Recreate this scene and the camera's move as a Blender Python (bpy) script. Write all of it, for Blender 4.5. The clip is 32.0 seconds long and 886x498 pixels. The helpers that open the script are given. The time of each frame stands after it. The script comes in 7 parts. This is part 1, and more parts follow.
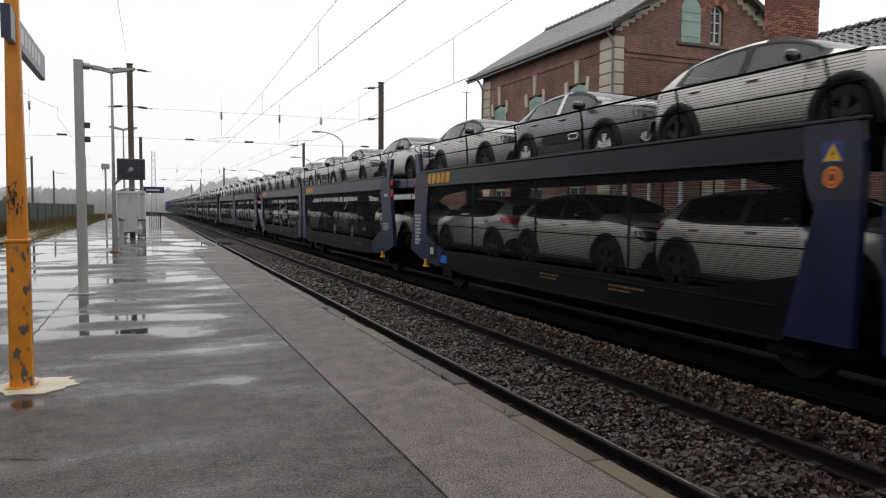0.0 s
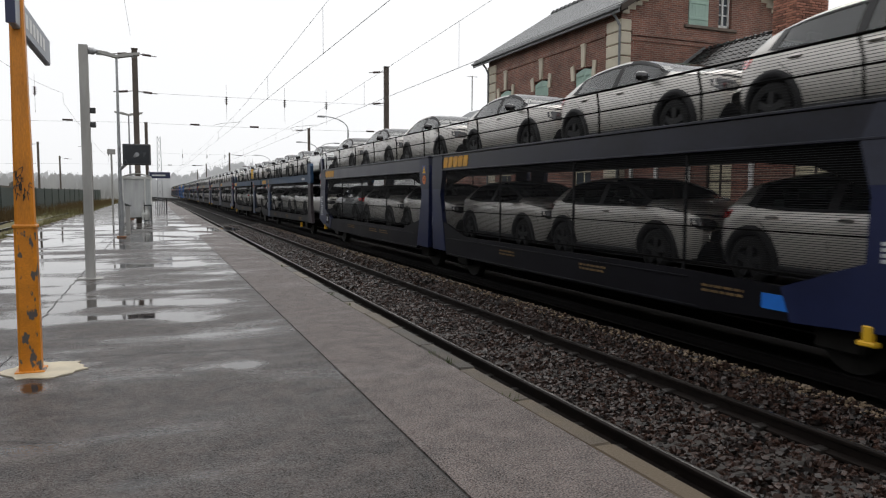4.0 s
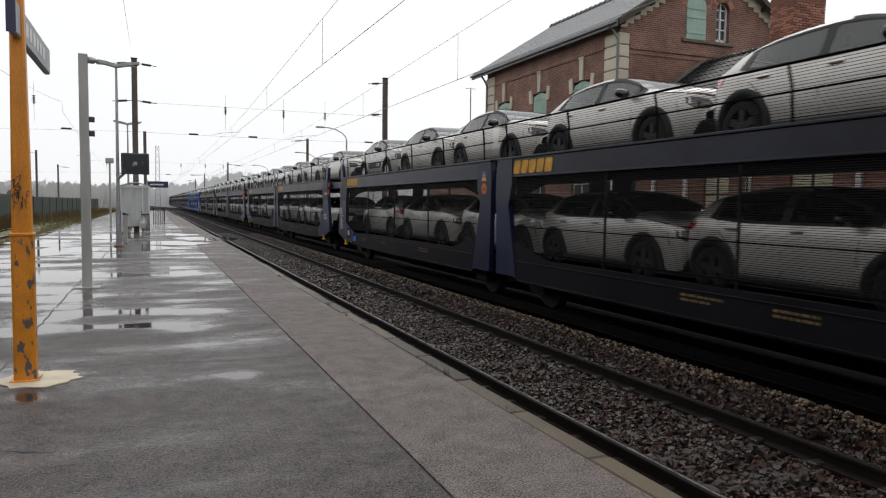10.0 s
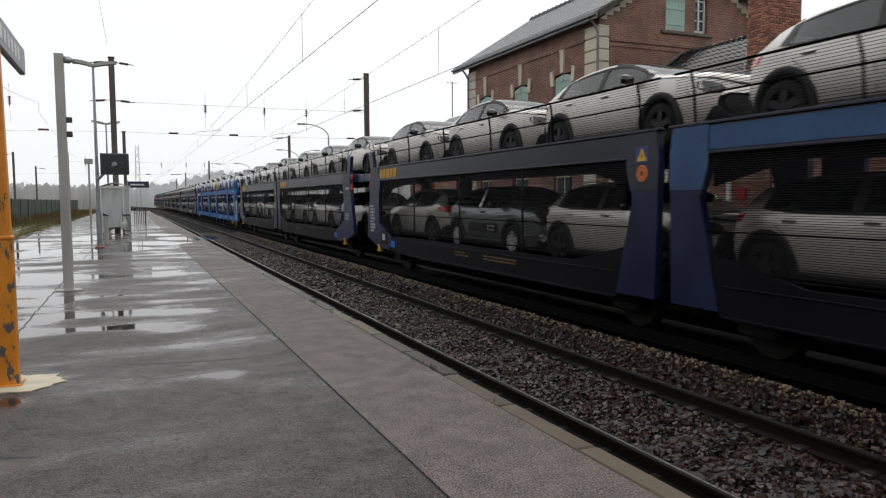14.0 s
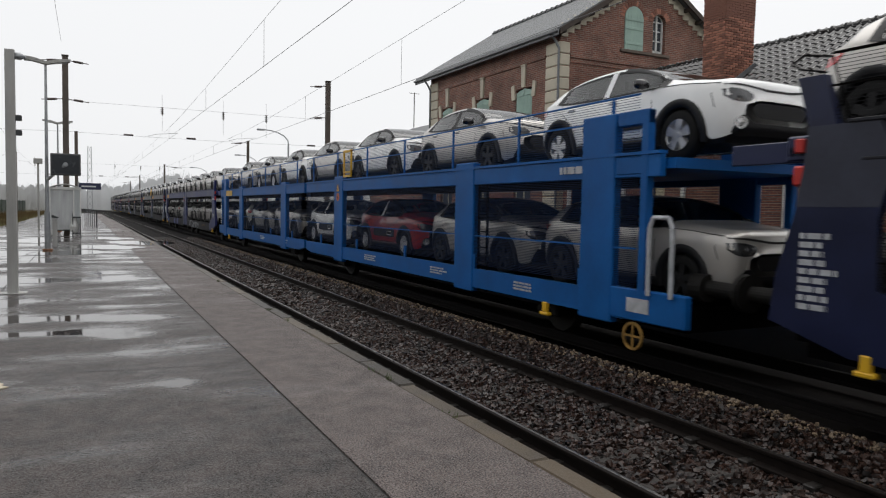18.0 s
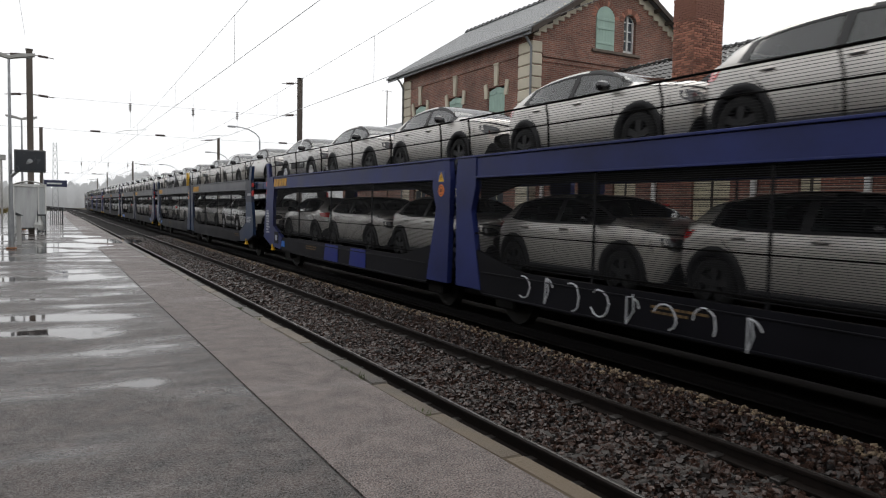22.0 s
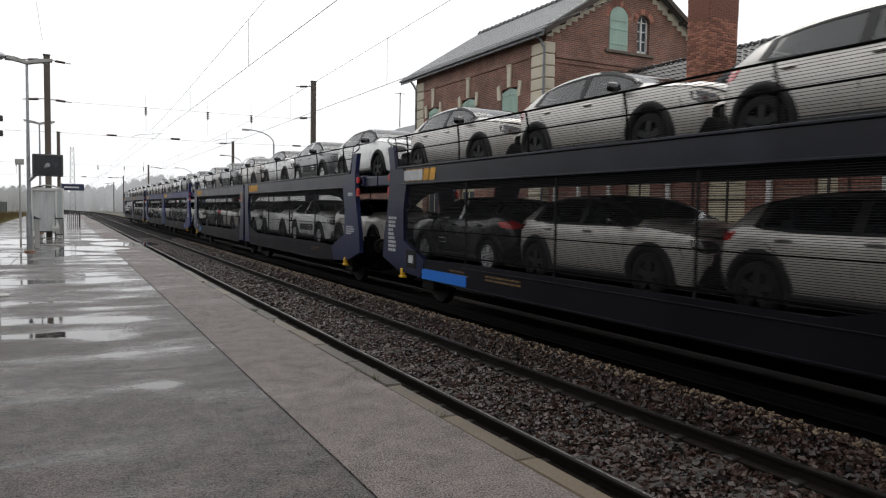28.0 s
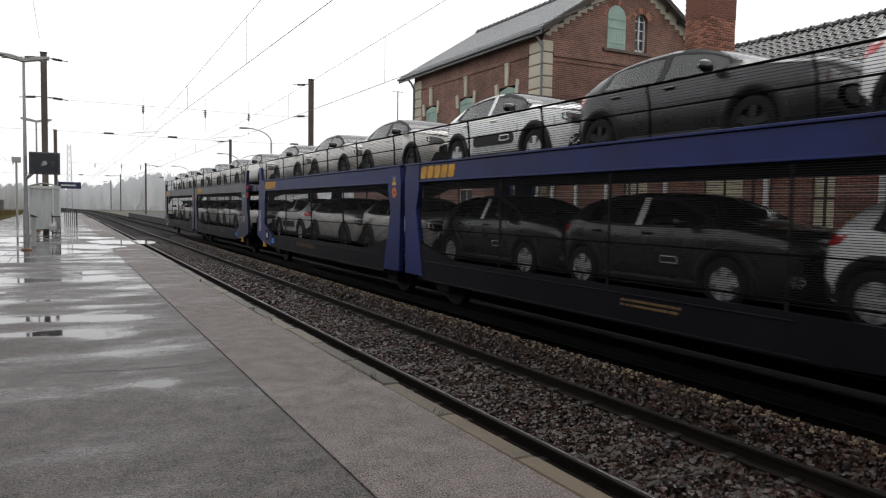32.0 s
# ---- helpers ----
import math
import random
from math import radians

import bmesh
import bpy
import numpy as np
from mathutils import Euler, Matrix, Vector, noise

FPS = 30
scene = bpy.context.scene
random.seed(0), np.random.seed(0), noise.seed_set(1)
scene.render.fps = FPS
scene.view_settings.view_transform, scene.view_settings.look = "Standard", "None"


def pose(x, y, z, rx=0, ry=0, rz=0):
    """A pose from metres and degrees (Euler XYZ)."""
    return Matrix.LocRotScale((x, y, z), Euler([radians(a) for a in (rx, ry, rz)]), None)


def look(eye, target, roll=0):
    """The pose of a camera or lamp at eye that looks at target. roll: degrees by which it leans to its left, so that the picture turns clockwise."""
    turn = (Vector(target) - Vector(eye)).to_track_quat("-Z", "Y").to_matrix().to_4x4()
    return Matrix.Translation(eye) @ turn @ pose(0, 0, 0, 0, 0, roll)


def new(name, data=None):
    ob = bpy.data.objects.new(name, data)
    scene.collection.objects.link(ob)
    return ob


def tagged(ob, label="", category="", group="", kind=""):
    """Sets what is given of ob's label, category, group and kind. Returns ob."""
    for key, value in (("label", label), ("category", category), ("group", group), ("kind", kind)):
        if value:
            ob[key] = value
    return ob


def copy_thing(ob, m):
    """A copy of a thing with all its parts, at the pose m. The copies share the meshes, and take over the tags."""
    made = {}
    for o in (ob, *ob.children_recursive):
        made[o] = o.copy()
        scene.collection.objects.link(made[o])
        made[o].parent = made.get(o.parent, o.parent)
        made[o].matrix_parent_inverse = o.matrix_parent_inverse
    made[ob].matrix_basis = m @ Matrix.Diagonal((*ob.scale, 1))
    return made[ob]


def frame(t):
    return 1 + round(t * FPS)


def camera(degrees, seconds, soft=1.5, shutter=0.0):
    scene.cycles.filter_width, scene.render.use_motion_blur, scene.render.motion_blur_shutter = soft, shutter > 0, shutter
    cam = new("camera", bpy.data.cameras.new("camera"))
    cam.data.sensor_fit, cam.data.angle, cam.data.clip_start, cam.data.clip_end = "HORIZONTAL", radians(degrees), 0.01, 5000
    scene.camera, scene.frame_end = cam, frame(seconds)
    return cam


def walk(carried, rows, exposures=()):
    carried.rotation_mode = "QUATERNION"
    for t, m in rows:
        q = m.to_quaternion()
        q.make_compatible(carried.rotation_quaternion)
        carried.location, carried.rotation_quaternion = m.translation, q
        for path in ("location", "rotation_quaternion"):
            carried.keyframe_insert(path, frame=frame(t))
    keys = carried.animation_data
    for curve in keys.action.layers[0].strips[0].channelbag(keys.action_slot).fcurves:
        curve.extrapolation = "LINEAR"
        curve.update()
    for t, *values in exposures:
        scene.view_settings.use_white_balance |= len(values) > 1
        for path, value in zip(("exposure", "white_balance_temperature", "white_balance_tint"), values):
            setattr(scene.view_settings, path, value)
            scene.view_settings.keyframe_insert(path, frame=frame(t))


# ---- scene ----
# ---- camera ----
PATH = [
    (0.0, -22.60, -3.30, -0.35),
    (0.5, -22.70, -3.52, -0.31),
    (1.0, -23.34, -4.07, -0.70),
    (1.5, -23.78, -3.80, -0.84),
    (2.0, -23.27, -3.67, -0.47),
    (2.5, -23.22, -3.79, -0.45),
    (3.0, -22.35, -4.07, -0.27),
    (3.5, -22.36, -4.31, -0.37),
    (5.5, -20.97, -4.91, 0.26),
    (6.0, -21.12, -4.79, -0.04),
    (6.5, -21.13, -4.54, 0.03),
    (7.0, -21.69, -4.53, -0.35),
    (7.5, -21.75, -4.81, -0.09),
    (8.0, -21.74, -4.98, -0.18),
    (8.5, -22.16, -4.89, -0.04),
    (9.0, -22.06, -4.76, -0.17),
    (9.5, -22.29, -3.55, -0.42),
    (10.0, -22.32, -3.61, -0.68),
    (10.5, -22.41, -3.82, -0.43),
    (11.0, -22.05, -4.16, -0.25),
    (11.5, -21.98, -4.17, -0.26),
    (11.7, -22.05, -4.08, -0.35),
    (11.8, -23.37, -4.07, 0.45),
    (12.0, -23.37, -4.07, 0.45),
    (12.5, -23.33, -3.76, 0.22),
    (13.0, -23.49, -3.55, 0.21),
    (13.5, -23.40, -3.55, 0.10),
    (14.0, -23.64, -4.02, 0.37),
    (14.5, -22.57, -3.55, 0.79),
    (16.5, -21.63, -3.49, -0.33),
    (17.0, -22.38, -3.40, -0.60),
    (17.5, -25.07, -3.38, -0.93),
    (18.0, -26.89, -3.16, -1.06),
    (18.5, -27.18, -3.79, -1.09),
    (19.0, -27.91, -3.79, -1.07),
    (19.5, -28.61, -4.12, -0.94),
    (20.0, -28.39, -4.23, -0.82),
    (20.5, -28.26, -3.76, -0.78),
    (21.0, -28.55, -3.26, -1.17),
    (21.5, -28.38, -3.57, -1.09),
    (22.0, -29.07, -3.27, -1.14),
    (22.5, -28.72, -3.68, -1.15),
    (23.0, -28.61, -3.61, -1.15),
    (23.5, -28.81, -3.56, -1.21),
    (24.0, -28.75, -3.54, -0.98),
    (24.5, -28.69, -3.91, -0.90),
    (25.0, -28.19, -4.01, -0.59),
    (25.5, -28.03, -4.23, -0.46),
    (26.0, -28.08, -4.05, -0.50),
    (26.5, -27.94, -3.56, -0.49),
    (28.5, -28.05, -3.12, -0.95),
    (29.0, -28.16, -3.15, -0.87),
    (29.5, -28.55, -3.20, -0.93),
    (30.0, -28.43, -3.48, -0.87),
    (30.5, -28.42, -3.19, -0.78),
    (31.0, -28.32, -3.02, -0.86),
    (31.5, -28.36, -3.06, -0.87),
    (32.0, -28.18, -3.26, -0.94),
]
cam = camera(64.0, 32.0, soft=1.15, shutter=0.15)
walk(cam, [(t, pose(0, 0, 1.507, 90 + p, r, y)) for t, y, p, r in PATH], exposures=((0.0, 0.03), (14.5, 0.02), (16.5, -0.12), (18.0, -0.1), (19.0, -0.03), (20.5, 0.14), (32.0, 0.14)))

# ---- world: overcast winter daylight ----
world = bpy.data.worlds.new("overcast_sky")
scene.world = world
world.use_nodes = True
wn, wl = world.node_tree.nodes, world.node_tree.links
sky = wn.new("ShaderNodeTexSky")
sky.sky_type, sky.sun_disc = "NISHITA", False
sky.sun_elevation, sky.sun_rotation = radians(66), radians(54)
sky.air_density, sky.dust_density = 1.5, 4.0
grey = wn.new("ShaderNodeHueSaturation")
grey.inputs["Saturation"].default_value = 0.12
wl.new(sky.outputs[0], grey.inputs["Color"])
cloud = wn.new("ShaderNodeMixRGB")
cloud.inputs[0].default_value = 0.8
cloud.inputs[2].default_value = (11.2, 11.3, 11.5, 1)
wl.new(grey.outputs[0], cloud.inputs[1])
wbg = wn["Background"]
wbg.inputs["Strength"].default_value = 0.099
wl.new(cloud.outputs[0], wbg.inputs["Color"])
sun = new("sun", bpy.data.lights.new("sun", "SUN"))
sun.data.energy, sun.data.angle, sun.data.color = 1.1, radians(60), (1.0, 0.97, 0.93)
sun.matrix_world = look((14, 10, 40), (0, 0, 0))


# ---- materials ----
def mat(name, color, rough=0.6, metal=0.0, vary=0.25, scale=6.0, bump=0.0, bscale=60.0, spec=0.5, rand=0.0, coat=0.0, fine=0.1, rvary=0.1, stretch=None):
    """A principled surface with stains at one scale, grain at another, and a fine relief."""
    m = bpy.data.materials.new(name)
    m.use_nodes = True
    n, l = m.node_tree.nodes, m.node_tree.links
    b = n["Principled BSDF"]
    b.inputs["Metallic"].default_value, b.inputs["Specular IOR Level"].default_value = metal, spec
    b.inputs["Coat Weight"].default_value = coat
    b.inputs["Coat Roughness"].default_value = 0.06
    tc = n.new("ShaderNodeTexCoord")
    src = tc.outputs["Object"]
    if stretch:
        mp = n.new("ShaderNodeMapping")
        mp.inputs["Scale"].default_value = stretch
        l.new(src, mp.inputs["Vector"])
        src = mp.outputs[0]
    a, g = n.new("ShaderNodeTexNoise"), n.new("ShaderNodeTexNoise")
    a.inputs["Scale"].default_value, g.inputs["Scale"].default_value = scale, scale * 14
    a.inputs["Detail"].default_value, g.inputs["Detail"].default_value = 5, 3
    l.new(src, a.inputs["Vector"]), l.new(src, g.inputs["Vector"])
    k = n.new("ShaderNodeMath")
    k.operation = "MULTIPLY_ADD"
    k.inputs[1].default_value = fine * 2
    k.inputs[2].default_value = -fine
    l.new(g.outputs[0], k.inputs[0])
    s = n.new("ShaderNodeMath")
    s.operation = "ADD"
    l.new(a.outputs[0], s.inputs[0]), l.new(k.outputs[0], s.inputs[1])
    fac = s.outputs[0]
    if rand:
        oi = n.new("ShaderNodeObjectInfo")
        q = n.new("ShaderNodeMath")
        q.operation = "MULTIPLY_ADD"
        q.inputs[1].default_value, q.inputs[2].default_value = rand, -rand / 2
        l.new(oi.outputs["Random"], q.inputs[0])
        s2 = n.new("ShaderNodeMath")
        s2.operation = "ADD"
        l.new(fac, s2.inputs[0]), l.new(q.outputs[0], s2.inputs[1])
        fac = s2.outputs[0]
    r = n.new("ShaderNodeValToRGB")
    lo, hi = (tuple(max(0, c * f) for c in color) + (1,) for f in (1 - vary, 1 + vary))
    r.color_ramp.elements[0].position, r.color_ramp.elements[1].position = 0.25, 0.75
    r.color_ramp.elements[0].color, r.color_ramp.elements[1].color = lo, hi
    l.new(fac, r.inputs[0]), l.new(r.outputs[0], b.inputs["Base Color"])
    rr = n.new("ShaderNodeMapRange")
    rr.inputs[3].default_value, rr.inputs[4].default_value = max(0.02, rough - rvary), min(1, rough + rvary)
    l.new(a.outputs[0], rr.inputs[0]), l.new(rr.outputs[0], b.inputs["Roughness"])
    if bump:
        bn, bt = n.new("ShaderNodeBump"), n.new("ShaderNodeTexNoise")
        bt.inputs["Scale"].default_value, bt.inputs["Detail"].default_value = bscale, 4
        bn.inputs["Strength"].default_value, bn.inputs["Distance"].default_value = bump, 0.01
        l.new(src, bt.inputs["Vector"]), l.new(bt.outputs[0], bn.inputs["Height"]), l.new(bn.outputs[0], b.inputs["Normal"])
    return m


def glow(name, color, strength):
    m = bpy.data.materials.new(name)
    m.use_nodes = True
    b = m.node_tree.nodes["Principled BSDF"]
    b.inputs["Base Color"].default_value = (*color, 1)
    b.inputs["Emission Color"].default_value = (*color, 1)
    b.inputs["Emission Strength"].default_value = strength
    b.inputs["Roughness"].default_value = 0.9
    return m


def wet_ground(name, color, puddle, dry=0.5, pscale=0.35, bump=0.9, dips=(), mottle=0.9):
    """Worn asphalt with shallow puddles: smooth where water stands, grainy elsewhere."""
    m = bpy.data.materials.new(name)
    m.use_nodes = True
    n, l = m.node_tree.nodes, m.node_tree.links
    b = n["Principled BSDF"]
    tc = n.new("ShaderNodeTexCoord")
    mp = n.new("ShaderNodeMapping")
    mp.inputs["Scale"].default_value = (0.55, 1.25, 1)
    l.new(tc.outputs["Object"], mp.inputs["Vector"])
    big, mid, fine = (n.new("ShaderNodeTexNoise") for _ in range(3))
    for t, s, d in ((big, pscale, 4), (mid, 5.0, 6), (fine, 95, 3)):
        t.inputs["Scale"].default_value, t.inputs["Detail"].default_value = s, d
    big.inputs["Detail"].default_value, big.inputs["Roughness"].default_value = 7, 0.58
    l.new(mp.outputs[0], big.inputs["Vector"])
    l.new(tc.outputs["Object"], mid.inputs["Vector"]), l.new(tc.outputs["Object"], fine.inputs["Vector"])
    # more water stands farther along the platform
    sep = n.new("ShaderNodeSeparateXYZ")
    l.new(tc.outputs["Object"], sep.inputs[0])
    far = n.new("ShaderNodeMapRange")
    far.inputs[1].default_value, far.inputs[2].default_value = 3, 22
    far.inputs[3].default_value, far.inputs[4].default_value = -0.09, 0.025
    l.new(sep.outputs[1], far.inputs[0])
    left = n.new("ShaderNodeMapRange")
    left.inputs[1].default_value, left.inputs[2].default_value = -3.0, 1.6
    left.inputs[3].default_value, left.inputs[4].default_value = 0.055, -0.02
    l.new(sep.outputs[0], left.inputs[0])
    s1, s2 = n.new("ShaderNodeMath"), n.new("ShaderNodeMath")
    l.new(big.outputs[0], s1.inputs[0]), l.new(far.outputs[0], s1.inputs[1])
    l.new(s1.outputs[0], s2.inputs[0]), l.new(left.outputs[0], s2.inputs[1])
    last = s2.outputs[0]
    for px, py, rx, ry in dips:      # hollows in which water gathers
        ma, ln, mr, ad = n.new("ShaderNodeMapping"), n.new("ShaderNodeVectorMath"), n.new("ShaderNodeMapRange"), n.new("ShaderNodeMath")
        ma.inputs["Scale"].default_value = (1 / rx, 1 / ry, 0)
        ma.inputs["Location"].default_value = (-px / rx, -py / ry, 0)
        ln.operation = "LENGTH"
        mr.inputs[1].default_value, mr.inputs[2].default_value, mr.inputs[3].default_value, mr.inputs[4].default_value = 0.2, 1.9, 0.20, 0.0
        l.new(tc.outputs["Object"], ma.inputs["Vector"]), l.new(ma.outputs[0], ln.inputs[0]), l.new(ln.outputs["Value"], mr.inputs[0])
        l.new(last, ad.inputs[0]), l.new(mr.outputs[0], ad.inputs[1])
        last = ad.outputs[0]
    wet = n.new("ShaderNodeMapRange")
    wet.inputs[1].default_value, wet.inputs[2].default_value = puddle - 0.085, puddle + 0.035
    l.new(last, wet.inputs[0])
    damp = n.new("ShaderNodeMapRange")
    damp.inputs[1].default_value, damp.inputs[2].default_value = puddle - 0.2, puddle
    l.new(last, damp.inputs[0])
    ramp = n.new("ShaderNodeValToRGB")
    for e, p, f in zip(ramp.color_ramp.elements, (0.28, 0.72), (0.05, 2.4)):
        e.position, e.color = p, tuple(c * f for c in color) + (1,)
    mixf = n.new("ShaderNodeMath")
    mixf.operation = "MULTIPLY_ADD"
    mixf.inputs[1].default_value = 1.6
    half = n.new("ShaderNodeMath")
    half.operation = "MULTIPLY_ADD"
    half.inputs[1].default_value, half.inputs[2].default_value = mottle, 0.5 - mottle / 2
    l.new(mid.outputs[0], half.inputs[0])
    l.new(fine.outputs[0], mixf.inputs[0]), l.new(half.outputs[0], mixf.inputs[2])
    sh = n.new("ShaderNodeMath")
    sh.operation = "SUBTRACT"
    sh.inputs[1].default_value = 0.8
    l.new(mixf.outputs[0], sh.inputs[0]), l.new(sh.outputs[0], ramp.inputs[0])
    dark = n.new("ShaderNodeMixRGB")
    dark.blend_type = "MULTIPLY"
    dark.inputs[2].default_value = (0.62, 0.62, 0.62, 1)
    l.new(wet.outputs[0], dark.inputs[0]), l.new(ramp.outputs[0], dark.inputs[1])
    l.new(dark.outputs[0], b.inputs["Base Color"])
    ro = n.new("ShaderNodeMapRange")
    ro.inputs[3].default_value, ro.inputs[4].default_value = dry, dry * 0.6
    # bare aggregate: each chip shines or not
    vo, sp, mw = n.new("ShaderNodeTexVoronoi"), n.new("ShaderNodeMapRange"), n.new("ShaderNodeMixRGB")
    vo.inputs["Scale"].default_value = 125
    sc = n.new("ShaderNodeSeparateXYZ")
    l.new(tc.outputs["Object"], vo.inputs["Vector"]), l.new(vo.outputs["Color"], sc.inputs[0])
    sp.inputs[1].default_value, sp.inputs[2].default_value, sp.inputs[3].default_value, sp.inputs[4].default_value = 0.2, 1.0, 0.12, 0.95
    l.new(sc.outputs[0], sp.inputs[0]), l.new(sp.outputs[0], mw.inputs[1]), l.new(wet.outputs[0], mw.inputs[0])
    mw.inputs[2].default_value = (0.5, 0.5, 0.5, 1)
    l.new(mw.outputs[0], b.inputs["Specular IOR Level"])
    l.new(damp.outputs[0], ro.inputs[0])
    rm = n.new("ShaderNodeMixRGB")
    rm.inputs[2].default_value = (0.05, 0.05, 0.05, 1)
    l.new(wet.outputs[0], rm.inputs[0]), l.new(ro.outputs[0], rm.inputs[1]), l.new(rm.outputs[0], b.inputs["Roughness"])
    bn = n.new("ShaderNodeBump")
    bn.inputs["Distance"].default_value = 0.009
    st = n.new("ShaderNodeMapRange")
    st.inputs[3].default_value, st.inputs[4].default_value = bump, 0.0
    l.new(wet.outputs[0], st.inputs[0]), l.new(st.outputs[0], bn.inputs["Strength"])
    hg = n.new("ShaderNodeMath")
    l.new(fine.outputs[0], hg.inputs[0]), l.new(sc.outputs[1], hg.inputs[1])
    l.new(hg.outputs[0], bn.inputs["Height"]), l.new(bn.outputs[0], b.inputs["Normal"])
    return m


def glass(name, color=(0.02, 0.025, 0.03), rough=0.04):
    m = bpy.data.materials.new(name)
    m.use_nodes = True
    b = m.node_tree.nodes["Principled BSDF"]
    b.inputs["Base Color"].default_value = (*color, 1)
    b.inputs["Roughness"].default_value = rough
    b.inputs["Specular IOR Level"].default_value = 0.7
    return m


def clear_glass(name, tint):
    """Thin tinted pane: lets light through, and mirrors more at a low angle."""
    m = bpy.data.materials.new(name)
    m.use_nodes = True
    n, l = m.node_tree.nodes, m.node_tree.links
    n.remove(n["Principled BSDF"])
    tr, gl, fr, mx = (n.new("ShaderNode" + k) for k in ("BsdfTransparent", "BsdfGlossy", "Fresnel", "MixShader"))
    tr.inputs["Color"].default_value = (*tint, 1)
    gl.inputs["Roughness"].default_value = 0.03
    fr.inputs["IOR"].default_value = 1.85
    l.new(fr.outputs[0], mx.inputs[0]), l.new(tr.outputs[0], mx.inputs[1]), l.new(gl.outputs[0], mx.inputs[2])
    l.new(mx.outputs[0], n["Material Output"].inputs["Surface"])
    return m


# ---- mesh helpers ----
class Shape:
    """Vertices and faces gathered piece by piece."""

    def __init__(self):
        self.v, self.f = [], []

    def add(self, verts, faces):
        o = len(self.v)
        self.v += [tuple(p) for p in verts]
        self.f += [tuple(i + o for i in q) for q in faces]
        return self

    def box(self, x0, x1, y0, y1, z0, z1, bev=0.0):
        b = min(bev, (x1 - x0) * 0.4, (y1 - y0) * 0.4, (z1 - z0) * 0.4)
        if b <= 0:
            v = [(x, y, z) for x in (x0, x1) for y in (y0, y1) for z in (z0, z1)]
            return self.add(v, [(0, 1, 3, 2), (4, 6, 7, 5), (0, 4, 5, 1), (2, 3, 7, 6), (0, 2, 6, 4), (1, 5, 7, 3)])
        # chamfered along the long vertical and horizontal edges
        c, s = ((x0 + x1) / 2, (y0 + y1) / 2, (z0 + z1) / 2), ((x1 - x0) / 2, (y1 - y0) / 2, (z1 - z0) / 2)
        idx, v, f = {}, [], []
        for sx in (-1, 1):
            for sy in (-1, 1):
                for sz in (-1, 1):
                    for a in range(3):
                        d = [s[0] - b, s[1] - b, s[2] - b]
                        d[a] += b
                        idx[sx, sy, sz, a] = len(v)
                        v.append((c[0] + sx * d[0], c[1] + sy * d[1], c[2] + sz * d[2]))
        for a in range(3):
            i, j = (a + 1) % 3, (a + 2) % 3
            for sg in (-1, 1):
                loop = []
                for p, q in ((-1, -1), (1, -1), (1, 1), (-1, 1)):
                    k = [0, 0, 0]
                    k[a], k[i], k[j] = sg, p, q
                    loop.append(idx[(*k, a)])
                f.append(tuple(loop if sg > 0 else loop[::-1]))
            for p in (-1, 1):
                for q in (-1, 1):
                    e = []
                    for w in (-1, 1):
                        k = [0, 0, 0]
                        k[a], k[i], k[j] = w, p, q
                        e.append((idx[(*k, i)], idx[(*k, j)]))
                    fc = (e[0][0], e[1][0], e[1][1], e[0][1])
                    f.append(fc if p * q < 0 else fc[::-1])
        for sx in (-1, 1):
            for sy in (-1, 1):
                for sz in (-1, 1):
                    t = tuple(idx[sx, sy, sz, a] for a in range(3))
                    f.append(t if sx * sy * sz > 0 else t[::-1])
        return self.add(v, f)

    def slab(self, poly, x0, x1, axis="x"):
        """A flat polygon (two coordinates each) given thickness along an axis."""
        n = len(poly)
        put = {"x": lambda t, a, b: (t, a, b), "y": lambda t, a, b: (a, t, b), "z": lambda t, a, b: (a, b, t)}[axis]
        v = [put(x0, *p) for p in poly] + [put(x1, *p) for p in poly]
        f = [tuple(range(n))[::-1], tuple(range(n, 2 * n))]
        f += [(i, (i + 1) % n, (i + 1) % n + n, i + n) for i in range(n)]
        return self.add(v, f)

    def rod(self, a, b, r0, r1=None, n=8):
        r1 = r0 if r1 is None else r1
        a, b = Vector(a), Vector(b)
        d = (b - a).normalized()
        u = d.cross(Vector((0, 0, 1)) if abs(d.z) < 0.9 else Vector((1, 0, 0))).normalized()
        w = d.cross(u)
        v = []
        for c, r in ((a, r0), (b, r1)):
            v += [c + u * (r * math.cos(2 * math.pi * i / n)) + w * (r * math.sin(2 * math.pi * i / n)) for i in range(n)]
        f = [(i, (i + 1) % n, (i + 1) % n + n, i + n) for i in range(n)] + [tuple(range(n))[::-1], tuple(range(n, 2 * n))]
        return self.add(v, f)

    def tube(self, pts, r, n=6):
        for a, b in zip(pts, pts[1:]):
            self.rod(a, b, r, n=n)
        return self

    def lathe(self, prof, n=20, axis="x", c=(0, 0, 0)):
        """A profile of (along, radius) turned about an axis through c."""
        v, f, m = [], [], len(prof)
        for i in range(n):
            ca, sa = math.cos(2 * math.pi * i / n), math.sin(2 * math.pi * i / n)
            for t, r in prof:
                p = {"x": (t, r * ca, r * sa), "z": (r * ca, r * sa, t), "y": (r * sa, t, r * ca)}[axis]
                v.append((p[0] + c[0], p[1] + c[1], p[2] + c[2]))
        for i in range(n):
            j = (i + 1) % n
            f += [(i * m + k, j * m + k, j * m + k + 1, i * m + k + 1) for k in range(m - 1)]
        return self.add(v, f)

    def mesh(self, name, material, smooth=False):
        me = bpy.data.meshes.new(name)
        me.from_pydata(self.v, [], self.f)
        me.materials.append(material)
        if smooth:
            me.shade_smooth()
        me.update()
        return me


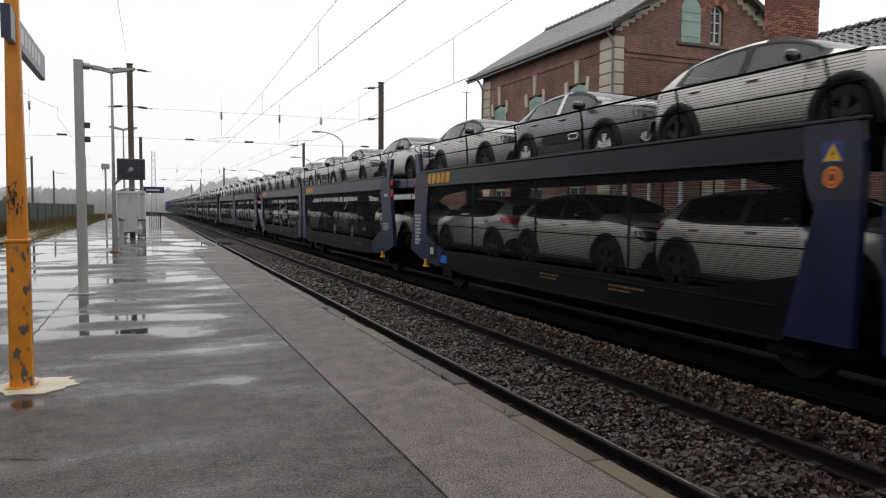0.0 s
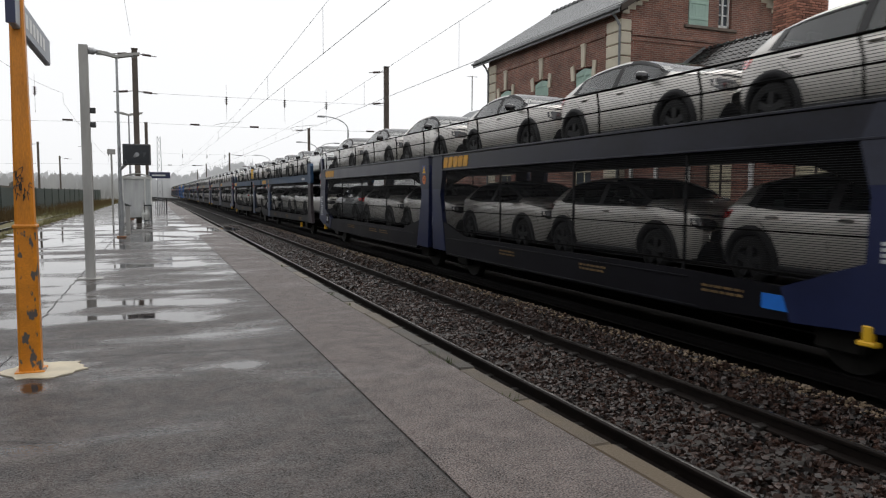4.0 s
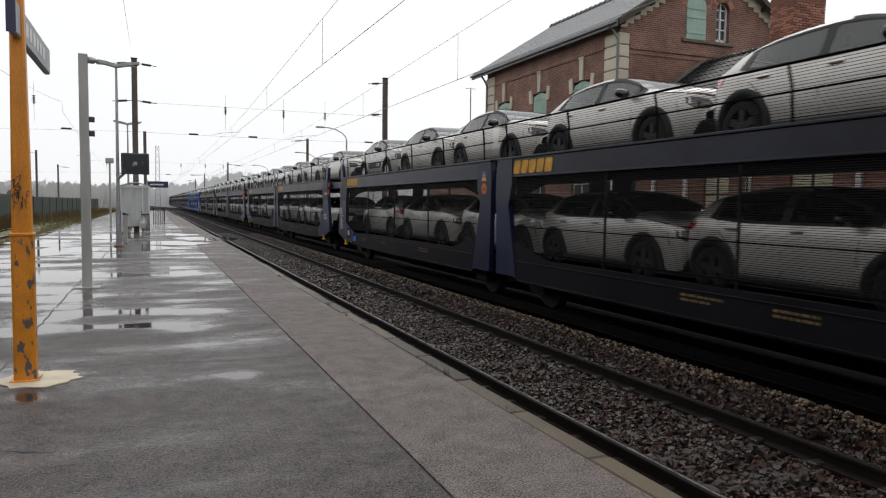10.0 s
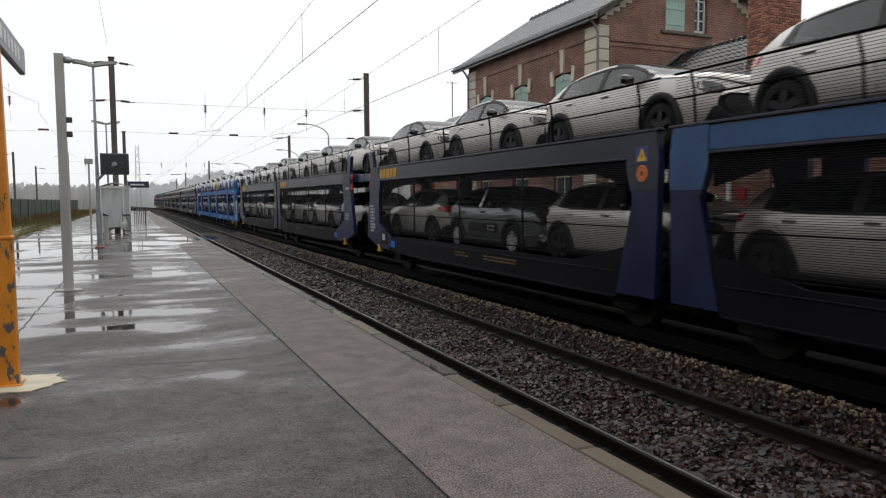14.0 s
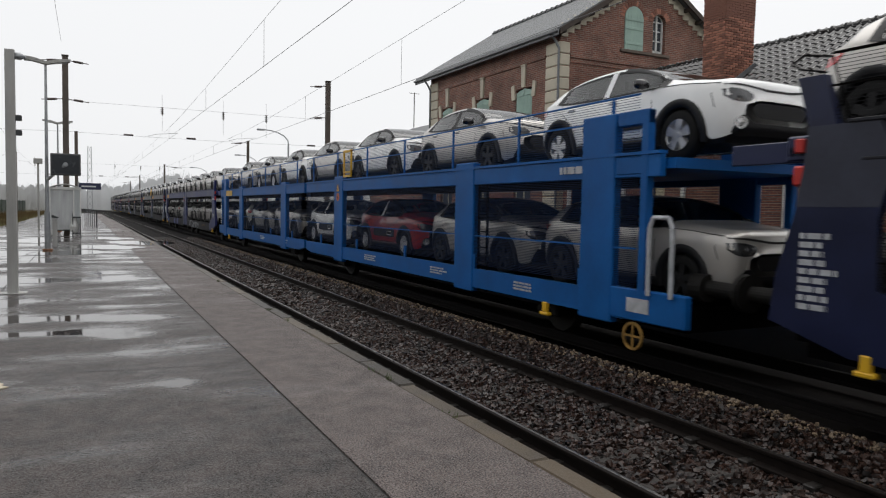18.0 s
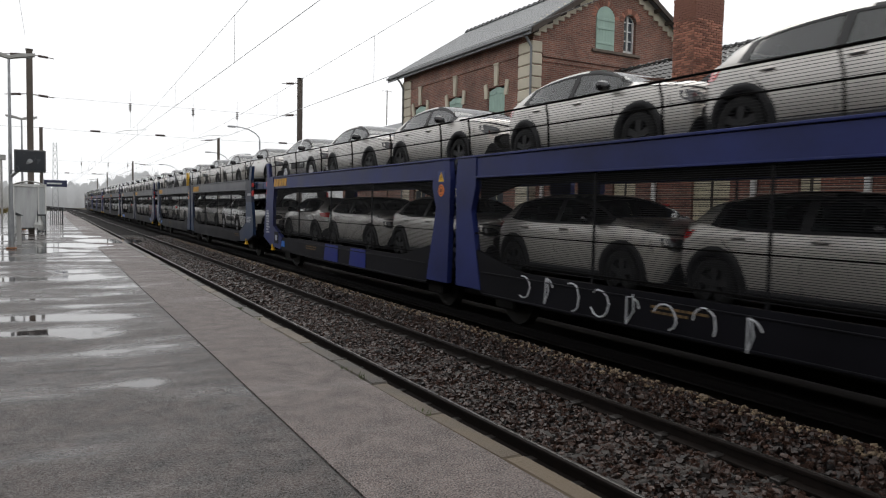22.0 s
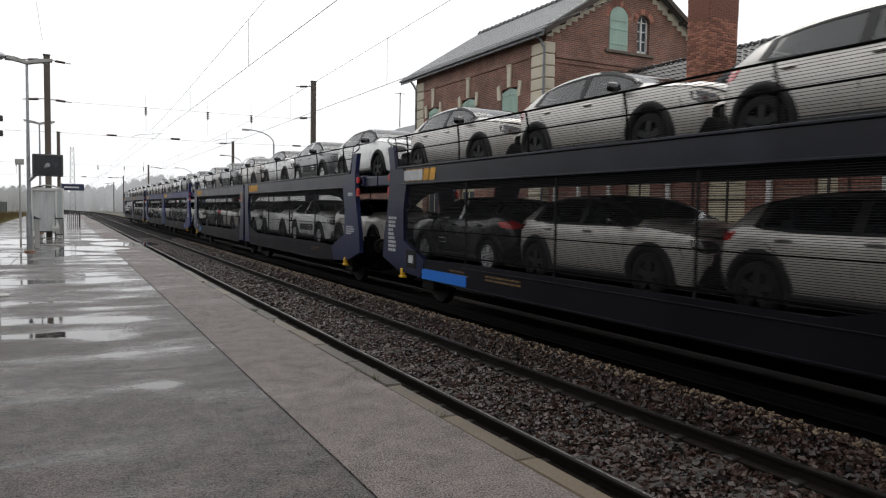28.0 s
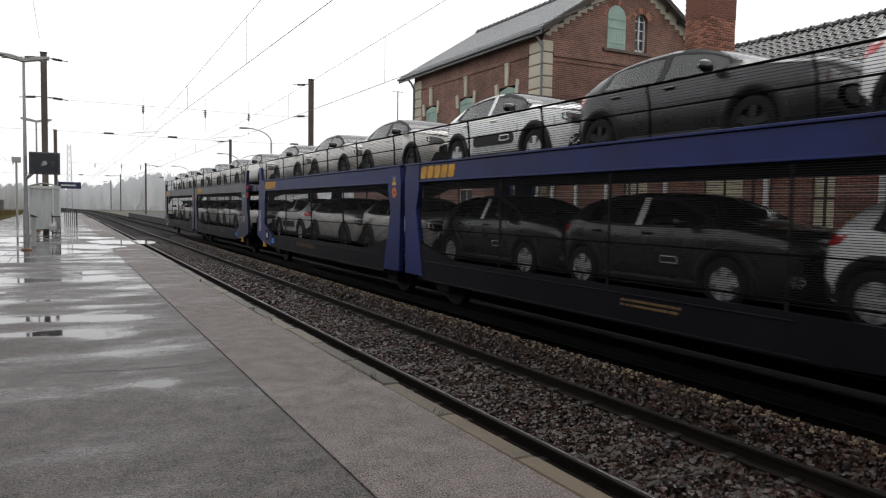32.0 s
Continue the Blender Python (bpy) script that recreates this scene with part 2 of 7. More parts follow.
def capsule(hl, hh, r, n=6):
    pts = []
    for cy, cz, a0 in ((hl - r, hh - r, 0), (-hl + r, hh - r, 90), (-hl + r, -hh + r, 180), (hl - r, -hh + r, 270)):
        pts += [(cy + r * math.cos(radians(a0 + 90 * i / n)), cz + r * math.sin(radians(a0 + 90 * i / n))) for i in range(n + 1)]
    return pts


CACHE = {}


def part(name, shape, material, parent=None, label="", at=None, key=None, smooth=False, m=None):
    """One mesh object under a thing or a part; alike pieces with the same key share their mesh."""
    k = (key, material.name) if key else None
    me = CACHE.get(k) if k else None
    if me is None:
        s = shape() if callable(shape) else shape
        me = s.mesh(name, material, smooth)
        if k:
            CACHE[k] = me
    ob = new(name, me)
    if parent:
        ob.parent = parent
    if m is not None:
        ob.matrix_basis = m
    elif at:
        ob.location = at
    if label:
        ob["label"] = label
    return ob


def thing(name, label, category, group="", kind="", at=(0, 0, 0), rz=0.0):
    e = new(name)
    e.empty_display_size = 0.2
    e.matrix_basis = pose(*at, 0, 0, rz)
    return tagged(e, label, category, group, kind)


def solid(name, shape, material, label, category, group="", kind="", at=(0, 0, 0), smooth=False, m=None):
    ob = part(name, shape, material, at=at, smooth=smooth, m=m)
    return tagged(ob, label, category, group, kind)


ZR = -0.40            # top of the rails; the platform is at 0
T1, T2 = 4.22, 7.60   # centres of the two tracks
# ---- materials of the setting ----
M_ASPH = wet_ground("wet_asphalt", (0.029, 0.022, 0.0195), 0.56, pscale=0.8,
                    dips=((-1.68, 15.8, 0.8, 1.7), (0.41, 16.0, 0.35, 0.8), (-1.5, 12.2, 0.5, 0.7), (0.71, 6.25, 0.13, 0.17), (0.40, 8.83, 0.3, 0.16), (0.54, 10.17, 0.5, 0.2), (-1.17, 10.3, 0.36, 1.2), (-0.1, 10.4, 0.7, 0.2), (0.53, 11.42, 0.6, 0.2), (-0.21, 9.14, 0.5, 0.17), (-0.89, 6.05, 0.10, 0.22)))
M_ASPH2 = wet_ground("wet_asphalt_strip", (0.076, 0.061, 0.056), 0.66, dry=0.6, mottle=0.4, pscale=0.8)
M_EDGE = mat("edge_concrete", (0.050, 0.036, 0.021), 0.45, spec=0.35, rand=0.7, vary=0.6, scale=3, bump=0.4, bscale=90)
M_FACE = mat("platform_face", (0.05, 0.047, 0.04), 0.8, vary=0.4, scale=4, bump=0.3)
# near-black colour holds the shade between stones and under the train
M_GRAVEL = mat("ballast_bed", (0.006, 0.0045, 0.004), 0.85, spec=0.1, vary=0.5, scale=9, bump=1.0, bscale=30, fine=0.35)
M_RUST = mat("rusty_rail_side", (0.008, 0.0055, 0.0045), 0.7, spec=0.12, vary=0.4, scale=10, bump=0.2)
# far rails: shade under the train put into a near-black colour
M_SHADERAIL = mat("shade_black_rail", (0.006, 0.005, 0.005), 0.8, spec=0.1, vary=0.4, scale=6)
M_RAILTOP = mat("worn_rail_head", (0.26, 0.25, 0.24), 0.3, metal=1.0, vary=0.15, scale=12, stretch=(6, 0.4, 6))
M_SLEEPER = mat("old_concrete_sleeper", (0.028, 0.024, 0.021), 0.8, vary=0.4, scale=5, bump=0.5)
M_GRASS = mat("winter_grass", (0.13, 0.118, 0.05), 0.9, vary=0.5, scale=2.5, bump=0.8, bscale=25, fine=0.3)
M_TAR = mat("joint_tar", (0.018, 0.017, 0.016), 0.5, vary=0.3)
M_SOIL = mat("damp_ground", (0.06, 0.055, 0.04), 0.9, vary=0.5, scale=0.6, bump=0.6, bscale=8)


def stones_material():
    m = mat("ballast_stone", (0.0155, 0.0094, 0.0072), 0.33, spec=0.35, vary=0.3, scale=30, bump=0.3, bscale=120)
    n, l = m.node_tree.nodes, m.node_tree.links
    g = n.new("ShaderNodeNewGeometry")
    r = n.new("ShaderNodeValToRGB")
    r.color_ramp.elements[0].color, r.color_ramp.elements[1].color = (0.12, 0.12, 0.12, 1), (2.7, 2.3, 2.1, 1)
    l.new(g.outputs["Random Per Island"], r.inputs[0])
    x = n.new("ShaderNodeMixRGB")
    x.blend_type, x.inputs[0].default_value = "MULTIPLY", 1.0
    b = n["Principled BSDF"]
    old = b.inputs["Base Color"].links[0].from_socket
    l.new(old, x.inputs[1]), l.new(r.outputs[0], x.inputs[2]), l.new(x.outputs[0], b.inputs["Base Color"])
    return m


M_STONE = stones_material()
M_TAN = mat("tan_new_ballast", (0.15, 0.108, 0.068), 0.6, vary=0.45, scale=25, bump=0.3)

# ---- ground: one sheet to the horizon ----
solid("ground", Shape().slab([(-900, -300), (900, -300), (900, 1500), (-900, 1500)], -1.3, -1.0, "z"), M_SOIL,
      "damp flat winter ground reaching the horizon", "ground", kind="structure")

# ---- platform ----
PX0, PX1, PY0, PY1 = -4.3, 2.385, -14.0, 118.0
JX = 1.415
solid("platform", Shape().box(PX0, JX - 0.012, PY0, PY1, -1.05, 0.0), M_ASPH,
      "worn wet grey asphalt station platform with puddles", "platform", kind="structure")
solid("platform_strip", Shape().box(JX + 0.012, PX1, PY0, PY1, -1.05, 0.0), M_ASPH2,
      "lighter wet asphalt strip along the platform edge", "platform", kind="structure")
solid("platform_joint", Shape().box(JX - 0.012, JX + 0.012, PY0, PY1, -1.05, -0.012), M_TAR,
      "dark tarred joint along the platform", "joint", kind="structure")
rnd = random.Random(3)
solid("platform_face", Shape().box(PX1, PX1 + 0.06, PY0, PY1, -1.05, -0.14), M_FACE,
      "dark concrete face of the platform below its edge", "platform face", kind="structure")
edge = thing("platform_edge", "row of pale worn concrete edge stones along the platform", "platform edge", kind="structure")
y, es = PY0 + 0.5, []
while y < 78:
    ln = 1.0
    k = rnd.randrange(3)
    jit = rnd.uniform(-0.012, 0.012)

    def stone_shape(k=k):
        q = random.Random(40 + k)
        s = Shape().box(0, 0.158, 0, 0.985, -0.14, 0, 0.014)
        s.v = [(a + q.uniform(-0.004, 0.004), b, c + q.uniform(-0.003, 0.003)) for a, b, c in s.v]
        return s
    part("edge_stone", stone_shape, M_EDGE, edge, at=(PX1 + 0.004 + jit, y, 0.002 + rnd.uniform(-0.004, 0.004)), key="edge_stone%d" % k)
    y += ln


def crack(name, pts, w, q):
    """A wandering tar-filled crack lying in the asphalt."""
    s, left, right = Shape(), [], []
    for (x0, y0), (x1, y1) in zip(pts, pts[1:]):
        n = max(2, int(math.hypot(x1 - x0, y1 - y0) / 0.12))
        for i in range(n):
            t = i / n
            ax, ay = x0 + (x1 - x0) * t, y0 + (y1 - y0) * t
            d = math.hypot(x1 - x0, y1 - y0)
            nx, ny = -(y1 - y0) / d, (x1 - x0) / d
            o, ww = q.gauss(0, 0.012), w * q.uniform(0.4, 1.3)
            left.append((ax + nx * (o + ww), ay + ny * (o + ww), 0.0035))
            right.append((ax + nx * (o - ww), ay + ny * (o - ww), 0.0035))
    n = len(left)
    s.add(left + right, [(i, i + 1, n + i + 1, n + i) for i in range(n - 1)])
    return solid(name, s, M_TAR, "dark irregular crack in the platform asphalt", "crack", kind="structure")


q = random.Random(8)
crack("platform_crack_1", [(-1.26, 4.0), (-1.25, 13.0), (-1.2, 25), (-1.15, 60)], 0.010, q)
crack("platform_crack_2", [(JX, 6.85), (0.6, 6.95), (-0.2, 7.07), (-1.2, 7.2)], 0.009, q)
crack("platform_crack_3", [(JX, 17.88), (-4.5, 17.9)], 0.010, q)
crack("platform_crack_4", [(-0.55, 4.72), (-0.85, 4.86), (-1.3, 4.8)], 0.006, q)
crack("platform_crack_5", [(JX, 28.5), (-4.5, 28.6)], 0.010, q)
crack("platform_crack_6", [(JX, 39), (-4.5, 39.1)], 0.010, q)

# ---- track bed ----
bed = Shape()
prof = [(2.36, -0.72), (2.6, -0.62), (3.0, -0.575), (5.2, -0.57), (5.6, -0.50), (5.95, -0.46), (6.15, -0.50), (6.5, -0.66), (9.2, -0.66), (9.7, -0.75), (10.2, -0.9)]


def bend(y):
    """The line curves gently to the left in the distance."""
    return 0.0 if y < 130 else -((y - 130) ** 2) / 2600.0


ys = [-14, 5, 15, 40, 90, 130] + list(range(150, 420, 20))
for i, y in enumerate(ys):
    bed.v += [(x + bend(y), y, z) for x, z in prof]
n = len(prof)
bed.f = [(i * n + k, i * n + k + 1, (i + 1) * n + k + 1, (i + 1) * n + k) for i in range(len(ys) - 1) for k in range(n - 1)]
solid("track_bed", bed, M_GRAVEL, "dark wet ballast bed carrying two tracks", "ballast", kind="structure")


def ballast(name, x0, x1, y0, y1, count, size, seed, zf, ma=None):
    r = np.random.RandomState(seed)
    base = np.array([(-1, -1, -1), (1, -1, -1), (1, 1, -1), (-1, 1, -1), (-.8, -.8, 1), (.8, -.8, 1), (.8, .8, 1), (-.8, .8, 1)], float)
    quad = np.array([(0, 3, 2, 1), (4, 5, 6, 7), (0, 1, 5, 4), (1, 2, 6, 5), (2, 3, 7, 6), (3, 0, 4, 7)])
    v = base[None] * r.uniform(0.55, 1.25, (count, 8, 3)) * (size * r.uniform(0.45, 1.25, (count, 1, 1)) * r.uniform(0.7, 1.3, (count, 1, 3))) * np.array([1, 1, 0.72])
    a, b = r.uniform(0, 2 * np.pi, count), r.uniform(-0.7, 0.7, count)
    ca, sa, cb, sb = np.cos(a)[:, None], np.sin(a)[:, None], np.cos(b)[:, None], np.sin(b)[:, None]
    x, y, z = v[..., 0], v[..., 1], v[..., 2]
    y, z = y * cb - z * sb, y * sb + z * cb
    x, y = x * ca - y * sa, x * sa + y * ca
    px, py = r.uniform(x0, x1, count), r.uniform(y0, y1, count)
    pz = np.interp(px, [p[0] for p in prof], [p[1] for p in prof]) + zf + r.uniform(-0.012, 0.03, count)
    v = np.stack([x + px[:, None], y + py[:, None], z + pz[:, None]], -1).reshape(-1, 3)
    f = (quad[None] + 8 * np.arange(count)[:, None, None]).reshape(-1, 4)
    me = bpy.data.meshes.new(name)
    me.from_pydata(v.tolist(), [], f.tolist())
    me.materials.append(ma or M_STONE)
    ob = new(name, me)
    return tagged(ob, "broken grey-brown wet ballast stones between the rails", "ballast", kind="stuff")


ballast("ballast_stones", 3.56, 4.88, 1.5, 14, 12500, 0.025, 1, 0.0)
ballast("ballast_stones", 3.56, 4.88, 14, 45, 9000, 0.036, 2, 0.0)
ballast("ballast_stones", 5.06, 6.5, 1.5, 14, 13500, 0.025, 3, 0.012)
ballast("ballast_stones", 5.06, 6.5, 14, 45, 9000, 0.036, 4, 0.012)
ballast("tan_stones", 5.80, 6.27, 1.5, 40, 3800, 0.019, 8, 0.032, M_TAN)
ballast("ballast_stones", 3.56, 6.5, -9, 1.5, 9000, 0.032, 11, 0.005)
ballast("ballast_stones", 2.5, 3.38, -9.0, 30, 7500, 0.032, 5, -0.02)


def rails(name, cx, y0, y1, label, dark=None):
    t = thing(name, label, "railway track", kind="structure")
    yy = [y for y in (y0, 20, 60, 100, 130) if y >= y0] + list(range(150, int(y1), 20))
    for sx in (-0.7525, 0.7525):
        for nm, pr, ma in (("rail", [(-0.07, -0.155), (0.07, -0.155), (0.07, -0.135), (0.012, -0.115), (0.012, -0.045), (0.034, -0.035), (0.034, -0.015), (0.018, -0.0015), (-0.018, -0.0025), (-0.031, -0.007), (-0.034, -0.015), (-0.034, -0.035), (-0.012, -0.045), (-0.012, -0.115), (-0.07, -0.135)], dark or M_RUST),
                           ("running_surface", [(-0.006, -0.016), (0.0345, -0.016), (0.031, -0.006), (0.018, -0.0005), (0.0, 0.0), (-0.006, -0.001)], dark or M_RAILTOP)):
            s, k = Shape(), len(pr)
            for y in yy:
                s.v += [(cx + sx + a + bend(y), y, ZR + b) for a, b in pr]
            s.f = [(i * k + j, i * k + (j + 1) % k, (i + 1) * k + (j + 1) % k, (i + 1) * k + j) for i in range(len(yy) - 1) for j in range(k)]
            part(nm, s, ma, t)
    return t


rails("track_near", T1, -12, 380, "empty near track with rust-dark rails and shiny worn heads")
rails("track_far", T2, -12, 380, "far track with dark rails under the passing train", M_SHADERAIL)
rails("track_siding", -7.85, -12, 68, "rusty disused siding beyond the platform")
sl = thing("sleepers", "grey concrete sleepers half buried in ballast", "sleepers", kind="structure")
for i in range(96):
    y = -9.2 + i * 0.6
    part("sleeper", lambda: Shape().box(-1.2, 1.2, -0.13, 0.13, -0.17, 0, 0.02), M_SLEEPER, sl, at=(T1, y, ZR - 0.155 + random.uniform(-0.012, 0.006)), key="sleeper")
M_CLIP = mat("worn_steel_clip", (0.022, 0.019, 0.017), 0.5, metal=0.4, vary=0.4)
cl = Shape()
for i in range(106):
    for sx in (-0.7525, 0.7525):
        cl.box(T1 + sx - 0.13, T1 + sx + 0.13, -9.25 + i * 0.6, -9.15 + i * 0.6, ZR - 0.16, ZR - 0.11, 0.01)
tagged(part("rail_clips", cl, M_CLIP, sl), kind="stuff")

# ---- far side: low platform in front of the station house ----
M_FARP = mat("far_platform_asphalt", (0.05, 0.047, 0.045), 0.7, spec=0.2, vary=0.3, scale=1.2, bump=0.2)
solid("far_platform", Shape().box(9.75, 15.02, -12, 130, -1.05, -0.05, 0.02), M_FARP, "low wet platform on the far side of the tracks", "platform", kind="structure")

# ---- verge and meadow beyond the platform ----
mead = Shape()
r_ = random.Random(5)
nx, ny = 26, 44
for j in range(ny):
    for i in range(nx):
        x, y = PX0 - 0.05 - (i / (nx - 1)) ** 1.6 * 60, -10 + (j / (ny - 1)) ** 1.5 * 200
        h = -0.52 + 0.06 * math.sin(x * 0.8 + y * 0.25) + 0.06 * r_.random() + (0.25 if y > 75 else 0)
        mead.v.append((x, y, h))
mead.f = [(j * nx + i, j * nx + i + 1, (j + 1) * nx + i + 1, (j + 1) * nx + i) for j in range(ny - 1) for i in range(nx - 1)]
solid("meadow", mead, M_GRASS, "rough yellow-green winter grass beside the platform", "grass", kind="structure")
gr, gs = random.Random(6), Shape()
for i in range(9000):
    y = 30 + 100 * gr.random() ** 1.3
    x = PX0 - 0.25 - (gr.random() ** 1.5) * (5.5 if y > 55 else 1.6)
    x -= 5.2 if y < 70 and gr.random() < 0.4 else 0
    hh, w, a = gr.uniform(0.1, 0.42) + (0.2 if y > 60 else 0), 0.014, gr.uniform(0, 6.28)
    dx, dy = math.cos(a) * w, math.sin(a) * w
    z = -0.5
    gs.add([(x - dx, y - dy, z), (x + dx, y + dy, z), (x + gr.gauss(0, 0.08), y + gr.gauss(0, 0.08), z + 0.15 + hh)], [(0, 1, 2)])
solid("grass_blades", gs, M_GRASS, "tufts of long dead winter grass", "grass", kind="stuff")

# broken stones along the back edge of the platform, and brown weeds before the fence
be = thing("back_edge", "row of broken mossy stones along the back of the platform", "platform edge", kind="structure")
r_ = random.Random(15)
for i in range(36):
    part("edge_stone", lambda: Shape().box(-0.11, 0.11, -0.45, 0.45, -0.25, 0.03, 0.03), M_EDGE, be, m=pose(PX0 - 0.05 + r_.uniform(-0.05, 0.05), 20 + i * 1.02, r_.uniform(-0.05, 0.02), r_.uniform(-2, 2), r_.uniform(-4, 4), r_.uniform(-4, 4)), key="back_stone")
M_WEED = mat("dead_brown_weeds", (0.10, 0.07, 0.035), 0.9, vary=0.5, scale=3, spec=0.1)
ws = Shape()
for i in range(170):
    cx, cy = r_.uniform(-8.8, -5.0), r_.uniform(52, 125)
    if cy < 70:
        cx = r_.uniform(-9.6, -8.8)
    for k in range(34):
        a, h = r_.uniform(0, 6.28), r_.uniform(0.3, 1.15)
        x, y = cx + r_.gauss(0, 0.3), cy + r_.gauss(0, 0.6)
        ws.add([(x - 0.02, y, -0.6), (x + 0.02, y, -0.6), (x + r_.gauss(0, 0.16), y + r_.gauss(0, 0.1), -0.5 + h)], [(0, 1, 2)])
solid("weeds", ws, M_WEED, "dry brown weeds growing before the fence", "weeds", kind="stuff")

# small green tufts in the platform's edge joint
M_TUFT = mat("green_moss_tuft", (0.05, 0.075, 0.02), 0.9, vary=0.4, scale=20)
ts = Shape()
for cx, cy, k in ((2.40, 5.75, 26), (2.39, 6.1, 12), (2.41, 10.3, 22), (2.40, 9.2, 10), (2.39, 14.6, 16), (2.40, 4.6, 8)):
    for i in range(k):
        x, y, a = cx + r_.gauss(0, 0.012), cy + r_.gauss(0, 0.05), r_.uniform(0, 6.28)
        ts.add([(x - 0.004, y, -0.01), (x + 0.004, y, -0.01), (x + 0.025 * math.cos(a), y + 0.025 * math.sin(a), r_.uniform(0.015, 0.05))], [(0, 1, 2)])
solid("moss_tufts", ts, M_TUFT, "tiny green tufts growing in the edge joint", "moss", kind="stuff")
# ---- materials of the station house ----
def brick_mat(name, c1, c2, mortar, flip=False):
    m = bpy.data.materials.new(name)
    m.use_nodes = True
    n, l = m.node_tree.nodes, m.node_tree.links
    b = n["Principled BSDF"]
    b.inputs["Roughness"].default_value = 0.75
    tc, sp, cb = n.new("ShaderNodeTexCoord"), n.new("ShaderNodeSeparateXYZ"), n.new("ShaderNodeCombineXYZ")
    l.new(tc.outputs["Object"], sp.inputs[0])
    ad = n.new("ShaderNodeMath")
    l.new(sp.outputs[0], ad.inputs[0]), l.new(sp.outputs[1], ad.inputs[1])
    l.new(ad.outputs[0], cb.inputs[0]), l.new(sp.outputs[2], cb.inputs[1])
    t = n.new("ShaderNodeTexBrick")
    t.inputs["Scale"].default_value = 1.0
    t.inputs["Brick Width"].default_value, t.inputs["Row Height"].default_value = 0.23, 0.07
    t.inputs["Mortar Size"].default_value, t.inputs["Mortar Smooth"].default_value = 0.009, 0.2
    t.inputs["Color1"].default_value, t.inputs["Color2"].default_value, t.inputs["Mortar"].default_value = (*c1, 1), (*c2, 1), (*mortar, 1)
    l.new(cb.outputs[0], t.inputs["Vector"])
    ns = n.new("ShaderNodeTexNoise")
    ns.inputs["Scale"].default_value, ns.inputs["Detail"].default_value = 1.1, 6
    l.new(tc.outputs["Object"], ns.inputs["Vector"])
    rp = n.new("ShaderNodeValToRGB")
    rp.color_ramp.elements[0].position, rp.color_ramp.elements[1].position = 0.3, 0.7
    rp.color_ramp.elements[0].color, rp.color_ramp.elements[1].color = (0.6, 0.58, 0.56, 1), (1.15, 1.12, 1.1, 1)
    l.new(ns.outputs[0], rp.inputs[0])
    x = n.new("ShaderNodeMixRGB")
    x.blend_type, x.inputs[0].default_value = "MULTIPLY", 1
    l.new(t.outputs["Color"], x.inputs[1]), l.new(rp.outputs[0], x.inputs[2]), l.new(x.outputs[0], b.inputs["Base Color"])
    bp = n.new("ShaderNodeBump")
    bp.inputs["Strength"].default_value, bp.inputs["Distance"].default_value, bp.invert = 0.6, 0.008, True
    l.new(t.outputs["Fac"], bp.inputs["Height"]), l.new(bp.outputs[0], b.inputs["Normal"])
    return m


M_BRICK = brick_mat("red_brown_brickwork", (0.26, 0.10, 0.066), (0.15, 0.06, 0.044), (0.29, 0.245, 0.205))
M_BRICKP = mat("chimney_brick", (0.30, 0.13, 0.088), 0.8, vary=0.35, scale=8, bump=0.3, rand=1.2)
M_MORTAR = mat("lime_mortar", (0.20, 0.17, 0.14), 0.9, vary=0.3)
M_QUOIN = mat("cream_stone", (0.52, 0.47, 0.37), 0.7, vary=0.14, scale=2.5, bump=0.15, rand=0.25)
M_SLATE = mat("wet_slate", (0.095, 0.10, 0.103), 0.4, vary=0.35, scale=3, stretch=(1, 1, 1), bump=0.2)
M_TILE = mat("dark_glazed_pantile", (0.014, 0.0135, 0.014), 0.14, spec=0.32, vary=0.35, scale=5, rand=0.8)
M_GREEN = mat("pale_green_shutter_paint", (0.30, 0.42, 0.36), 0.6, vary=0.18, scale=2, bump=0.1)
M_FRAMEW = mat("white_window_paint", (0.62, 0.62, 0.60), 0.5, vary=0.1)
M_PANE = glass("window_pane", (0.05, 0.06, 0.07), 0.05)
M_ZINC = mat("zinc_gutter", (0.17, 0.175, 0.18), 0.45, metal=0.4, vary=0.25)
M_CREAM = mat("cream_door_paint", (0.50, 0.45, 0.32), 0.55, vary=0.12)
M_WOODD = mat("dark_stained_wood", (0.045, 0.032, 0.024), 0.7, vary=0.4)
M_SILLST = mat("dark_weathered_stone", (0.13, 0.10, 0.08), 0.8, vary=0.3, scale=4, bump=0.2)
M_LEAD = mat("lead_flashing", (0.16, 0.165, 0.17), 0.5, metal=0.3, vary=0.2)

HX, HX2, HY, HY2, HG = 15.0, 23.1, 20.7, 31.1, -0.05
EZ, RX, RZ = 7.95, 19.05, 10.52     # eaves, ridge

house = thing("station_house", "two-storey red brick station house with cream quoins and slate roof", "house")


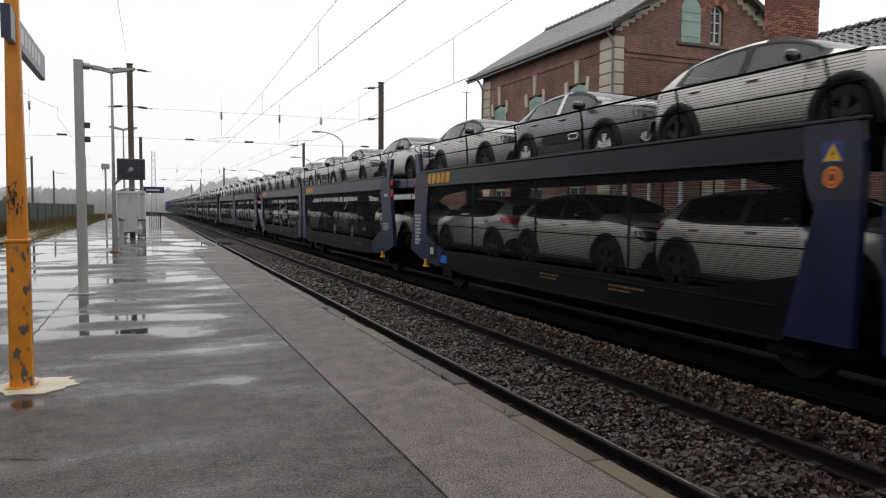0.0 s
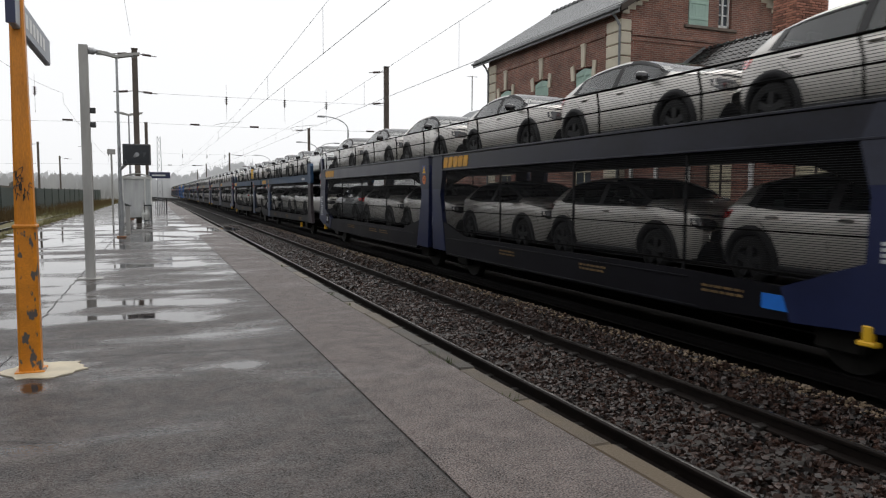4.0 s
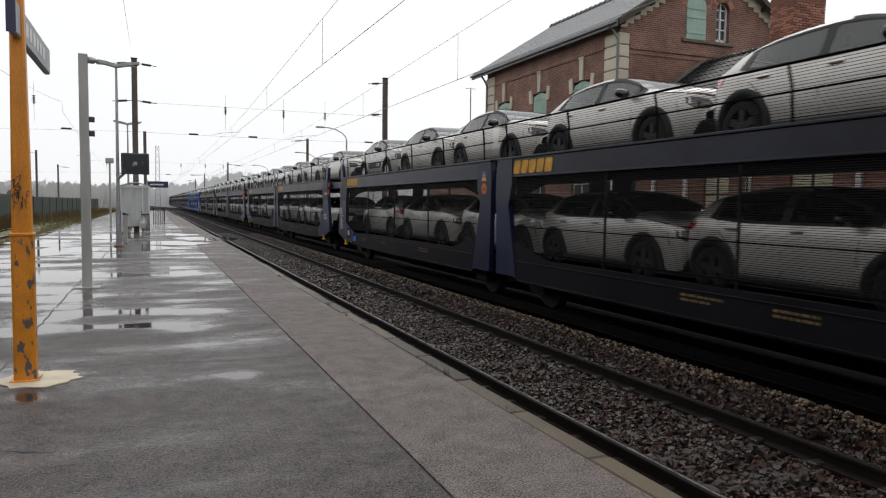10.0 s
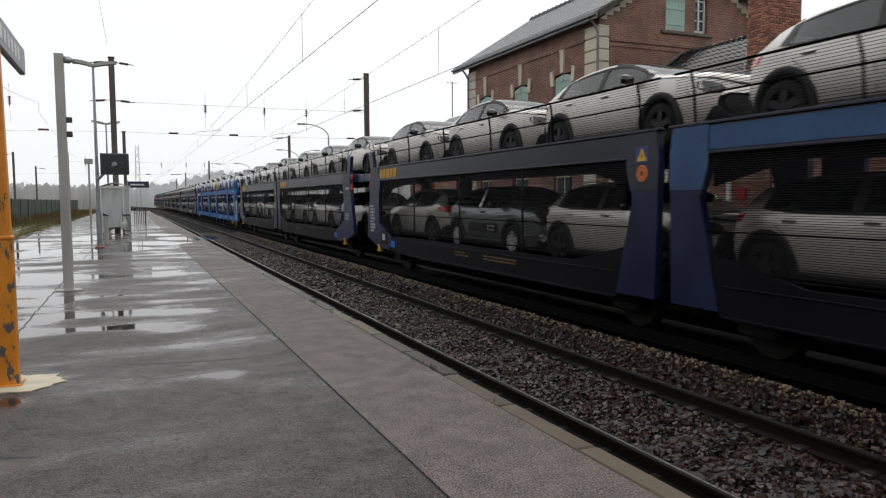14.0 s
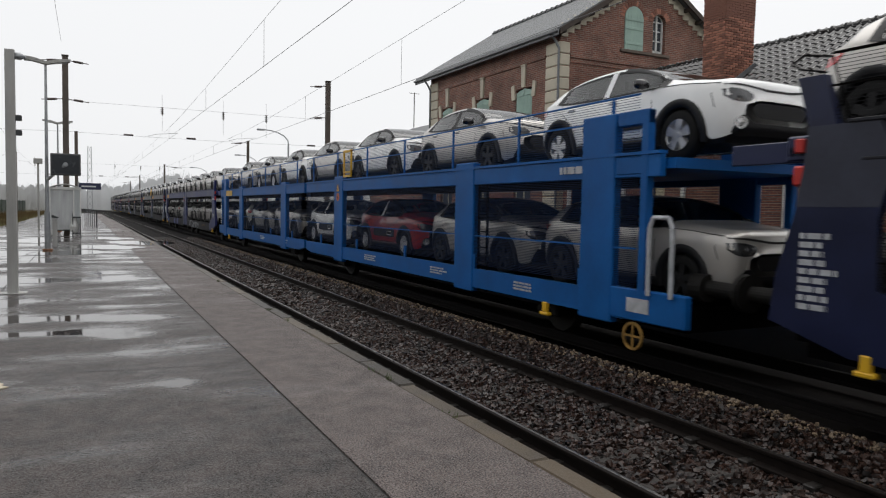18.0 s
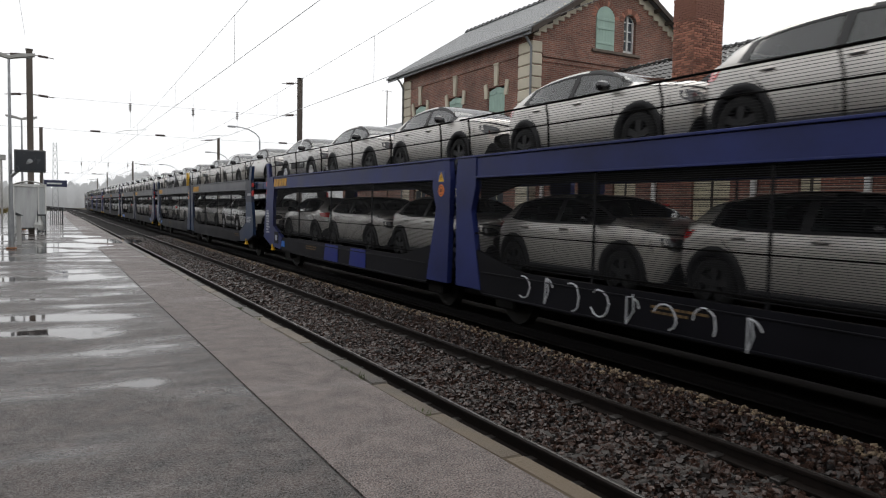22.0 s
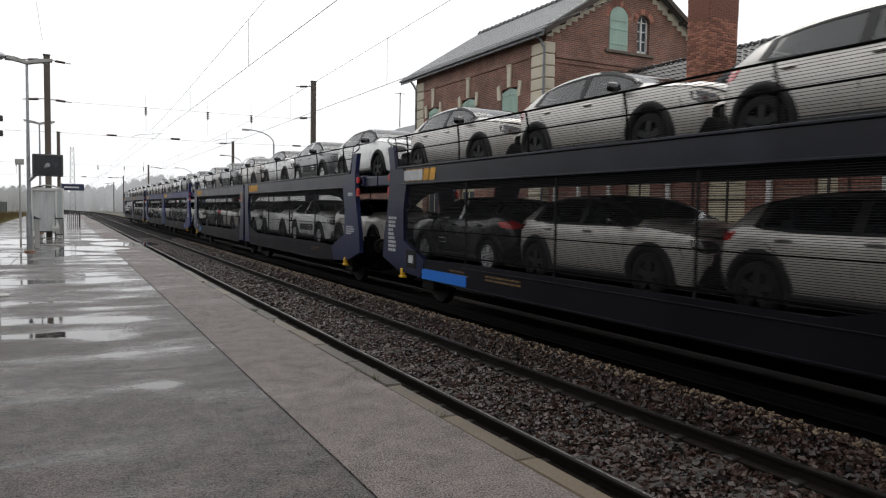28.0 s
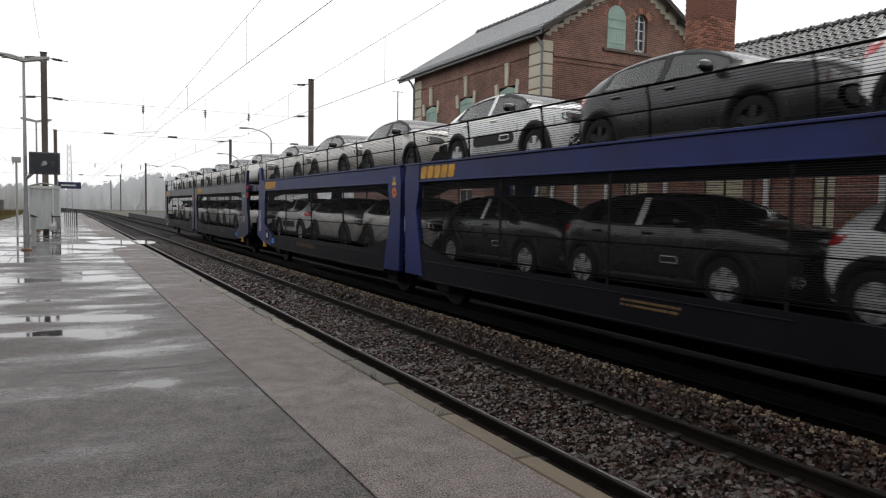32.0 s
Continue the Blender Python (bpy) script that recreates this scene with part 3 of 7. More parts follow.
def holed(axis, c, thick, a0, a1, z0, z1, holes):
    """A wall slab in a plane, in one piece, with rectangular openings left through it."""
    s = Shape()
    aa = sorted(set([a0, a1] + [h for q in holes for h in q[:2]]))
    zz = sorted(set([z0, z1] + [h for q in holes for h in q[2:]]))
    na, nz = len(aa), len(zz)
    for t in (c, c + thick):
        s.v += [(t, p, z) if axis == "x" else (p, t, z) for p in aa for z in zz]

    def full(i, j):
        if not (0 <= i < na - 1 and 0 <= j < nz - 1):
            return False
        return not any(h[0] <= aa[i] and h[1] >= aa[i + 1] and h[2] <= zz[j] and h[3] >= zz[j + 1] for h in holes)
    back = na * nz
    for i in range(na - 1):
        for j in range(nz - 1):
            if full(i, j):
                q = (i * nz + j, i * nz + nz + j, i * nz + nz + j + 1, i * nz + j + 1)
                s.f += [q[::-1], tuple(k + back for k in q)] if axis == "x" else [q, tuple(k + back for k in q[::-1])]
                for di, dj, e in ((-1, 0, (0, 3)), (1, 0, (1, 2)), (0, -1, (0, 1)), (0, 1, (3, 2))):
                    if not full(i + di, j + dj):
                        m, n = q[e[0]], q[e[1]]
                        s.f.append((m, n, n + back, m + back))
    return s


FW = [22.95, 26.08, 29.28]
fh = [(y - 0.56, y + 0.56, 4.2, 6.18) for y in FW] + [(y - 0.6, y + 0.6, 0.1, 2.45) for y in FW]
part("wall", holed("x", HX, 0.4, HY + 0.4, HY2, HG, EZ, fh), M_BRICK, house)
gw = holed("y", HY, 0.4, HX, HX2, HG, 7.5, [])
for x0, x1 in ((HX, 17.86), (18.74, 19.24), (19.86, HX2)):
    n = 8
    for i in range(n):
        a, b = x0 + (x1 - x0) * i / n, x0 + (x1 - x0) * (i + 1) / n
        za, zb = (EZ + 0.05 + (RZ - EZ - 0.2) * (1 - abs(q - RX) / (RX - HX)) for q in (a, b))
        gw.slab([(a, 7.5), (b, 7.5), (b, zb), (a, za)], HY, HY + 0.4, "y")
for x0, x1 in ((17.86, 18.74), (19.24, 19.86)):
    xm, rr = (x0 + x1) / 2, (x1 - x0) / 2
    za, zb = (EZ + 0.05 + (RZ - EZ - 0.2) * (1 - abs(q - RX) / (RX - HX)) for q in (x0, x1))
    arc = [(xm + rr * math.cos(math.pi * i / 10), 8.72 + rr * math.sin(math.pi * i / 10)) for i in range(11)]
    for (xa, z0), (xb, z1) in zip(arc, arc[1:]):
        ta, tb = za + (zb - za) * (xa - x0) / (x1 - x0), za + (zb - za) * (xb - x0) / (x1 - x0)
        gw.slab([(xb, z1), (xa, z0), (xa, ta), (xb, tb)], HY, HY + 0.4, "y")
    gw.box(x0, x1, HY, HY + 0.4, 7.5, 7.56)
part("gable_wall", gw, M_BRICK, house)
part("wall", Shape().box(HX2 - 0.4, HX2, HY + 0.4, HY2, HG, EZ), M_BRICK, house)
fg = holed("y", HY2 - 0.4, 0.4, HX + 0.4, HX2 - 0.4, HG, EZ, [])
fg.slab([(HX + 0.4, EZ), (HX2 - 0.4, EZ), (RX, RZ - 0.3)], HY2 - 0.4, HY2, "y")
part("wall", fg, M_BRICK, house)
part("string_course", Shape().box(HX + 0.42, HX2, HY - 0.05, HY + 0.01, 6.98, 7.12, 0.012).box(HX + 0.42, HX2, HY - 0.03, HY + 0.01, 6.80, 6.90, 0.01), M_BRICK, house)
part("string_course", Shape().box(HX - 0.05, HX + 0.01, HY + 0.85, HY2 - 0.85, 7.05, 7.17, 0.012), M_BRICK, house)
for sg in (-1, 1):   # two slopes of the roof, with thickness and overhang
    xe = RX + sg * (RX - HX + 0.32)
    ze = EZ - 0.32 * (RZ - EZ) / (RX - HX) + 0.12
    rf = Shape()
    ya, yb = HY - 0.35, HY2 + 1.05
    q = [(xe, ze), (RX, RZ + 0.12), (RX, RZ), (xe, ze - 0.12)]
    rf.slab(q if sg < 0 else q[::-1], ya, yb, "y")
    roof = part("roof_slope", rf, M_SLATE, house)
    if sg < 0:
        L_ = math.hypot(RX - xe, RZ + 0.12 - ze)
        ang = math.degrees(math.atan2(RZ + 0.12 - ze, RX - xe))
        nrow = 18
        for i in range(nrow):
            d = L_ * i / nrow
            part("slate_course", lambda: Shape().box(0, L_ / nrow + 0.05, ya, yb, 0, 0.010), M_SLATE, roof, m=pose(xe + d * math.cos(radians(ang)), 0, ze + d * math.sin(radians(ang)) + 0.006, 0, -ang + 1.2, 0), key="slate_course")
rt = part("ridge_cap", Shape().box(RX - 0.12, RX + 0.12, HY - 0.35, HY2 + 1.05, RZ + 0.06, RZ + 0.17, 0.04), M_SLATE, house)
for i in range(30):
    part("ridge_tile", lambda: Shape().lathe([(-0.19, 0.10), (0.15, 0.11), (0.19, 0.14), (0.21, 0.14)], 10, "y"), M_TILE, rt, at=(RX, HY - 0.1 + i * 0.385, RZ + 0.12), key="ridget")
part("fascia", Shape().box(14.63, 14.68, HY - 0.35, HY2 + 1.05, 7.60, 7.80, 0.01), M_LEAD, house)
part("gutter", Shape().box(14.54, 14.63, HY - 0.35, HY2 + 1.05, 7.70, 7.80, 0.02), M_ZINC, house)
part("downpipe", Shape().tube([(14.58, HY + 0.08, 7.70), (14.76, HY + 0.02, 7.55), (14.90, HY - 0.05, 7.25), (14.92, HY - 0.06, -0.05)], 0.045, 10), M_ZINC, house)
part("downpipe", Shape().tube([(14.58, HY2 - 0.05, 7.70), (14.78, HY2 - 0.1, 7.45), (14.92, HY2 - 0.1, 7.2), (14.92, HY2 - 0.1, -0.05)], 0.045, 10), M_ZINC, house)
# cream quoin blocks at the corners
zq = HG
i = 0
while zq < 7.5:
    part("quoin", lambda: Shape().box(-0.05, 0.40, -0.05, 0.82, 0.012, 0.408, 0.03), M_QUOIN, house, at=(HX, HY, zq), key="quoin")
    part("quoin", lambda: Shape().box(-0.05, 0.40, -0.82, 0.05, 0.012, 0.408, 0.03), M_QUOIN, house, at=(HX, HY2, zq), key="quoin2")
    zq += 0.42
# stepped cream corbels under the gable's verges, and the verge boards
for sg in (-1, 1):
    sl_ = (RZ - EZ) / (RX - HX)
    for i in range(15):
        xa = RX + sg * (RX - HX - 0.02 - i * 0.262)
        xb = xa - sg * 0.262
        ztop = EZ + 0.12 + sl_ * (i + 1) * 0.262
        part("corbel_step", Shape().box(min(xa, xb), max(xa, xb), HY - 0.06, HY - 0.001, EZ - 0.28 + sl_ * i * 0.262, ztop - 0.10 + 0.0), M_QUOIN, house, "cream corbel step")
    vb = Shape()
    xe = RX + sg * (RX - HX + 0.30)
    q = [(xe, EZ - 0.30 * sl_ + 0.08), (RX, RZ + 0.08), (RX, RZ - 0.12), (xe, EZ - 0.30 * sl_ - 0.12)]
    part("verge_board", vb.slab(q if sg < 0 else q[::-1], HY - 0.42, HY - 0.36, "y"), M_WOODD, house)
    for i in range(7):
        xx = RX + sg * (0.5 + i * 0.6)
        part("purlin_end", lambda: Shape().box(-0.05, 0.05, -0.36, 0.0, -0.07, 0.07, 0.01), M_WOODD, house, at=(xx, HY, RZ - sl_ * abs(xx - RX) - 0.12), key="purlin")


def shutter_window(parent, y, z0, z1, w):
    win = part("window", Shape().box(HX + 0.14, HX + 0.18, y - w, y + w, z0, z1), M_PANE, parent)
    for sg in (-1, 1):
        a, b = (y - w + 0.01, y - 0.008) if sg < 0 else (y + 0.008, y + w - 0.01)
        poly = [(a, z0), (b, z0), (b, z1 - (0.0 if sg < 0 else 0.13)), (a, z1 - (0.13 if sg < 0 else 0.0))]
        part("shutter", Shape().slab(poly[::-1], HX + 0.02, HX + 0.055), M_GREEN, win, "pale green closed wooden shutter")
        s2 = Shape()
        for k in (0.12, 0.5, 0.86):
            zz = z0 + (z1 - z0) * k
            s2.box(HX - 0.004, HX + 0.021, a + 0.03, b - 0.03, zz, zz + 0.09, 0.006)
        for k in range(1, 5):
            yy = a + (b - a) * k / 5
            s2.box(HX + 0.012, HX + 0.0205, yy - 0.004, yy + 0.004, z0, z1 - 0.14)
        part("batten", s2, M_GREEN, win)
    return win


for y in FW:
    shutter_window(house, y, 4.2, 6.18, 0.55)
    part("keystone", lambda: Shape().slab([(-0.10, 6.22), (0.10, 6.22), (0.135, 7.02), (-0.135, 7.02)][::-1], HX - 0.07, HX + 0.02).box(HX - 0.09, HX + 0.02, -0.15, 0.15, 6.98, 7.06, 0.01), M_QUOIN, house, "cream keystone", at=(0, y, 0), key="keyst")
    for sg in (-1, 1):
        part("springer_stone", lambda: Shape().slab([(-0.13, 5.80), (0.08, 5.80), (0.15, 6.32), (-0.05, 6.38)][::-1] if sg > 0 else [(-0.08, 5.80), (0.13, 5.80), (0.05, 6.38), (-0.15, 6.32)][::-1], HX - 0.06, HX + 0.02), M_QUOIN, house, "cream springer stone", at=(0, y + sg * 0.70, 0), key="spr%d" % sg)
    part("window_sill", lambda: Shape().box(HX - 0.10, HX + 0.05, -0.68, 0.68, 4.08, 4.20, 0.015), M_QUOIN, house, at=(0, y, 0), key="fsill")
    # ground-floor door
    d = part("door", lambda: Shape().box(HX + 0.12, HX + 0.17, -0.6, 0.6, 0.05, 2.45), M_CREAM, house, "cream painted door", at=(0, y, 0), key="gdoor")
    part("door_panel", lambda: Shape().box(HX + 0.10, HX + 0.125, -0.5, -0.06, 0.25, 1.1, 0.01).box(HX + 0.10, HX + 0.125, 0.06, 0.5, 0.25, 1.1, 0.01), M_CREAM, d, key="gdoorp")
    part("door_glazing", lambda: Shape().box(HX + 0.10, HX + 0.122, -0.5, -0.06, 1.25, 2.3).box(HX + 0.10, HX + 0.122, 0.06, 0.5, 1.25, 2.3), M_PANE, d, key="gdoorg")
# gable windows
gs_ = Shape()
arcp = [(17.86, 7.56), (18.74, 7.56)] + [(18.30 + 0.44 * math.cos(math.pi * i / 12), 8.72 + 0.44 * math.sin(math.pi * i / 12)) for i in range(13)]
gw1 = part("window", Shape().slab(arcp, HY + 0.16, HY + 0.20, "y"), M_PANE, house)
part("shutter", Shape().slab([(a, b) for a, b in arcp], HY - 0.03, HY + 0.02, "y"), M_GREEN, gw1, "pale green closed arched shutter")
bt = Shape()
for zz in (7.75, 8.3, 8.62):
    bt.box(17.88, 18.72, HY - 0.052, HY - 0.031, zz, zz + 0.09, 0.006)
for k in range(1, 6):
    xx = 17.86 + 0.88 * k / 6
    bt.box(xx - 0.005, xx + 0.005, HY - 0.034, HY - 0.0305, 7.58, 9.0)
part("batten", bt, M_GREEN, gw1)
arcw = [(19.24, 7.62), (19.86, 7.62)] + [(19.55 + 0.31 * math.cos(math.pi * i / 12), 8.74 + 0.31 * math.sin(math.pi * i / 12)) for i in range(13)]
gw2 = part("window", Shape().slab(arcw, HY + 0.20, HY + 0.22, "y"), M_PANE, house, "arched white casement window")
fr = Shape().box(19.52, 19.58, HY + 0.14, HY + 0.20, 7.62, 9.02).box(19.24, 19.30, HY + 0.14, HY + 0.20, 7.62, 8.8).box(19.80, 19.86, HY + 0.14, HY + 0.20, 7.62, 8.8).box(19.24, 19.86, HY + 0.14, HY + 0.20, 7.62, 7.70)
for zz in (8.05, 8.42, 8.76):
    fr.box(19.28, 19.82, HY + 0.15, HY + 0.19, zz, zz + 0.035)
for (xa, za), (xb, zb) in zip(arcw[2:], arcw[3:]):
    fr.rod((xa, HY + 0.17, za), (xb, HY + 0.17, zb), 0.035, n=5)
part("window_frame", fr, M_FRAMEW, gw2)
part("window_sill", Shape().box(17.66, 20.05, HY - 0.09, HY + 0.03, 7.44, 7.555, 0.015), M_SILLST, house, "weathered stone sill under both gable windows")
for xm, rr in ((18.30, 0.46), (19.55, 0.33)):   # soldier-brick arch
    for i in range(13):
        a = math.pi * (i + 0.5) / 13
        part("arch_brick", lambda: Shape().box(-0.045, 0.045, -0.015, 0.02, 0.0, 0.20, 0.006), M_BRICKP, house, m=pose(xm + rr * math.cos(a), HY, 8.73 + rr * math.sin(a), 0, 90 - math.degrees(a), 0), key="archb")

# ---- low wing with pantile roof, in front of the gable ----
AX, AX2, AY, ARX, ARZ, AEZ = 15.25, 21.95, 1.5, 18.62, 6.68, 4.36
wing = thing("station_wing", "single-storey brick wing with dark wet pantile roof and brick chimney", "house")
doors = [(12.35, 13.6), (15.7, 16.7), (9.9, 10.45), (7.2, 8.2)]
wh = [(a, b, 0.05, 2.42) for a, b in doors]
part("wall", holed("x", AX, 0.35, AY, HY, HG, AEZ, wh), M_BRICK, wing)
part("wall", Shape().box(AX2 - 0.35, AX2, AY, HY, HG, AEZ), M_BRICK, wing)
eg = Shape().box(AX + 0.35, AX2 - 0.35, AY, AY + 0.35, HG, AEZ)
eg.slab([(AX, AEZ), (AX2, AEZ), (ARX, ARZ - 0.12)], AY, AY + 0.35, "y")
part("wall", eg, M_BRICK, wing)
for a, b in doors:
    d = part("door", Shape().box(AX + 0.10, AX + 0.15, a, b, 0.05, 2.42), M_CREAM, wing, "cream painted door with dark rails")
    part("door_rail", Shape().box(AX + 0.07, AX + 0.11, a, b, 1.86, 1.92).box(AX + 0.07, AX + 0.11, a, b, 0.30, 0.38).box(AX + 0.07, AX + 0.11, (a + b) / 2 - 0.03, (a + b) / 2 + 0.03, 0.05, 2.42), M_WOODD, d)
for y in (11.6, 14.9, 17.4, 18.9, 20.2, 8.8):
    part("timber_post", lambda: Shape().box(-0.10, 0.0, -0.07, 0.07, HG, 3.5, 0.012), M_FRAMEW, wing, "white painted timber post", at=(AX - 0.02, y, 0), key="tpost")
for y in (9.4, 11.3, 13.2, 15.1, 17.0, 18.9):
    part("canopy_strut", lambda: Shape().rod((AX - 0.05, 0, 3.0), (AX - 0.75, 0, 3.72), 0.035, n=6), M_FRAMEW, wing, at=(0, y, 0), key="cstrut")
part("canopy_beam", Shape().box(AX - 0.85, AX - 0.72, AY, HY - 0.1, 3.70, 3.84, 0.01), M_FRAMEW, wing)
# roof plate run out past the struts, unseen, to shade the wall
part("canopy_roof", Shape().slab([(AX - 1.55, 3.84), (AX - 0.02, 4.0), (AX - 0.02, 4.06), (AX - 1.55, 3.90)], AY, HY - 0.1, "y"), M_ZINC, wing)
part("fascia", Shape().box(AX - 0.42, AX - 0.38, AY - 0.1, HY - 0.02, 3.98, 4.20, 0.008), M_LEAD, wing)
part("gutter", Shape().box(AX - 0.50, AX - 0.42, AY - 0.1, HY - 0.02, 4.10, 4.19, 0.02), M_ZINC, wing)
bx = thing("alarm_box", "small red metal box fixed to the brick wall", "box", at=(AX, 14.48, 1.6))
part("box", Shape().box(-0.14, -0.002, -0.17, 0.17, -0.16, 0.16, 0.02), mat("red_enamel", (0.40, 0.02, 0.02), 0.4, vary=0.1), bx)
part("lid", Shape().box(-0.155, -0.14, -0.14, 0.14, -0.13, 0.13, 0.01), mat("dark_red_enamel", (0.25, 0.015, 0.015), 0.4, vary=0.1), bx)
for sg in (-1, 1):
    xe = ARX + sg * (ARX - AX + 0.42)
    ze = AEZ - 0.42 * (ARZ - AEZ) / (ARX - AX)
    q = [(xe, ze), (ARX, ARZ), (ARX, ARZ - 0.10), (xe, ze - 0.10)]
    rs = part("roof_slope", Shape().slab(q if sg < 0 else q[::-1], AY - 0.1, HY - 0.01, "y"), M_SLATE, wing)
    if sg < 0:
        front, fx, fz = rs, xe, ze
part("ridge_cap", Shape().box(ARX - 0.10, ARX + 0.10, AY - 0.1, HY - 0.01, ARZ - 0.03, ARZ + 0.05, 0.03), M_TILE, wing)
part("wall_flashing", Shape().slab([(fx, fz + 0.02), (ARX, ARZ + 0.02), (ARX, ARZ + 0.17), (fx, fz + 0.17)], HY - 0.04, HY - 0.002, "y"), M_LEAD, wing)
# brick chimney rising from the front slope
CHX0, CHX1, CHY0, CHY1 = 16.12, 17.30, 14.48, 15.28
chim = part("chimney", Shape().box(CHX0 + 0.02, CHX1 - 0.02, CHY0 + 0.02, CHY1 - 0.02, 4.6, 9.2), M_MORTAR, wing, "tall square brick chimney")
part("chimney_cap", Shape().box(CHX0 - 0.08, CHX1 + 0.08, CHY0 - 0.08, CHY1 + 0.08, 9.2, 9.4, 0.03), M_QUOIN, chim)
part("flashing", Shape().slab([(CHX0 - 0.02, 4.93), (CHX1 + 0.05, 5.75), (CHX1 + 0.05, 5.93), (CHX0 - 0.02, 5.10)], CHY0 - 0.03, CHY0 - 0.004, "y").box(CHX0 - 0.05, CHX0 - 0.002, CHY0, CHY1, 4.85, 5.08), M_LEAD, chim)
rb = random.Random(77)
cnt = 0
bz = 5.0
row = 0
joined = Shape()
while bz < 9.18:
    for face in ("x", "y"):
        a0, a1 = (CHY0, CHY1) if face == "x" else (CHX0, CHX1)
        a = a0 - (0.115 if row % 2 else 0.0)
        while a < a1 - 0.02:
            b0, b1 = max(a, a0), min(a + 0.225, a1)
            if b1 - b0 > 0.05:
                near = bz < 7.9
                w_ = b1 - b0 - 0.016
                j = rb.uniform(-0.004, 0.004)
                key = "%s%.3f" % (face, w_)
                if near and cnt < 300:
                    cnt += 1
                    if face == "x":
                        part("brick", lambda: Shape().box(-0.012, 0.03, 0, w_, 0, 0.054, 0.005), M_BRICKP, chim, at=(CHX0 + j, b0 + 0.005, bz), key="brk" + key)
                    else:
                        part("brick", lambda: Shape().box(0, w_, -0.012, 0.03, 0, 0.054, 0.005), M_BRICKP, chim, at=(b0 + 0.005, CHY0 + j, bz), key="brk" + key)
                elif face == "x":
                    joined.box(CHX0 + j - 0.012, CHX0 + 0.03, b0 + 0.005, b1 - 0.005, bz, bz + 0.06)
                else:
                    joined.box(b0 + 0.005, b1 - 0.005, CHY0 + j - 0.012, CHY0 + 0.03, bz, bz + 0.06)
            a += 0.225
    bz += 0.070
    row += 1
tagged(part("brickwork", joined, M_BRICKP, chim), kind="stuff")


# pantiles on the front slope: the nearest stretch as single tiles, the rest joined
def tile_shape(wd=0.235, ln=0.37):
    s = Shape()
    pr = [(0.0, 0.012), (0.03, 0.045), (0.07, 0.055), (0.11, 0.035), (0.15, 0.010), (0.20, 0.004), (0.245, 0.014)]
    k = len(pr)
    s.v = [(0, -y * wd / 0.235, z + 0.022) for y, z in pr] + [(ln, -y * wd / 0.235, z) for y, z in pr] + [(0, -y * wd / 0.235, z + 0.004) for y, z in pr]
    s.f = [(i, i + 1, k + i + 1, k + i) for i in range(k - 1)] + [(2 * k + i, 2 * k + i + 1, i + 1, i) for i in range(k - 1)]
    return s


sl2 = math.atan2(ARZ - fz, ARX - fx)
slen = math.hypot(ARX - fx, ARZ - fz)
proto = tile_shape()
rest = Shape()
nrow, ntile = int(slen / 0.335), 0
rt_ = random.Random(9)
for r in range(nrow + 1):
    d = r * slen / (nrow + 0.4)
    y = HY - 0.05
    while y > AY + 0.2:
        px_, pz_ = fx + d * math.cos(sl2), fz + d * math.sin(sl2)
        inside = CHX0 - 0.25 < px_ < CHX1 - 0.02 and CHY0 < y < CHY1 + 0.2
        if not inside:
            m = pose(px_, y, pz_ + 0.004, 0, -math.degrees(sl2) + rt_.uniform(-0.6, 0.6), rt_.uniform(-0.8, 0.8))
            if 9.0 < y < 13.9 and r >= 4 and ntile < 150:
                part("roof_tile", proto, M_TILE, front, m=m, key="pantile")
                ntile += 1
            else:
                rest.add([m @ Vector(v) for v in proto.v], proto.f)
        y -= 0.235
tagged(part("roof_tiling", rest, M_TILE, front), kind="stuff")
for i in range(46):
    part("ridge_tile", lambda: Shape().lathe([(-0.2, 0.10), (0.16, 0.11), (0.2, 0.14), (0.22, 0.14)], 10, "y"), M_TILE, wing, at=(ARX, AY + 0.2 + i * 0.41, ARZ + 0.0), key="ridget2")

# ---- lean-to beyond the house ----
lean = thing("lean_to_shed", "low brick lean-to with dark roof behind the house", "shed")
part("wall", Shape().box(15.6, 19.4, 31.12, 40.6, HG, 4.75), M_BRICK, lean)
lr = Shape()
lr.v = [(15.2, 31.12, 4.6), (17.5, 31.12, 6.3), (19.8, 31.12, 4.6), (15.2, 41.2, 4.6), (17.5, 38.9, 6.3), (19.8, 41.2, 4.6)]
lr.f = [(0, 3, 4, 1), (1, 4, 5, 2), (3, 5, 4), (0, 1, 2), (0, 2, 5, 3)]
part("roof", lr, M_SLATE, lean)
part("aerial", Shape().rod((15.9, 35.0, 5.9), (15.9, 35.0, 7.75), 0.025, n=6).rod((15.6, 35.0, 7.7), (16.2, 35.0, 7.7), 0.012, n=5), M_WOODD, lean, "thin aerial mast")
# ---- things on the platform ----
M_ORPOLE = mat("chipped_orange_paint", (0.56, 0.20, 0.012), 0.4, vary=0.25, scale=6, bump=0.15, bscale=25, fine=0.3)


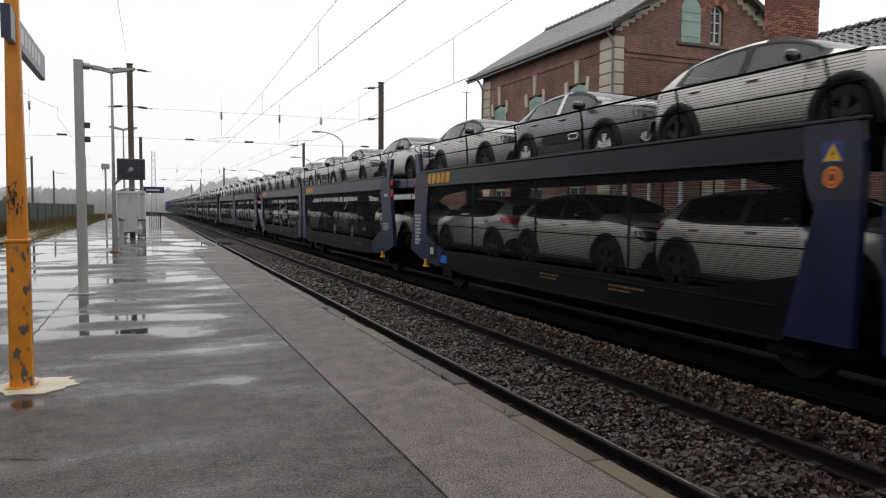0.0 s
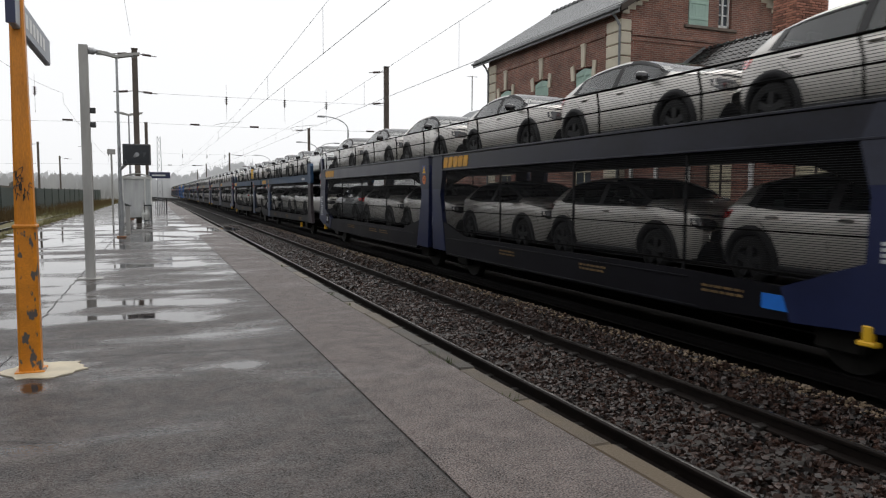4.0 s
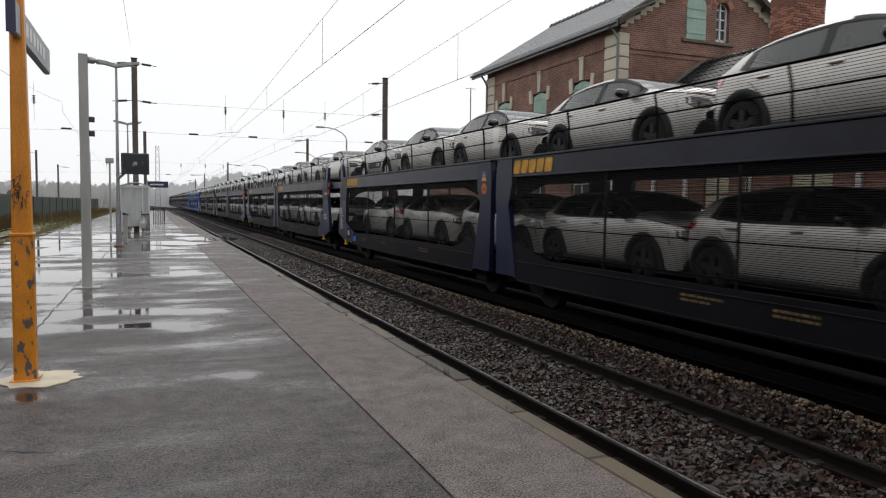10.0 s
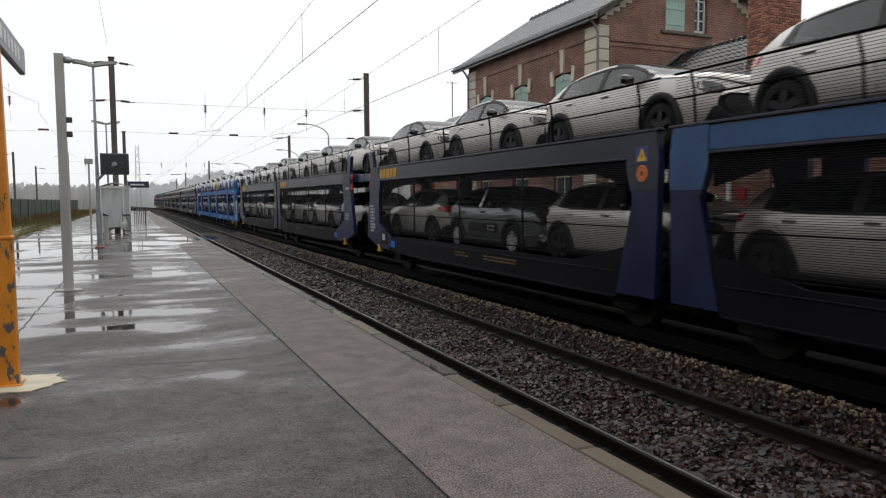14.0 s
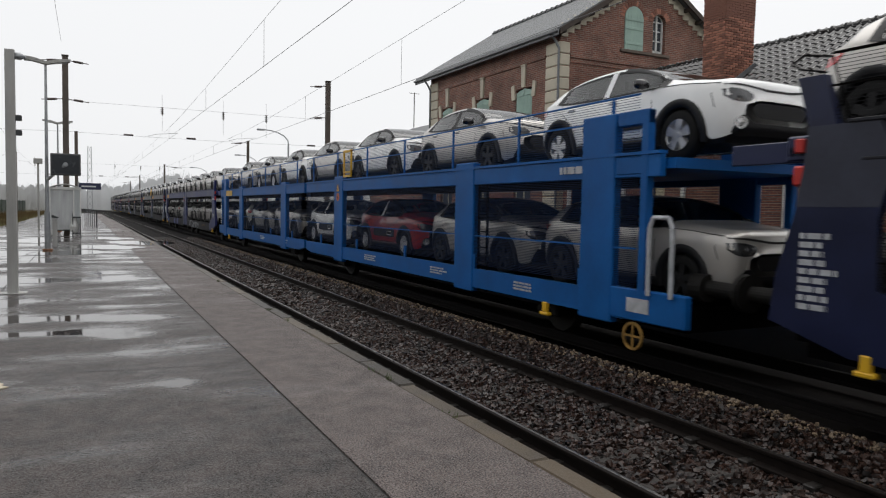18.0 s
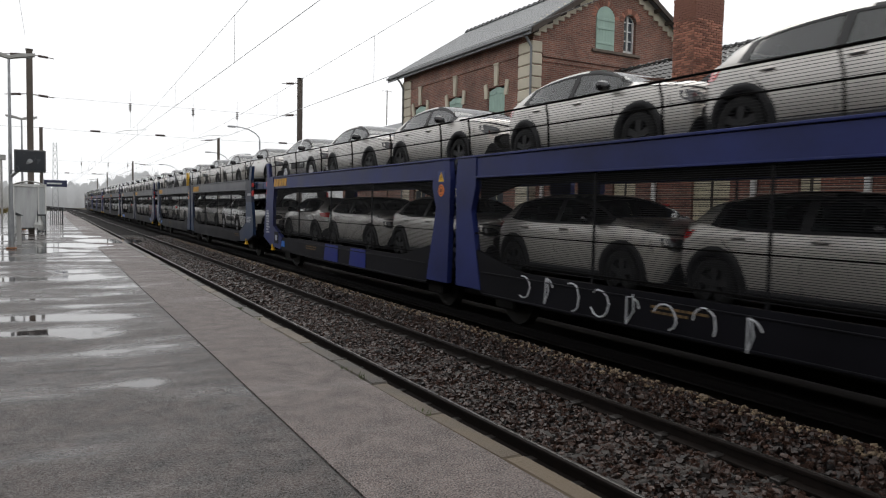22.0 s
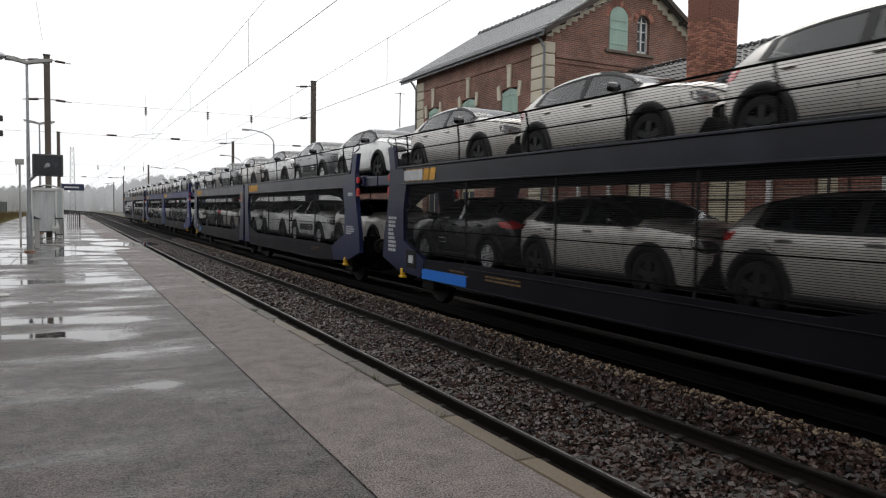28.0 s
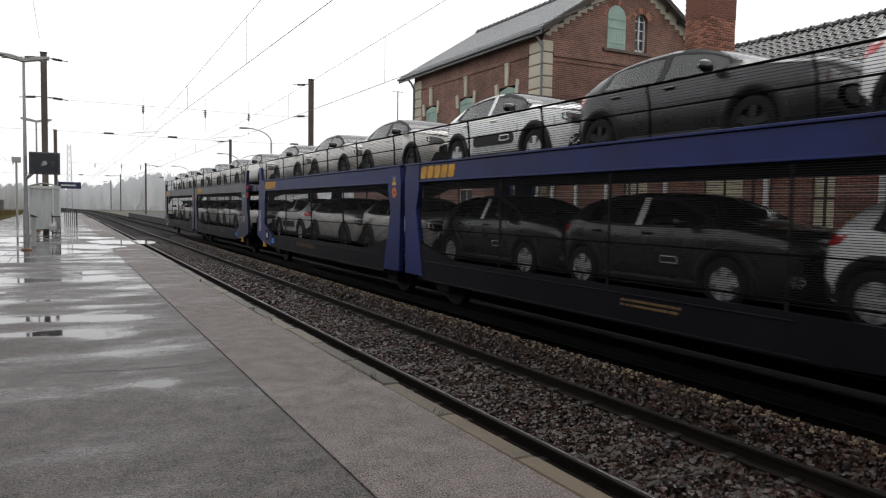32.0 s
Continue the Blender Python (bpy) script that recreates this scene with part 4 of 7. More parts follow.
def chips(m):
    """Dark scratches and rust where the orange paint has come off."""
    n, l = m.node_tree.nodes, m.node_tree.links
    b = n["Principled BSDF"]
    tc, t, mp = n.new("ShaderNodeTexCoord"), n.new("ShaderNodeTexNoise"), n.new("ShaderNodeMapping")
    mp.inputs["Scale"].default_value = (1, 1, 0.45)
    l.new(tc.outputs["Object"], mp.inputs[0]), l.new(mp.outputs[0], t.inputs["Vector"])
    t.inputs["Scale"].default_value, t.inputs["Detail"].default_value = 15, 8
    r = n.new("ShaderNodeMapRange")
    r.inputs[1].default_value, r.inputs[2].default_value = 0.575, 0.60
    l.new(t.outputs[0], r.inputs[0])
    x = n.new("ShaderNodeMixRGB")
    x.inputs[2].default_value = (0.085, 0.075, 0.075, 1)
    old = b.inputs["Base Color"].links[0].from_socket
    l.new(old, x.inputs[1]), l.new(r.outputs[0], x.inputs[0]), l.new(x.outputs[0], b.inputs["Base Color"])


chips(M_ORPOLE)
M_ORCLEAN = mat("faded_orange_paint", (0.56, 0.20, 0.012), 0.42, vary=0.28, scale=3, bump=0.15, bscale=25, fine=0.3, stretch=(3, 3, 0.6))
M_GREYPOST = mat("weathered_grey_post", (0.34, 0.335, 0.32), 0.55, vary=0.2, scale=2, stretch=(3, 3, 0.5))
M_CONCPATCH = mat("cream_concrete_patch", (0.42, 0.37, 0.27), 0.5, vary=0.3, scale=4, bump=0.3)
M_SIGNB = mat("grey_sign_back", (0.27, 0.29, 0.32), 0.5, vary=0.12, scale=2)
M_DKMETAL = mat("dark_painted_metal", (0.03, 0.032, 0.034), 0.45, vary=0.3)
M_GALV = mat("galvanised_steel", (0.33, 0.34, 0.35), 0.4, metal=0.5, vary=0.2)
M_MASTW = mat("dull_brown_mast", (0.085, 0.068, 0.055), 0.7, vary=0.3, scale=2)
M_SCREEN = mat("dark_screen", (0.02, 0.024, 0.03), 0.25, vary=0.1)
M_SHGLASS = mat("scratched_shelter_glass", (0.42, 0.44, 0.44), 0.22, vary=0.2, scale=2, stretch=(4, 4, 0.4))
# fence green lifted a little to stand in for haze
M_DKGREEN = mat("haze_lifted_green_fence", (0.036, 0.05, 0.042), 0.6, vary=0.3)
M_BAG = mat("translucent_bin_bag", (0.5, 0.5, 0.48), 0.35, vary=0.15)
M_BLUESGN = mat("navy_sign", (0.02, 0.025, 0.07), 0.4, vary=0.1)

pole = thing("sign_pole", "chipped orange steel pole carrying the station name board", "pole", at=(-0.985, 6.72, 0))


def tapered(w0, w1, z0, z1, ch=0.25):
    s = Shape()
    for z, w in ((z0, w0), (z1, w1)):
        c = w * ch
        s.v += [(-w, -w + c, z), (-w + c, -w, z), (w - c, -w, z), (w, -w + c, z), (w, w - c, z), (w - c, w, z), (-w + c, w, z), (-w, w - c, z)]
    s.f = [(i, (i + 1) % 8, (i + 1) % 8 + 8, i + 8) for i in range(8)] + [tuple(range(8))[::-1], tuple(range(8, 16))]
    return s


part("lower_post", tapered(0.082, 0.080, 0, 1.22, 0.3), M_ORPOLE, pole)
part("collar", Shape().box(-0.088, 0.088, -0.088, 0.088, 1.20, 1.235, 0.01), M_ORPOLE, pole)
part("upper_post", tapered(0.072, 0.048, 1.22, 3.3, 0.3), M_ORCLEAN, pole)
part("foot_plate", Shape().box(-0.11, 0.11, -0.11, 0.11, 0.0, 0.02, 0.005), M_ORPOLE, pole)
bd = part("name_board", Shape().box(-0.03, 0.03, -0.28, 1.75, 2.80, 3.06, 0.012), M_SIGNB, pole, "grey-backed station name board with unreadable bars")
for i in range(7):
    part("name_bar", lambda: Shape().box(0.031, 0.034, 0.0, 0.13, 2.87, 2.99), M_FRAMEW, bd, at=(0, i * 0.2, 0), key="namebar")
part("board_end", Shape().box(-0.034, 0.034, -0.30, -0.28, 2.80, 3.06), M_BLUESGN, bd)
sc_ = Shape()
q_ = random.Random(12)
for i in range(22):
    xa, za = q_.uniform(-0.05, 0.05), q_.uniform(1.42, 1.66)
    h_ = q_.uniform(0.03, 0.08)
    sc_.tube([(xa, -0.0715, za), (xa + q_.uniform(-0.012, 0.012), -0.0715, za + h_), (xa + q_.uniform(-0.03, 0.03), -0.0715, za + h_ * 0.6)], 0.0028, 4)
part("scribble", sc_, M_DKMETAL, pole, "dark scribbled strokes")
pp = Shape()
rr_ = random.Random(4)
ring = [(-0.88 + (0.30 + rr_.uniform(-0.05, 0.06)) * math.cos(a * math.pi / 12), 6.72 + (0.30 + rr_.uniform(-0.05, 0.05)) * math.sin(a * math.pi / 12)) for a in range(24)]
solid("pole_footing", pp.slab(ring, -0.02, 0.008, "z"), M_CONCPATCH, "cream concrete footing patch round the orange pole", "concrete patch", kind="structure")

post = thing("loudspeaker_post", "plain weathered grey square post with small speaker boxes", "post", at=(-1.04, 13.6, 0))
part("post", tapered(0.075, 0.07, 0, 3.97, 0.12), M_GREYPOST, post)
part("loudspeaker", Shape().lathe([(0.06, 0.0), (0.06, 0.055), (0.16, 0.06), (0.17, 0.05), (0.24, 0.0)], 14, "x", (0, 0, 3.88)), M_GALV, post, "small grey horn loudspeaker", smooth=True)
for z in (2.88, 2.64):
    bxx = part("junction_box", lambda: Shape().box(0.07, 0.16, -0.05, 0.05, -0.045, 0.045, 0.008), M_DKMETAL, post, at=(0, 0, z), key="jbox")
part("base_plate", Shape().box(-0.2, 0.2, -0.16, 0.16, 0.0, 0.012), M_GREYPOST, post)


def double_lamp(name, x, y, h, label):
    l_ = thing(name, label, "lamp post", "platform lamps", at=(x, y, 0))
    part("column", Shape().rod((0, 0, 0.0), (0, 0, 1.2), 0.085, 0.08, 12).rod((0, 0, 1.2), (0, 0, h), 0.06, 0.035, 12), M_GALV, l_)
    part("base", Shape().box(-0.14, 0.14, -0.14, 0.14, 0, 0.05, 0.01), mat("rusty_base", (0.20, 0.09, 0.04), 0.7, vary=0.4), l_)
    for sg in (-1, 1):
        hd = part("lamp_head", lambda: Shape().slab([(0.0, -0.05), (0.22, 0.0), (0.68, 0.09), (0.70, 0.17), (0.30, 0.13), (0.0, 0.04)] if sg > 0 else [(0.0, 0.04), (-0.30, 0.13), (-0.70, 0.17), (-0.68, 0.09), (-0.22, 0.0), (0.0, -0.05)], -0.12, 0.12, "y"), M_GREYPOST, l_, at=(0, 0, h), key="dlamp%d" % sg)
        part("diffuser", lambda: Shape().box(min(sg * 0.25, sg * 0.58), max(sg * 0.25, sg * 0.58), -0.07, 0.07, 0.02, 0.05, 0.01), M_SHGLASS, hd, key="ddiff%d" % sg)
    return l_


lp = double_lamp("platform_lamp", -1.0, 25.55, 5.84, "grey lamp post with two flat heads and rusty foot")
double_lamp("platform_lamp", -1.13, 42.0, 5.6, "grey lamp post with two flat heads farther along")
scr = thing("information_screen", "dark flat information screen on a bracket", "screen", at=(-0.467, 25.2, 2.70))
part("case", Shape().box(-0.42, 0.42, -0.06, 0.06, -0.34, 0.34, 0.02), M_DKMETAL, scr)
part("display", Shape().box(-0.37, 0.37, -0.066, -0.058, -0.28, 0.29), M_SCREEN, scr)
part("bracket", Shape().rod((0.0, -0.09, 0.0), (-0.52, 0.33, -0.48), 0.05, n=8).lathe([(-0.12, 0.0), (-0.12, 0.07), (-0.06, 0.07)], 12, "y"), M_GALV, scr)

# waiting shelter with curved roof; the mast behind it shows through its cloudy panes
M_CLOUDY = mat("cloudy_shelter_pane", (0.62, 0.63, 0.63), 0.3, vary=0.25, scale=1.5, stretch=(3, 3, 0.5))
M_CLOUDY.node_tree.nodes["Principled BSDF"].inputs["Alpha"].default_value = 0.55
sh = thing("waiting_shelter", "small pale glazed waiting shelter with white curved roof", "shelter", at=(-0.72, 37.2, 0))
for x in (-0.60, 0.35, 0.62):
    for y in (-0.8, 0.8):
        part("post", lambda: Shape().box(-0.03, 0.03, -0.03, 0.03, 0, 2.2, 0.008), M_FRAMEW, sh, at=(x, y, 0), key="shpost")
part("end_panel", lambda: Shape().box(-0.57, 0.32, -0.01, 0.01, 0.30, 2.1), M_CLOUDY, sh, at=(0, -0.79, 0), key="shend")
part("end_panel", lambda: Shape().box(-0.57, 0.32, -0.01, 0.01, 0.30, 2.1), M_CLOUDY, sh, at=(0, 0.79, 0), key="shend")
part("side_panel", Shape().box(0.38, 0.59, -0.01, 0.01, 0.30, 2.1), M_SHGLASS, sh, at=(0, -0.79, 0))
part("back_panel", Shape().box(-0.01, 0.01, -0.76, 0.76, 0.30, 2.1), M_CLOUDY, sh, at=(-0.60, 0, 0))
part("fascia", Shape().box(-0.66, 0.66, -0.84, 0.84, 2.1, 2.22, 0.01), M_FRAMEW, sh)
part("bench", Shape().box(-0.45, 0.2, -0.5, 0.6, 0.34, 0.40, 0.01).box(-0.45, -0.38, -0.5, 0.6, 0.0, 0.34), M_GREYPOST, sh)
part("rail", Shape().box(-0.5, 0.5, -0.80, -0.77, 0.24, 0.29), M_DKMETAL, sh)
ra = [(-0.60 + 1.20 * i / 12, 2.22 + 0.15 * math.sin(math.pi * i / 12)) for i in range(13)]
part("roof", Shape().slab(ra + [(a, b - 0.03) for a, b in ra[::-1]], -0.9, 0.9, "y"), M_FRAMEW, sh, "white curved roof")
bn = thing("litter_bin", "litter bin frame with pale plastic bag", "bin", at=(-0.26, 36.0, 0))
part("frame", Shape().box(-0.17, -0.14, -0.15, 0.15, 0, 1.05).box(0.14, 0.17, -0.15, 0.15, 0, 0.9).box(-0.17, 0.17, -0.15, 0.15, 0.84, 0.90, 0.01).box(-0.17, 0.17, -0.15, 0.15, 0.12, 0.17), M_DKMETAL, bn)
part("bag", Shape().lathe([(0.17, 0.02), (0.2, 0.15), (0.45, 0.19), (0.7, 0.12), (0.84, 0.10)], 12, "z"), M_BAG, bn, at=(-0.1, 0, 0))
vm = thing("ticket_post", "slim grey post box with sloping cap beside the lamp", "post", at=(-0.86, 27.6, 0))
part("body", Shape().box(-0.07, 0.07, -0.1, 0.1, 0, 1.0, 0.01), M_GREYPOST, vm)
part("cap", Shape().slab([(-0.09, 1.0), (0.12, 0.98), (0.12, 1.01), (-0.09, 1.10)], -0.12, 0.12, "y"), M_DKMETAL, vm)
sg_ = thing("platform_sign", "navy blue hanging sign board on a mast", "sign", at=(0.35, 43.0, 0))
part("post", Shape().rod((-0.55, 0, 0), (-0.55, 0, 2.65), 0.04), M_GALV, sg_)
part("board", Shape().box(-0.55, 0.55, -0.03, 0.03, 2.25, 2.6, 0.01), M_BLUESGN, sg_)
part("bars", Shape().box(-0.4, 0.3, -0.034, -0.03, 2.38, 2.46), M_FRAMEW, sg_)
bar = thing("pedestrian_barrier", "dark tubular barrier guarding the crossing", "barrier", at=(0.12, 51.5, 0))
for i in range(7):
    part("upright", lambda: Shape().rod((0, 0, 0), (0, 0, 1.05), 0.022, n=6), M_DKMETAL, bar, at=(i * 0.11, 0, 0), key="bup")
part("top_rail", Shape().rod((0, 0, 1.05), (0.68, 0, 1.05), 0.03), M_DKMETAL, bar)
part("end_panel", Shape().box(0.66, 0.72, -0.1, 1.2, 0, 1.1, 0.01), M_DKMETAL, bar)
sp = thing("signal_post", "thin dark post with a box head", "post", at=(-2.25, 46.5, 0))
part("column", Shape().rod((0, 0, 0), (0, 0, 3.9), 0.055), M_GREYPOST, sp)
part("head", Shape().box(-0.22, 0.22, -0.15, 0.15, 3.7, 4.0, 0.02), M_GREYPOST, sp)

# ---- fence beyond the grass ----
fe = thing("mesh_fence", "dark green welded mesh fence along the meadow", "fence")
fa, fb = Vector((-11.5, -46.0, 0.0)), Vector((-9.0, 144.0, 0.0))
nf = 38
for i in range(nf + 1):
    p = fa.lerp(fb, i / nf)
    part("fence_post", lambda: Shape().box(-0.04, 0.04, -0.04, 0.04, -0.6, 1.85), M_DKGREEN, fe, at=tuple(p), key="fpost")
d_ = (fb - fa) / nf
for i in range(nf):
    p = fa.lerp(fb, i / nf)

    def panel():
        s = Shape()
        for k in range(34):
            q = d_ * (k / 34)
            w_ = 0.05 if k % 17 == 0 else 0.022
            s.add([(q.x, q.y - w_, -0.6), (q.x, q.y + w_, -0.6), (q.x, q.y + w_, 1.78), (q.x, q.y - w_, 1.78)], [(0, 1, 2, 3)])
        for z in (0.0, 0.3, 0.6, 0.9, 1.2, 1.5, 1.72):
            s.add([(0, 0, z), (d_.x, d_.y, z), (d_.x, d_.y, z + 0.03), (0, 0, z + 0.03)], [(0, 1, 2, 3)])
        s.add([(-0.03, 0, -0.6), (d_.x - 0.03, d_.y, -0.6), (d_.x - 0.03, d_.y, 1.72), (-0.03, 0, 1.72)], [(0, 1, 2, 3)])
        return s
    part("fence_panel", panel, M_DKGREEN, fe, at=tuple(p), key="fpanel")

# ---- overhead line ----
M_WIRE = mat("overhead_wire", (0.10, 0.10, 0.10), 0.5, vary=0.2)
M_INSUL = mat("brown_insulator", (0.05, 0.03, 0.025), 0.3, vary=0.2)


def mast(x, y, h, label, w=0.115, arms=()):
    t = thing("catenary_mast", label, "mast", "overhead line masts", at=(x, y, -0.2))
    part("column", Shape().box(-w, w, -w * 0.8, w * 0.8, 0, h + 0.2, 0.02), M_MASTW, t)
    part("cap", Shape().box(-w - 0.02, w + 0.02, -w, w, h + 0.2, h + 0.24), M_MASTW, t)
    for z, sx, ln in arms:
        part("stay", Shape().rod((0, 0, z + 0.2), (sx * ln, 0, z + 0.2 - 0.1 * ln), 0.02, n=6).rod((sx * ln * 0.35, 0, z + 0.2 - 0.035 * ln), (sx * ln * 0.75, 0, z + 0.2 - 0.075 * ln), 0.055, n=8), M_INSUL, t)
    return t


mast(-0.69, 38.3, 8.42, "brown steel catenary mast standing on the platform", 0.13, arms=((8.23, -1, 1.0), (8.23, 1, 1.0), (6.42, -1, 1.0), (6.42, 1, 1.0)))
mast(12.1, 38.13, 8.42, "brown steel catenary mast beyond the tracks", 0.13, arms=((8.17, -1, 1.0), (6.47, -1, 1.0)))
mast(14.0, 68.7, 7.62, "brown steel catenary mast with bracket arm", arms=((7.5, -1, 1.6),))
mast(-0.35, 52.0, 6.1, "brown steel catenary mast farther along the platform", 0.10)
mast(11.2, 116.6, 7.62, "distant brown catenary mast beside the line", arms=((7.4, 1, 2.5),))
mast(10.9, 165, 7.62, "distant brown catenary mast beside the line", arms=((7.4, -1, 2.5),))
mast(11.5, 210, 7.62, "distant brown catenary mast beside the line", arms=((7.4, -1, 2.5),))
mast(-7.5, 105, 7.8, "distant catenary mast beyond the meadow", 0.12, arms=((7.5, -1, 1.5),))
mast(-13, 100, 7.5, "distant catenary mast beyond the meadow", 0.12, arms=((7.3, -1, 1.5),))
mast(-16, 150, 8.0, "distant catenary mast beyond the meadow", 0.14, arms=((7.7, 1, 2),))
pyl = thing("lattice_mast", "slender grey lattice mast far along the platform", "mast", at=(0.9, 112, 0))
ps = Shape()
for sx in (-0.36, 0.36):
    for sy in (-0.36, 0.36):
        ps.rod((sx, sy, 0), (sx * 0.6, sy * 0.6, 9.5), 0.035, n=4)
part("legs", ps, M_GALV, pyl)
ls = Shape()
for i in range(10):
    w0, w1 = 0.36 - 0.0144 * i, 0.36 - 0.0144 * (i + 1)
    ls.rod((-w0, -w0, i * 0.95), (w1, -w1, i * 0.95 + 0.95), 0.022, n=4).rod((w0, -w0, i * 0.95), (-w1, -w1, i * 0.95 + 0.95), 0.022, n=4)
part("bracing", ls, M_GALV, pyl)

SP = 52.0   # span between supports


def sagline(x, y0, y1, z, sag, n=14):
    return [(x, y0 + (y1 - y0) * i / n, z - sag * 4 * (i / n) * (1 - i / n)) for i in range(n + 1)]


ow = thing("overhead_line", "dark contact and carrying wires strung above both tracks", "overhead wires")
for cx, xo, zc in ((T1, 0.05, 5.13), (T2 + 0.5, -0.05, 5.05)):
    for k in range(-1, 4):
        y0 = 38.25 + SP * k
        y1 = y0 + SP
        carry = [(cx, y0 + (y1 - y0) * t, 5.72 + (1.9 * (1 - t) ** 1.15 if k < 0 else -0.5 * t * (1 - t))) for t in [i / 16 for i in range(17)]]
        part("carrying_wire", Shape().tube(carry, 0.006, 4), M_WIRE, ow)
        part("contact_wire", Shape().tube([(cx + xo, y0, zc), (cx - xo, y1, zc)], 0.008, 4), M_WIRE, ow)
        dr = Shape()
        for i in range(1, 16, 3):
            dr.rod((cx, carry[i][1], zc), carry[i], 0.005, n=4)
        part("droppers", dr, M_WIRE, ow)
part("feeder_wire", Shape().tube(sagline(-0.75, -18.15, 33.85, 8.2, 0.5), 0.005, 4), M_WIRE, ow)
part("feeder_wire", Shape().tube(sagline(-3.4, -18, 33.85, 5.6, 1.2) + sagline(-3.4, 33.85, 100, 5.2, 0.9), 0.005, 4), M_WIRE, ow)
for yy, xa, xb, g in ((38.25, -0.69, 12.1, 1.1315), (85.8, -7, 11.0, 1.0)):
    zu, zl, zi = (6.34, 4.89, 6.87) if g > 1 else (5.78, 4.50, 6.25)
    hs = thing("head_span", "cross-span wires with hanging insulator strings", "cross-span")
    for z, s_ in ((zu, 0.0), (zl, 0.05)):
        n_ = 12
        part("span_wire", Shape().tube([(xa + (xb - xa) * i / n_, yy, z - s_ * 4 * (i / n_) * (1 - i / n_)) for i in range(n_ + 1)], 0.005, 4), M_WIRE, hs)
    part("span_wire", Shape().tube([(xa - 9, yy, zl - 0.2), (xa, yy, zl)], 0.005, 4), M_WIRE, hs)
    for x in (3.16, 5.77, 7.73, -4.43):
        ins = part("insulator_string", lambda: Shape().lathe([(-0.95 + 0.0, 0.0), (-0.9, 0.03)] + [(a, r) for i in range(4) for a, r in ((-0.85 + i * 0.1, 0.03), (-0.83 + i * 0.1, 0.10), (-0.80 + i * 0.1, 0.03))], 8, "z"), M_INSUL, hs, at=(x * g, yy, zi), key="insul")
        part("hanger", lambda: Shape().rod((0, 0, -0.95), (0, 0, -1.7), 0.006, n=4).rod((0, 0, -0.45), (0, 0, 0.1), 0.006, n=4), M_WIRE, ins, key="hanger")
    for x in (-3.26, 1.79, 4.37, 9.9):
        part("rod_insulator", lambda: Shape().rod((-0.22, 0, 0), (0.22, 0, 0), 0.045, n=8), M_INSUL, hs, at=(x * g, yy, zl), key="rodins")
    for x in (T1, T2 + 0.5):
        part("steady_arm", Shape().tube([(-1.3, 0, zl), (-0.9, 0, zl + 0.12), (0.1, 0, 5.12)], 0.009, 6), M_WIRE, hs, at=(x, yy, 0))

# street lamps beyond the line
M_LAMPG = mat("pale_lamp_grey", (0.36, 0.37, 0.38), 0.5, vary=0.15)


def street_lamp(x, y, h, arms, label):
    l_ = thing("street_lamp", label, "street lamp", "street lamps", at=(x, y, 0))
    part("column", Shape().rod((0, 0, 0), (0, 0, h - 0.9), 0.09, 0.06, 8), M_LAMPG, l_)
    for sg in arms:
        part("arm", Shape().tube([(0, 0, h - 0.9)] + [(sg * 1.7 * (1 - math.cos(radians(a))), 0, h - 0.9 + 0.85 * math.sin(radians(a))) for a in (15, 35, 55, 75, 90)], 0.04, 6), M_LAMPG, l_)
        part("lantern", Shape().box(min(sg * 1.65, sg * 2.2), max(sg * 1.65, sg * 2.2), -0.12, 0.12, h - 0.12, h, 0.03), M_LAMPG, l_)


street_lamp(13.0, 50, 6.9, (-1,), "curved grey street lamp beyond the train")
street_lamp(15.6, 72, 6.6, (-1, 1), "double-armed grey street lamp")
street_lamp(15.0, 100, 6.6, (-1,), "curved grey street lamp far off")

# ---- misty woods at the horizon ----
M_WOOD1 = mat("haze_paled_wood", (0.48, 0.485, 0.49), 1.0, vary=0.1, scale=0.05, spec=0.0)
M_WOOD2 = mat("haze_paled_scrub", (0.36, 0.36, 0.36), 1.0, vary=0.15, scale=0.1, spec=0.0)


for m_, e_ in ((M_WOOD1, 0.10), (M_WOOD2, 0.07)):     # far backdrop: drizzle haze put into pale colour and faint glow
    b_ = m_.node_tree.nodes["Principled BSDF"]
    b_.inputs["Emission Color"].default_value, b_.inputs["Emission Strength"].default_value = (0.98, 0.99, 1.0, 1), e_


